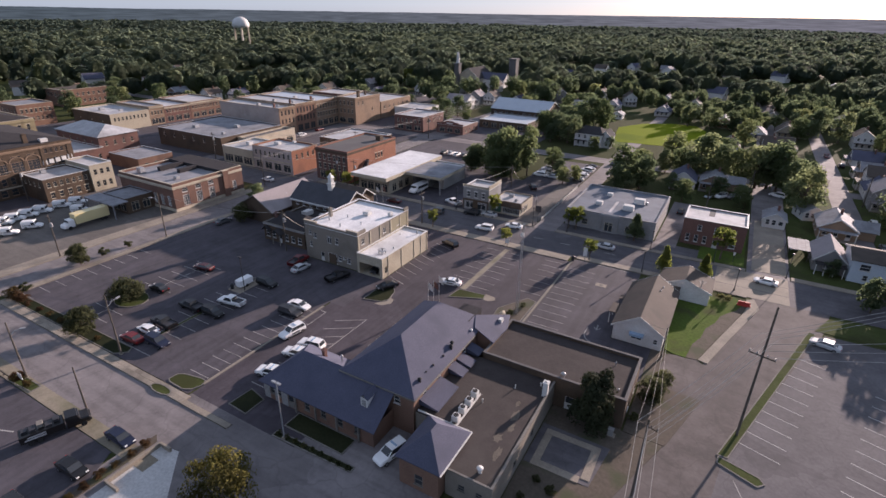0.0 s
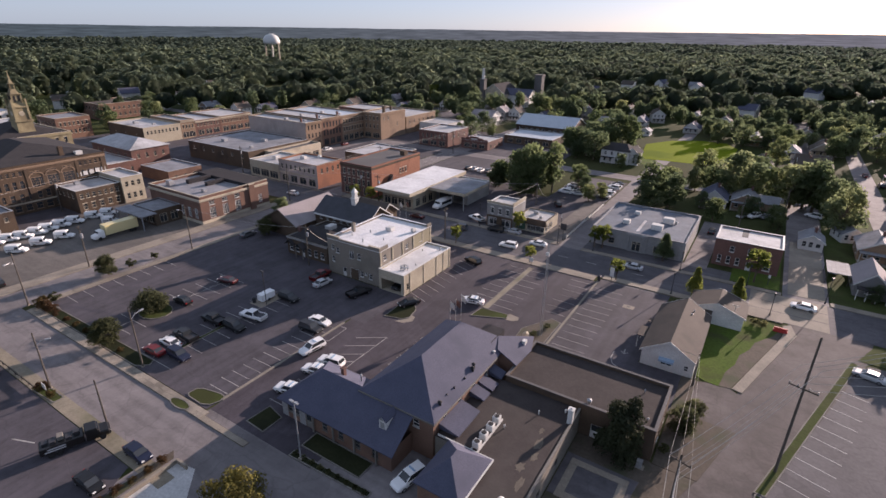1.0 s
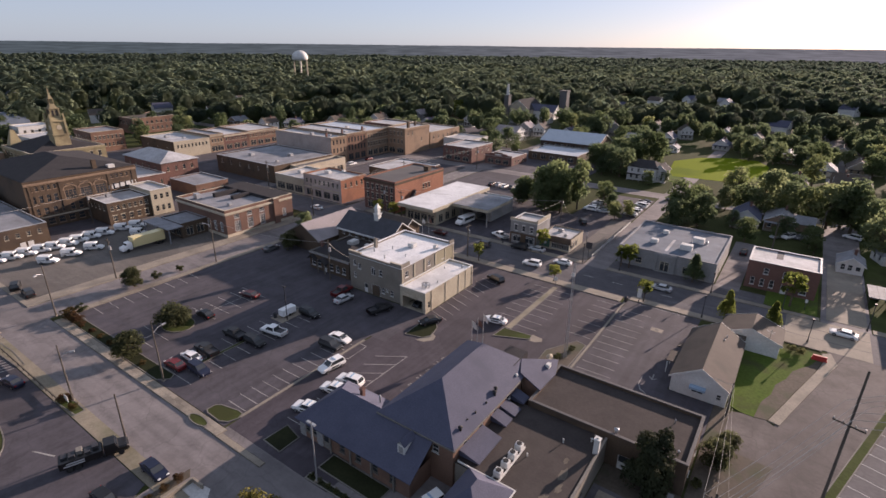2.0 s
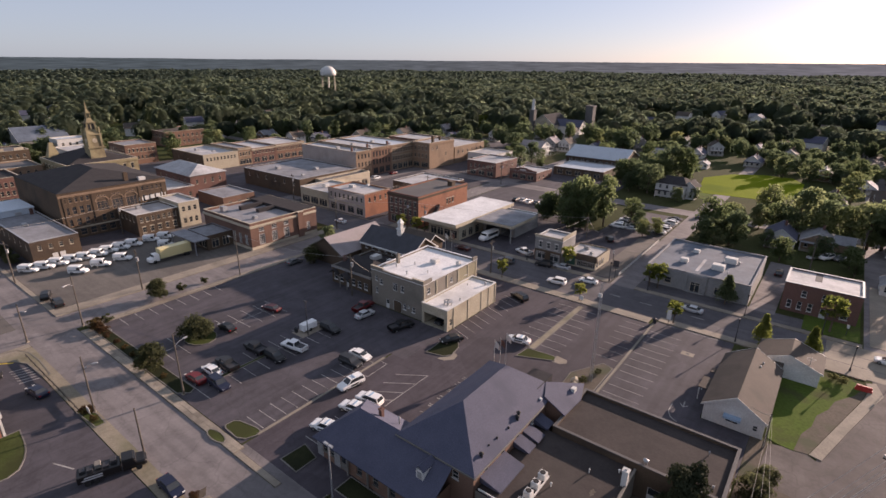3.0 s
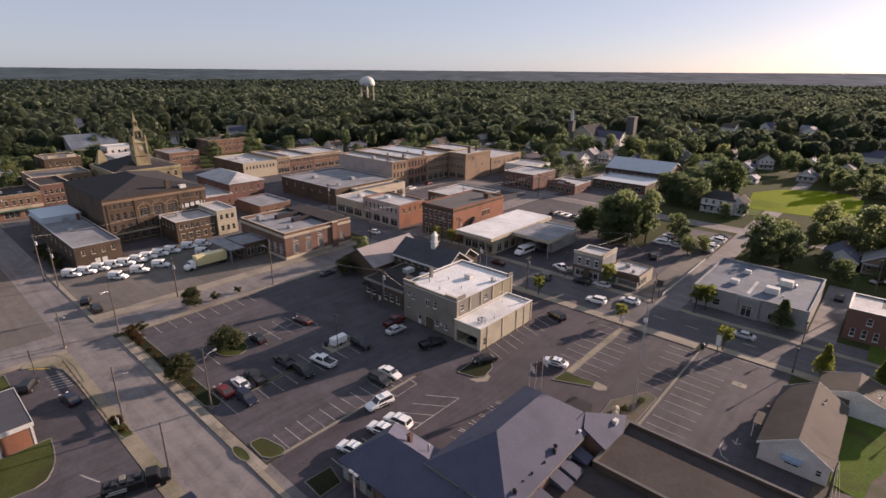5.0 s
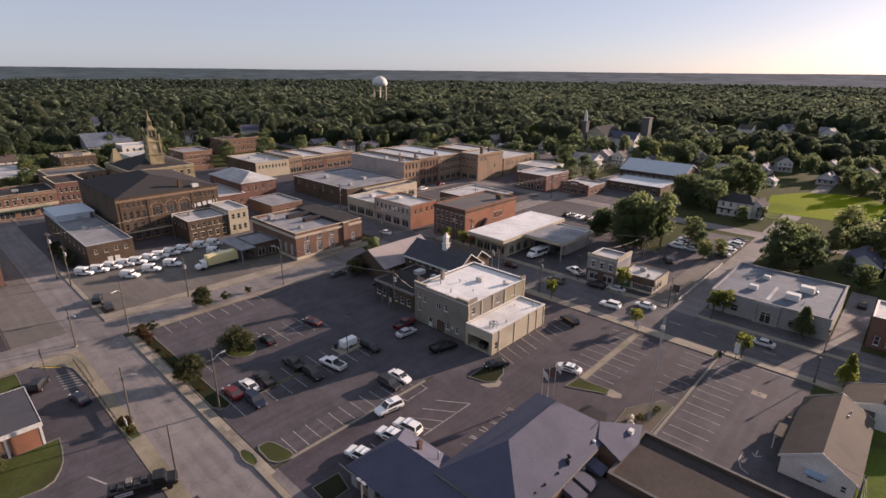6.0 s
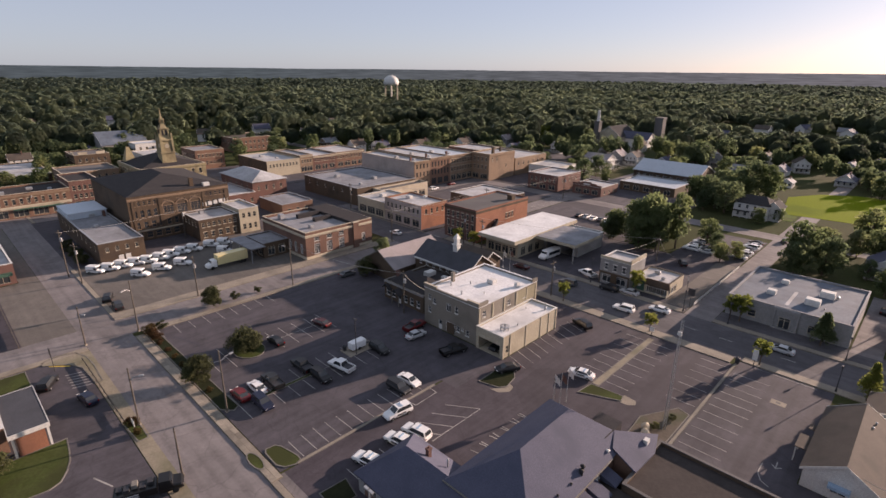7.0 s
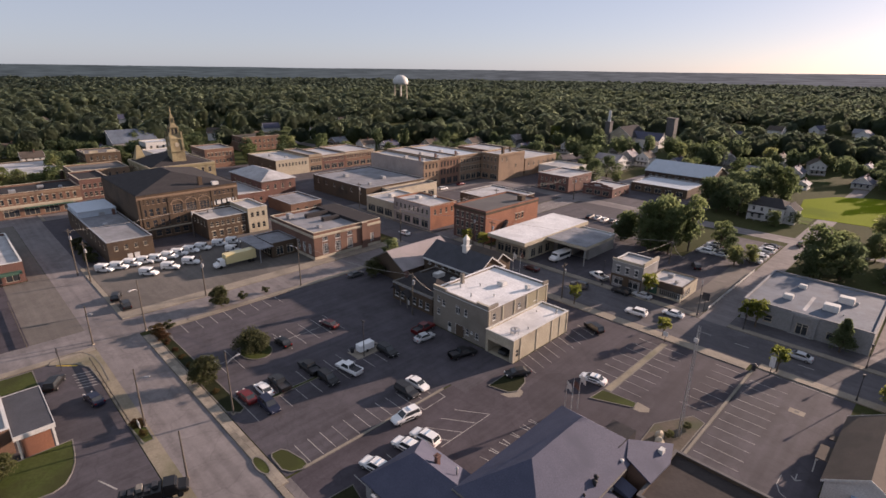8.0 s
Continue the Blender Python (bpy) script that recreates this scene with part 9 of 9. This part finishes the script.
part("wall_return", boxes((0.16, 2.2, 7.1, 7.4, 0, 0.7)), M["concrete"], ob)
for i in range(6):
    put(rust, -59.2, 15.6 + i * 1.9, 0.42 + 0.08 * (i % 3), label="dry brownish shrub in a planted strip")
ob = thing("utility_box", -6.6, 58.6, 0, "small pale metal utility box by the annex", "box")
part("body", boxes((0, 0.7, 0, 0.6, 0.1, 1.1), (-0.05, 0.75, -0.05, 0.65, 1.1, 1.16)), M["grey"], ob)
part("plinth", boxes((-0.1, 1.0, -0.1, 0.8, -0.1, 0.1)), M["concrete"], ob)


def wire(a, b, sag, r=0.03):
    bm = bmesh.new()
    a, b = Vector(a), Vector(b)
    pts = [a.lerp(b, i / 14) - Vector((0, 0, sag * 4 * (i / 14) * (1 - i / 14))) for i in range(15)]
    way = (b - a).to_track_quat("Z", "Y")
    rings = [[bm.verts.new(p + way @ Vector((r * math.cos(i * 1.5708), r * math.sin(i * 1.5708), 0))) for i in range(4)] for p in pts]
    for q0, q1 in zip(rings, rings[1:]):
        for i in range(4):
            bm.faces.new((q0[i - 1], q0[i], q1[i], q1[i - 1]))
    return bm


for x, y, h in ((-174.5, 127.4, 10.5), (-131.2, 160.0, 10.5), (-124.6, 205.0, 10.5), (-246.5, 36.0, 10.0), (-236.0, 116.0, 10.0), (-70.4, 112.4, 9.5), (-106.0, 127.6, 9.5), (38.6, 152.0, 9.5), (38.6, 196.0, 9.5), (7.4, 186.0, 9.5), (-130.9, 50.0, 10.5)):
    utility_pole(x, y, h, "weathered wooden utility pole beside the street", True, 0 if x < -100 else 90, (int(x) % 2) == 0)
lines = []
WIRE = material("bare_aluminium_wire", (0.42, 0.40, 0.37), (0.34, 0.33, 0.3), 0.5, 0.5, 4.0, metal=0.3)
P1, P2, P4 = (-1.6, 50.2, 11.3), (9.0, 67.9, 16.4), (-3.0, 81.4, 5.9)
for dx in (-1.1, 0.0, 1.1):
    lines += [(P1[0] + dx, P1[1], P1[2], P2[0] + dx, P2[1], P2[2], 0.4), (P2[0] + dx, P2[1], P2[2], 60 + dx, 124, 17, 1.2), (P1[0] + dx, P1[1], P1[2], 1.5 + dx, 14, 11, 0.8), (P1[0] + dx, P1[1], P1[2], P4[0] + 0.1 * dx, P4[1], P4[2] - 0.2 * dx, 0.8)]
for z in (-1.2, -2.2, -3.2):
    lines += [(P1[0], P1[1], P1[2] + z, P2[0], P2[1], P2[2] + z, 0.4), (P2[0], P2[1], P2[2] + z, 62, 112 + 3 * z, 15 + z, 1.2), (P1[0], P1[1], P1[2] + z, 0.6, 14, 10 + z, 0.8)]
lines += [(-167, 30.6, 12.4, -180.2, 65.4, 9.8, 0.8), (-88.8, 79.8, 9.8, -86, 84, 5.2, 0.4), (-88.8, 79.8, 9.8, -120.8, 70.0, 11.4, 1.2), (-112.5, 126.4, 9.8, -131, 112, 10.4, 0.6), (-112.5, 126.4, 9.8, -62.2, 156, 7.0, 1.0),
          (-62.2, 156, 7.0, -66.0, 138.4, 6.4, 0.5), (-62.2, 156, 7.2, -56, 150, 5.0, 1.2), (-3.0, 81.4, 5.7, -7, 84.5, 4.6, 0.3)]
for dx in (-1.0, 1.0):
    lines += [(-174.5 + dx, 127.4, 9.9, -131.2 + dx, 160.0, 9.9, 0.9), (-131.2 + dx, 160.0, 9.9, -124.6 + dx, 205.0, 9.9, 0.9), (-131.2 + dx, 160.0, 9.9, -131.0 + dx, 112.0, 10.4, 0.9), (38.6 + dx, 152.0, 8.9, 38.6 + dx, 196.0, 8.9, 0.8)]
for i in range(5):
    lines.append((-123.0 + 1.1 * i, 262.0, 10.5 - 0.3 * i, -133.5 + 1.6 * i, 214.0, 9.6 - 0.6 * i, 0.6))
for x0, y0, z0, x1, y1, z1, sag in lines:
    w_ = wire((x0, y0, z0), (x1, y1, z1), sag, 0.013 if y1 > 80 and y0 < 51 and x0 > -20 else 0.024 if min(y0, y1) < 51 and x0 > -20 else 0.03)
    tagged(new("power_line", mesh_of(w_, "power_line", WIRE)), "thin grey overhead power line between poles", "power line", "overhead lines")

# water tower
wt = thing("water_tower", -700.0, 594.0, 0, "white water tower with domed tank on columns", "water tower")
bm = bmesh.new()
sec = [(10.6, 29.6), (12.2, 31.0), (12.7, 33.0), (12.6, 35.5), (11.6, 38.6), (9.4, 41.4), (6.0, 43.6), (2.8, 44.7), (0.6, 45.0)]
prev = None
for r, z in sec:
    ring = [bm.verts.new((r * math.cos(2 * math.pi * i / 28), r * math.sin(2 * math.pi * i / 28), z)) for i in range(28)]
    if prev:
        for i in range(28):
            j = (i + 1) % 28
            bm.faces.new((prev[i], prev[j], ring[j], ring[i]))
    else:
        bm.faces.new(ring[::-1])
    prev = ring
bm.faces.new(prev)
for f in bm.faces:
    f.smooth = True
part("tank", bm, M["white"], wt, "white domed steel tank")
for a in range(6):
    c, s = math.cos(a * 1.047 + 0.3), math.sin(a * 1.047 + 0.3)
    bm = bmesh.new()
    limb(bm, (c * 11.8, s * 11.8, 0), (c * 11.2, s * 11.2, 31), 1.2, 1.1, 8)
    part("column", bm, M["cream"], wt, "cream painted steel column")
bm = bmesh.new()
limb(bm, (0, 0, 0), (0, 0, 30), 1.5, 1.5, 12)
part("riser", bm, M["white"], wt)
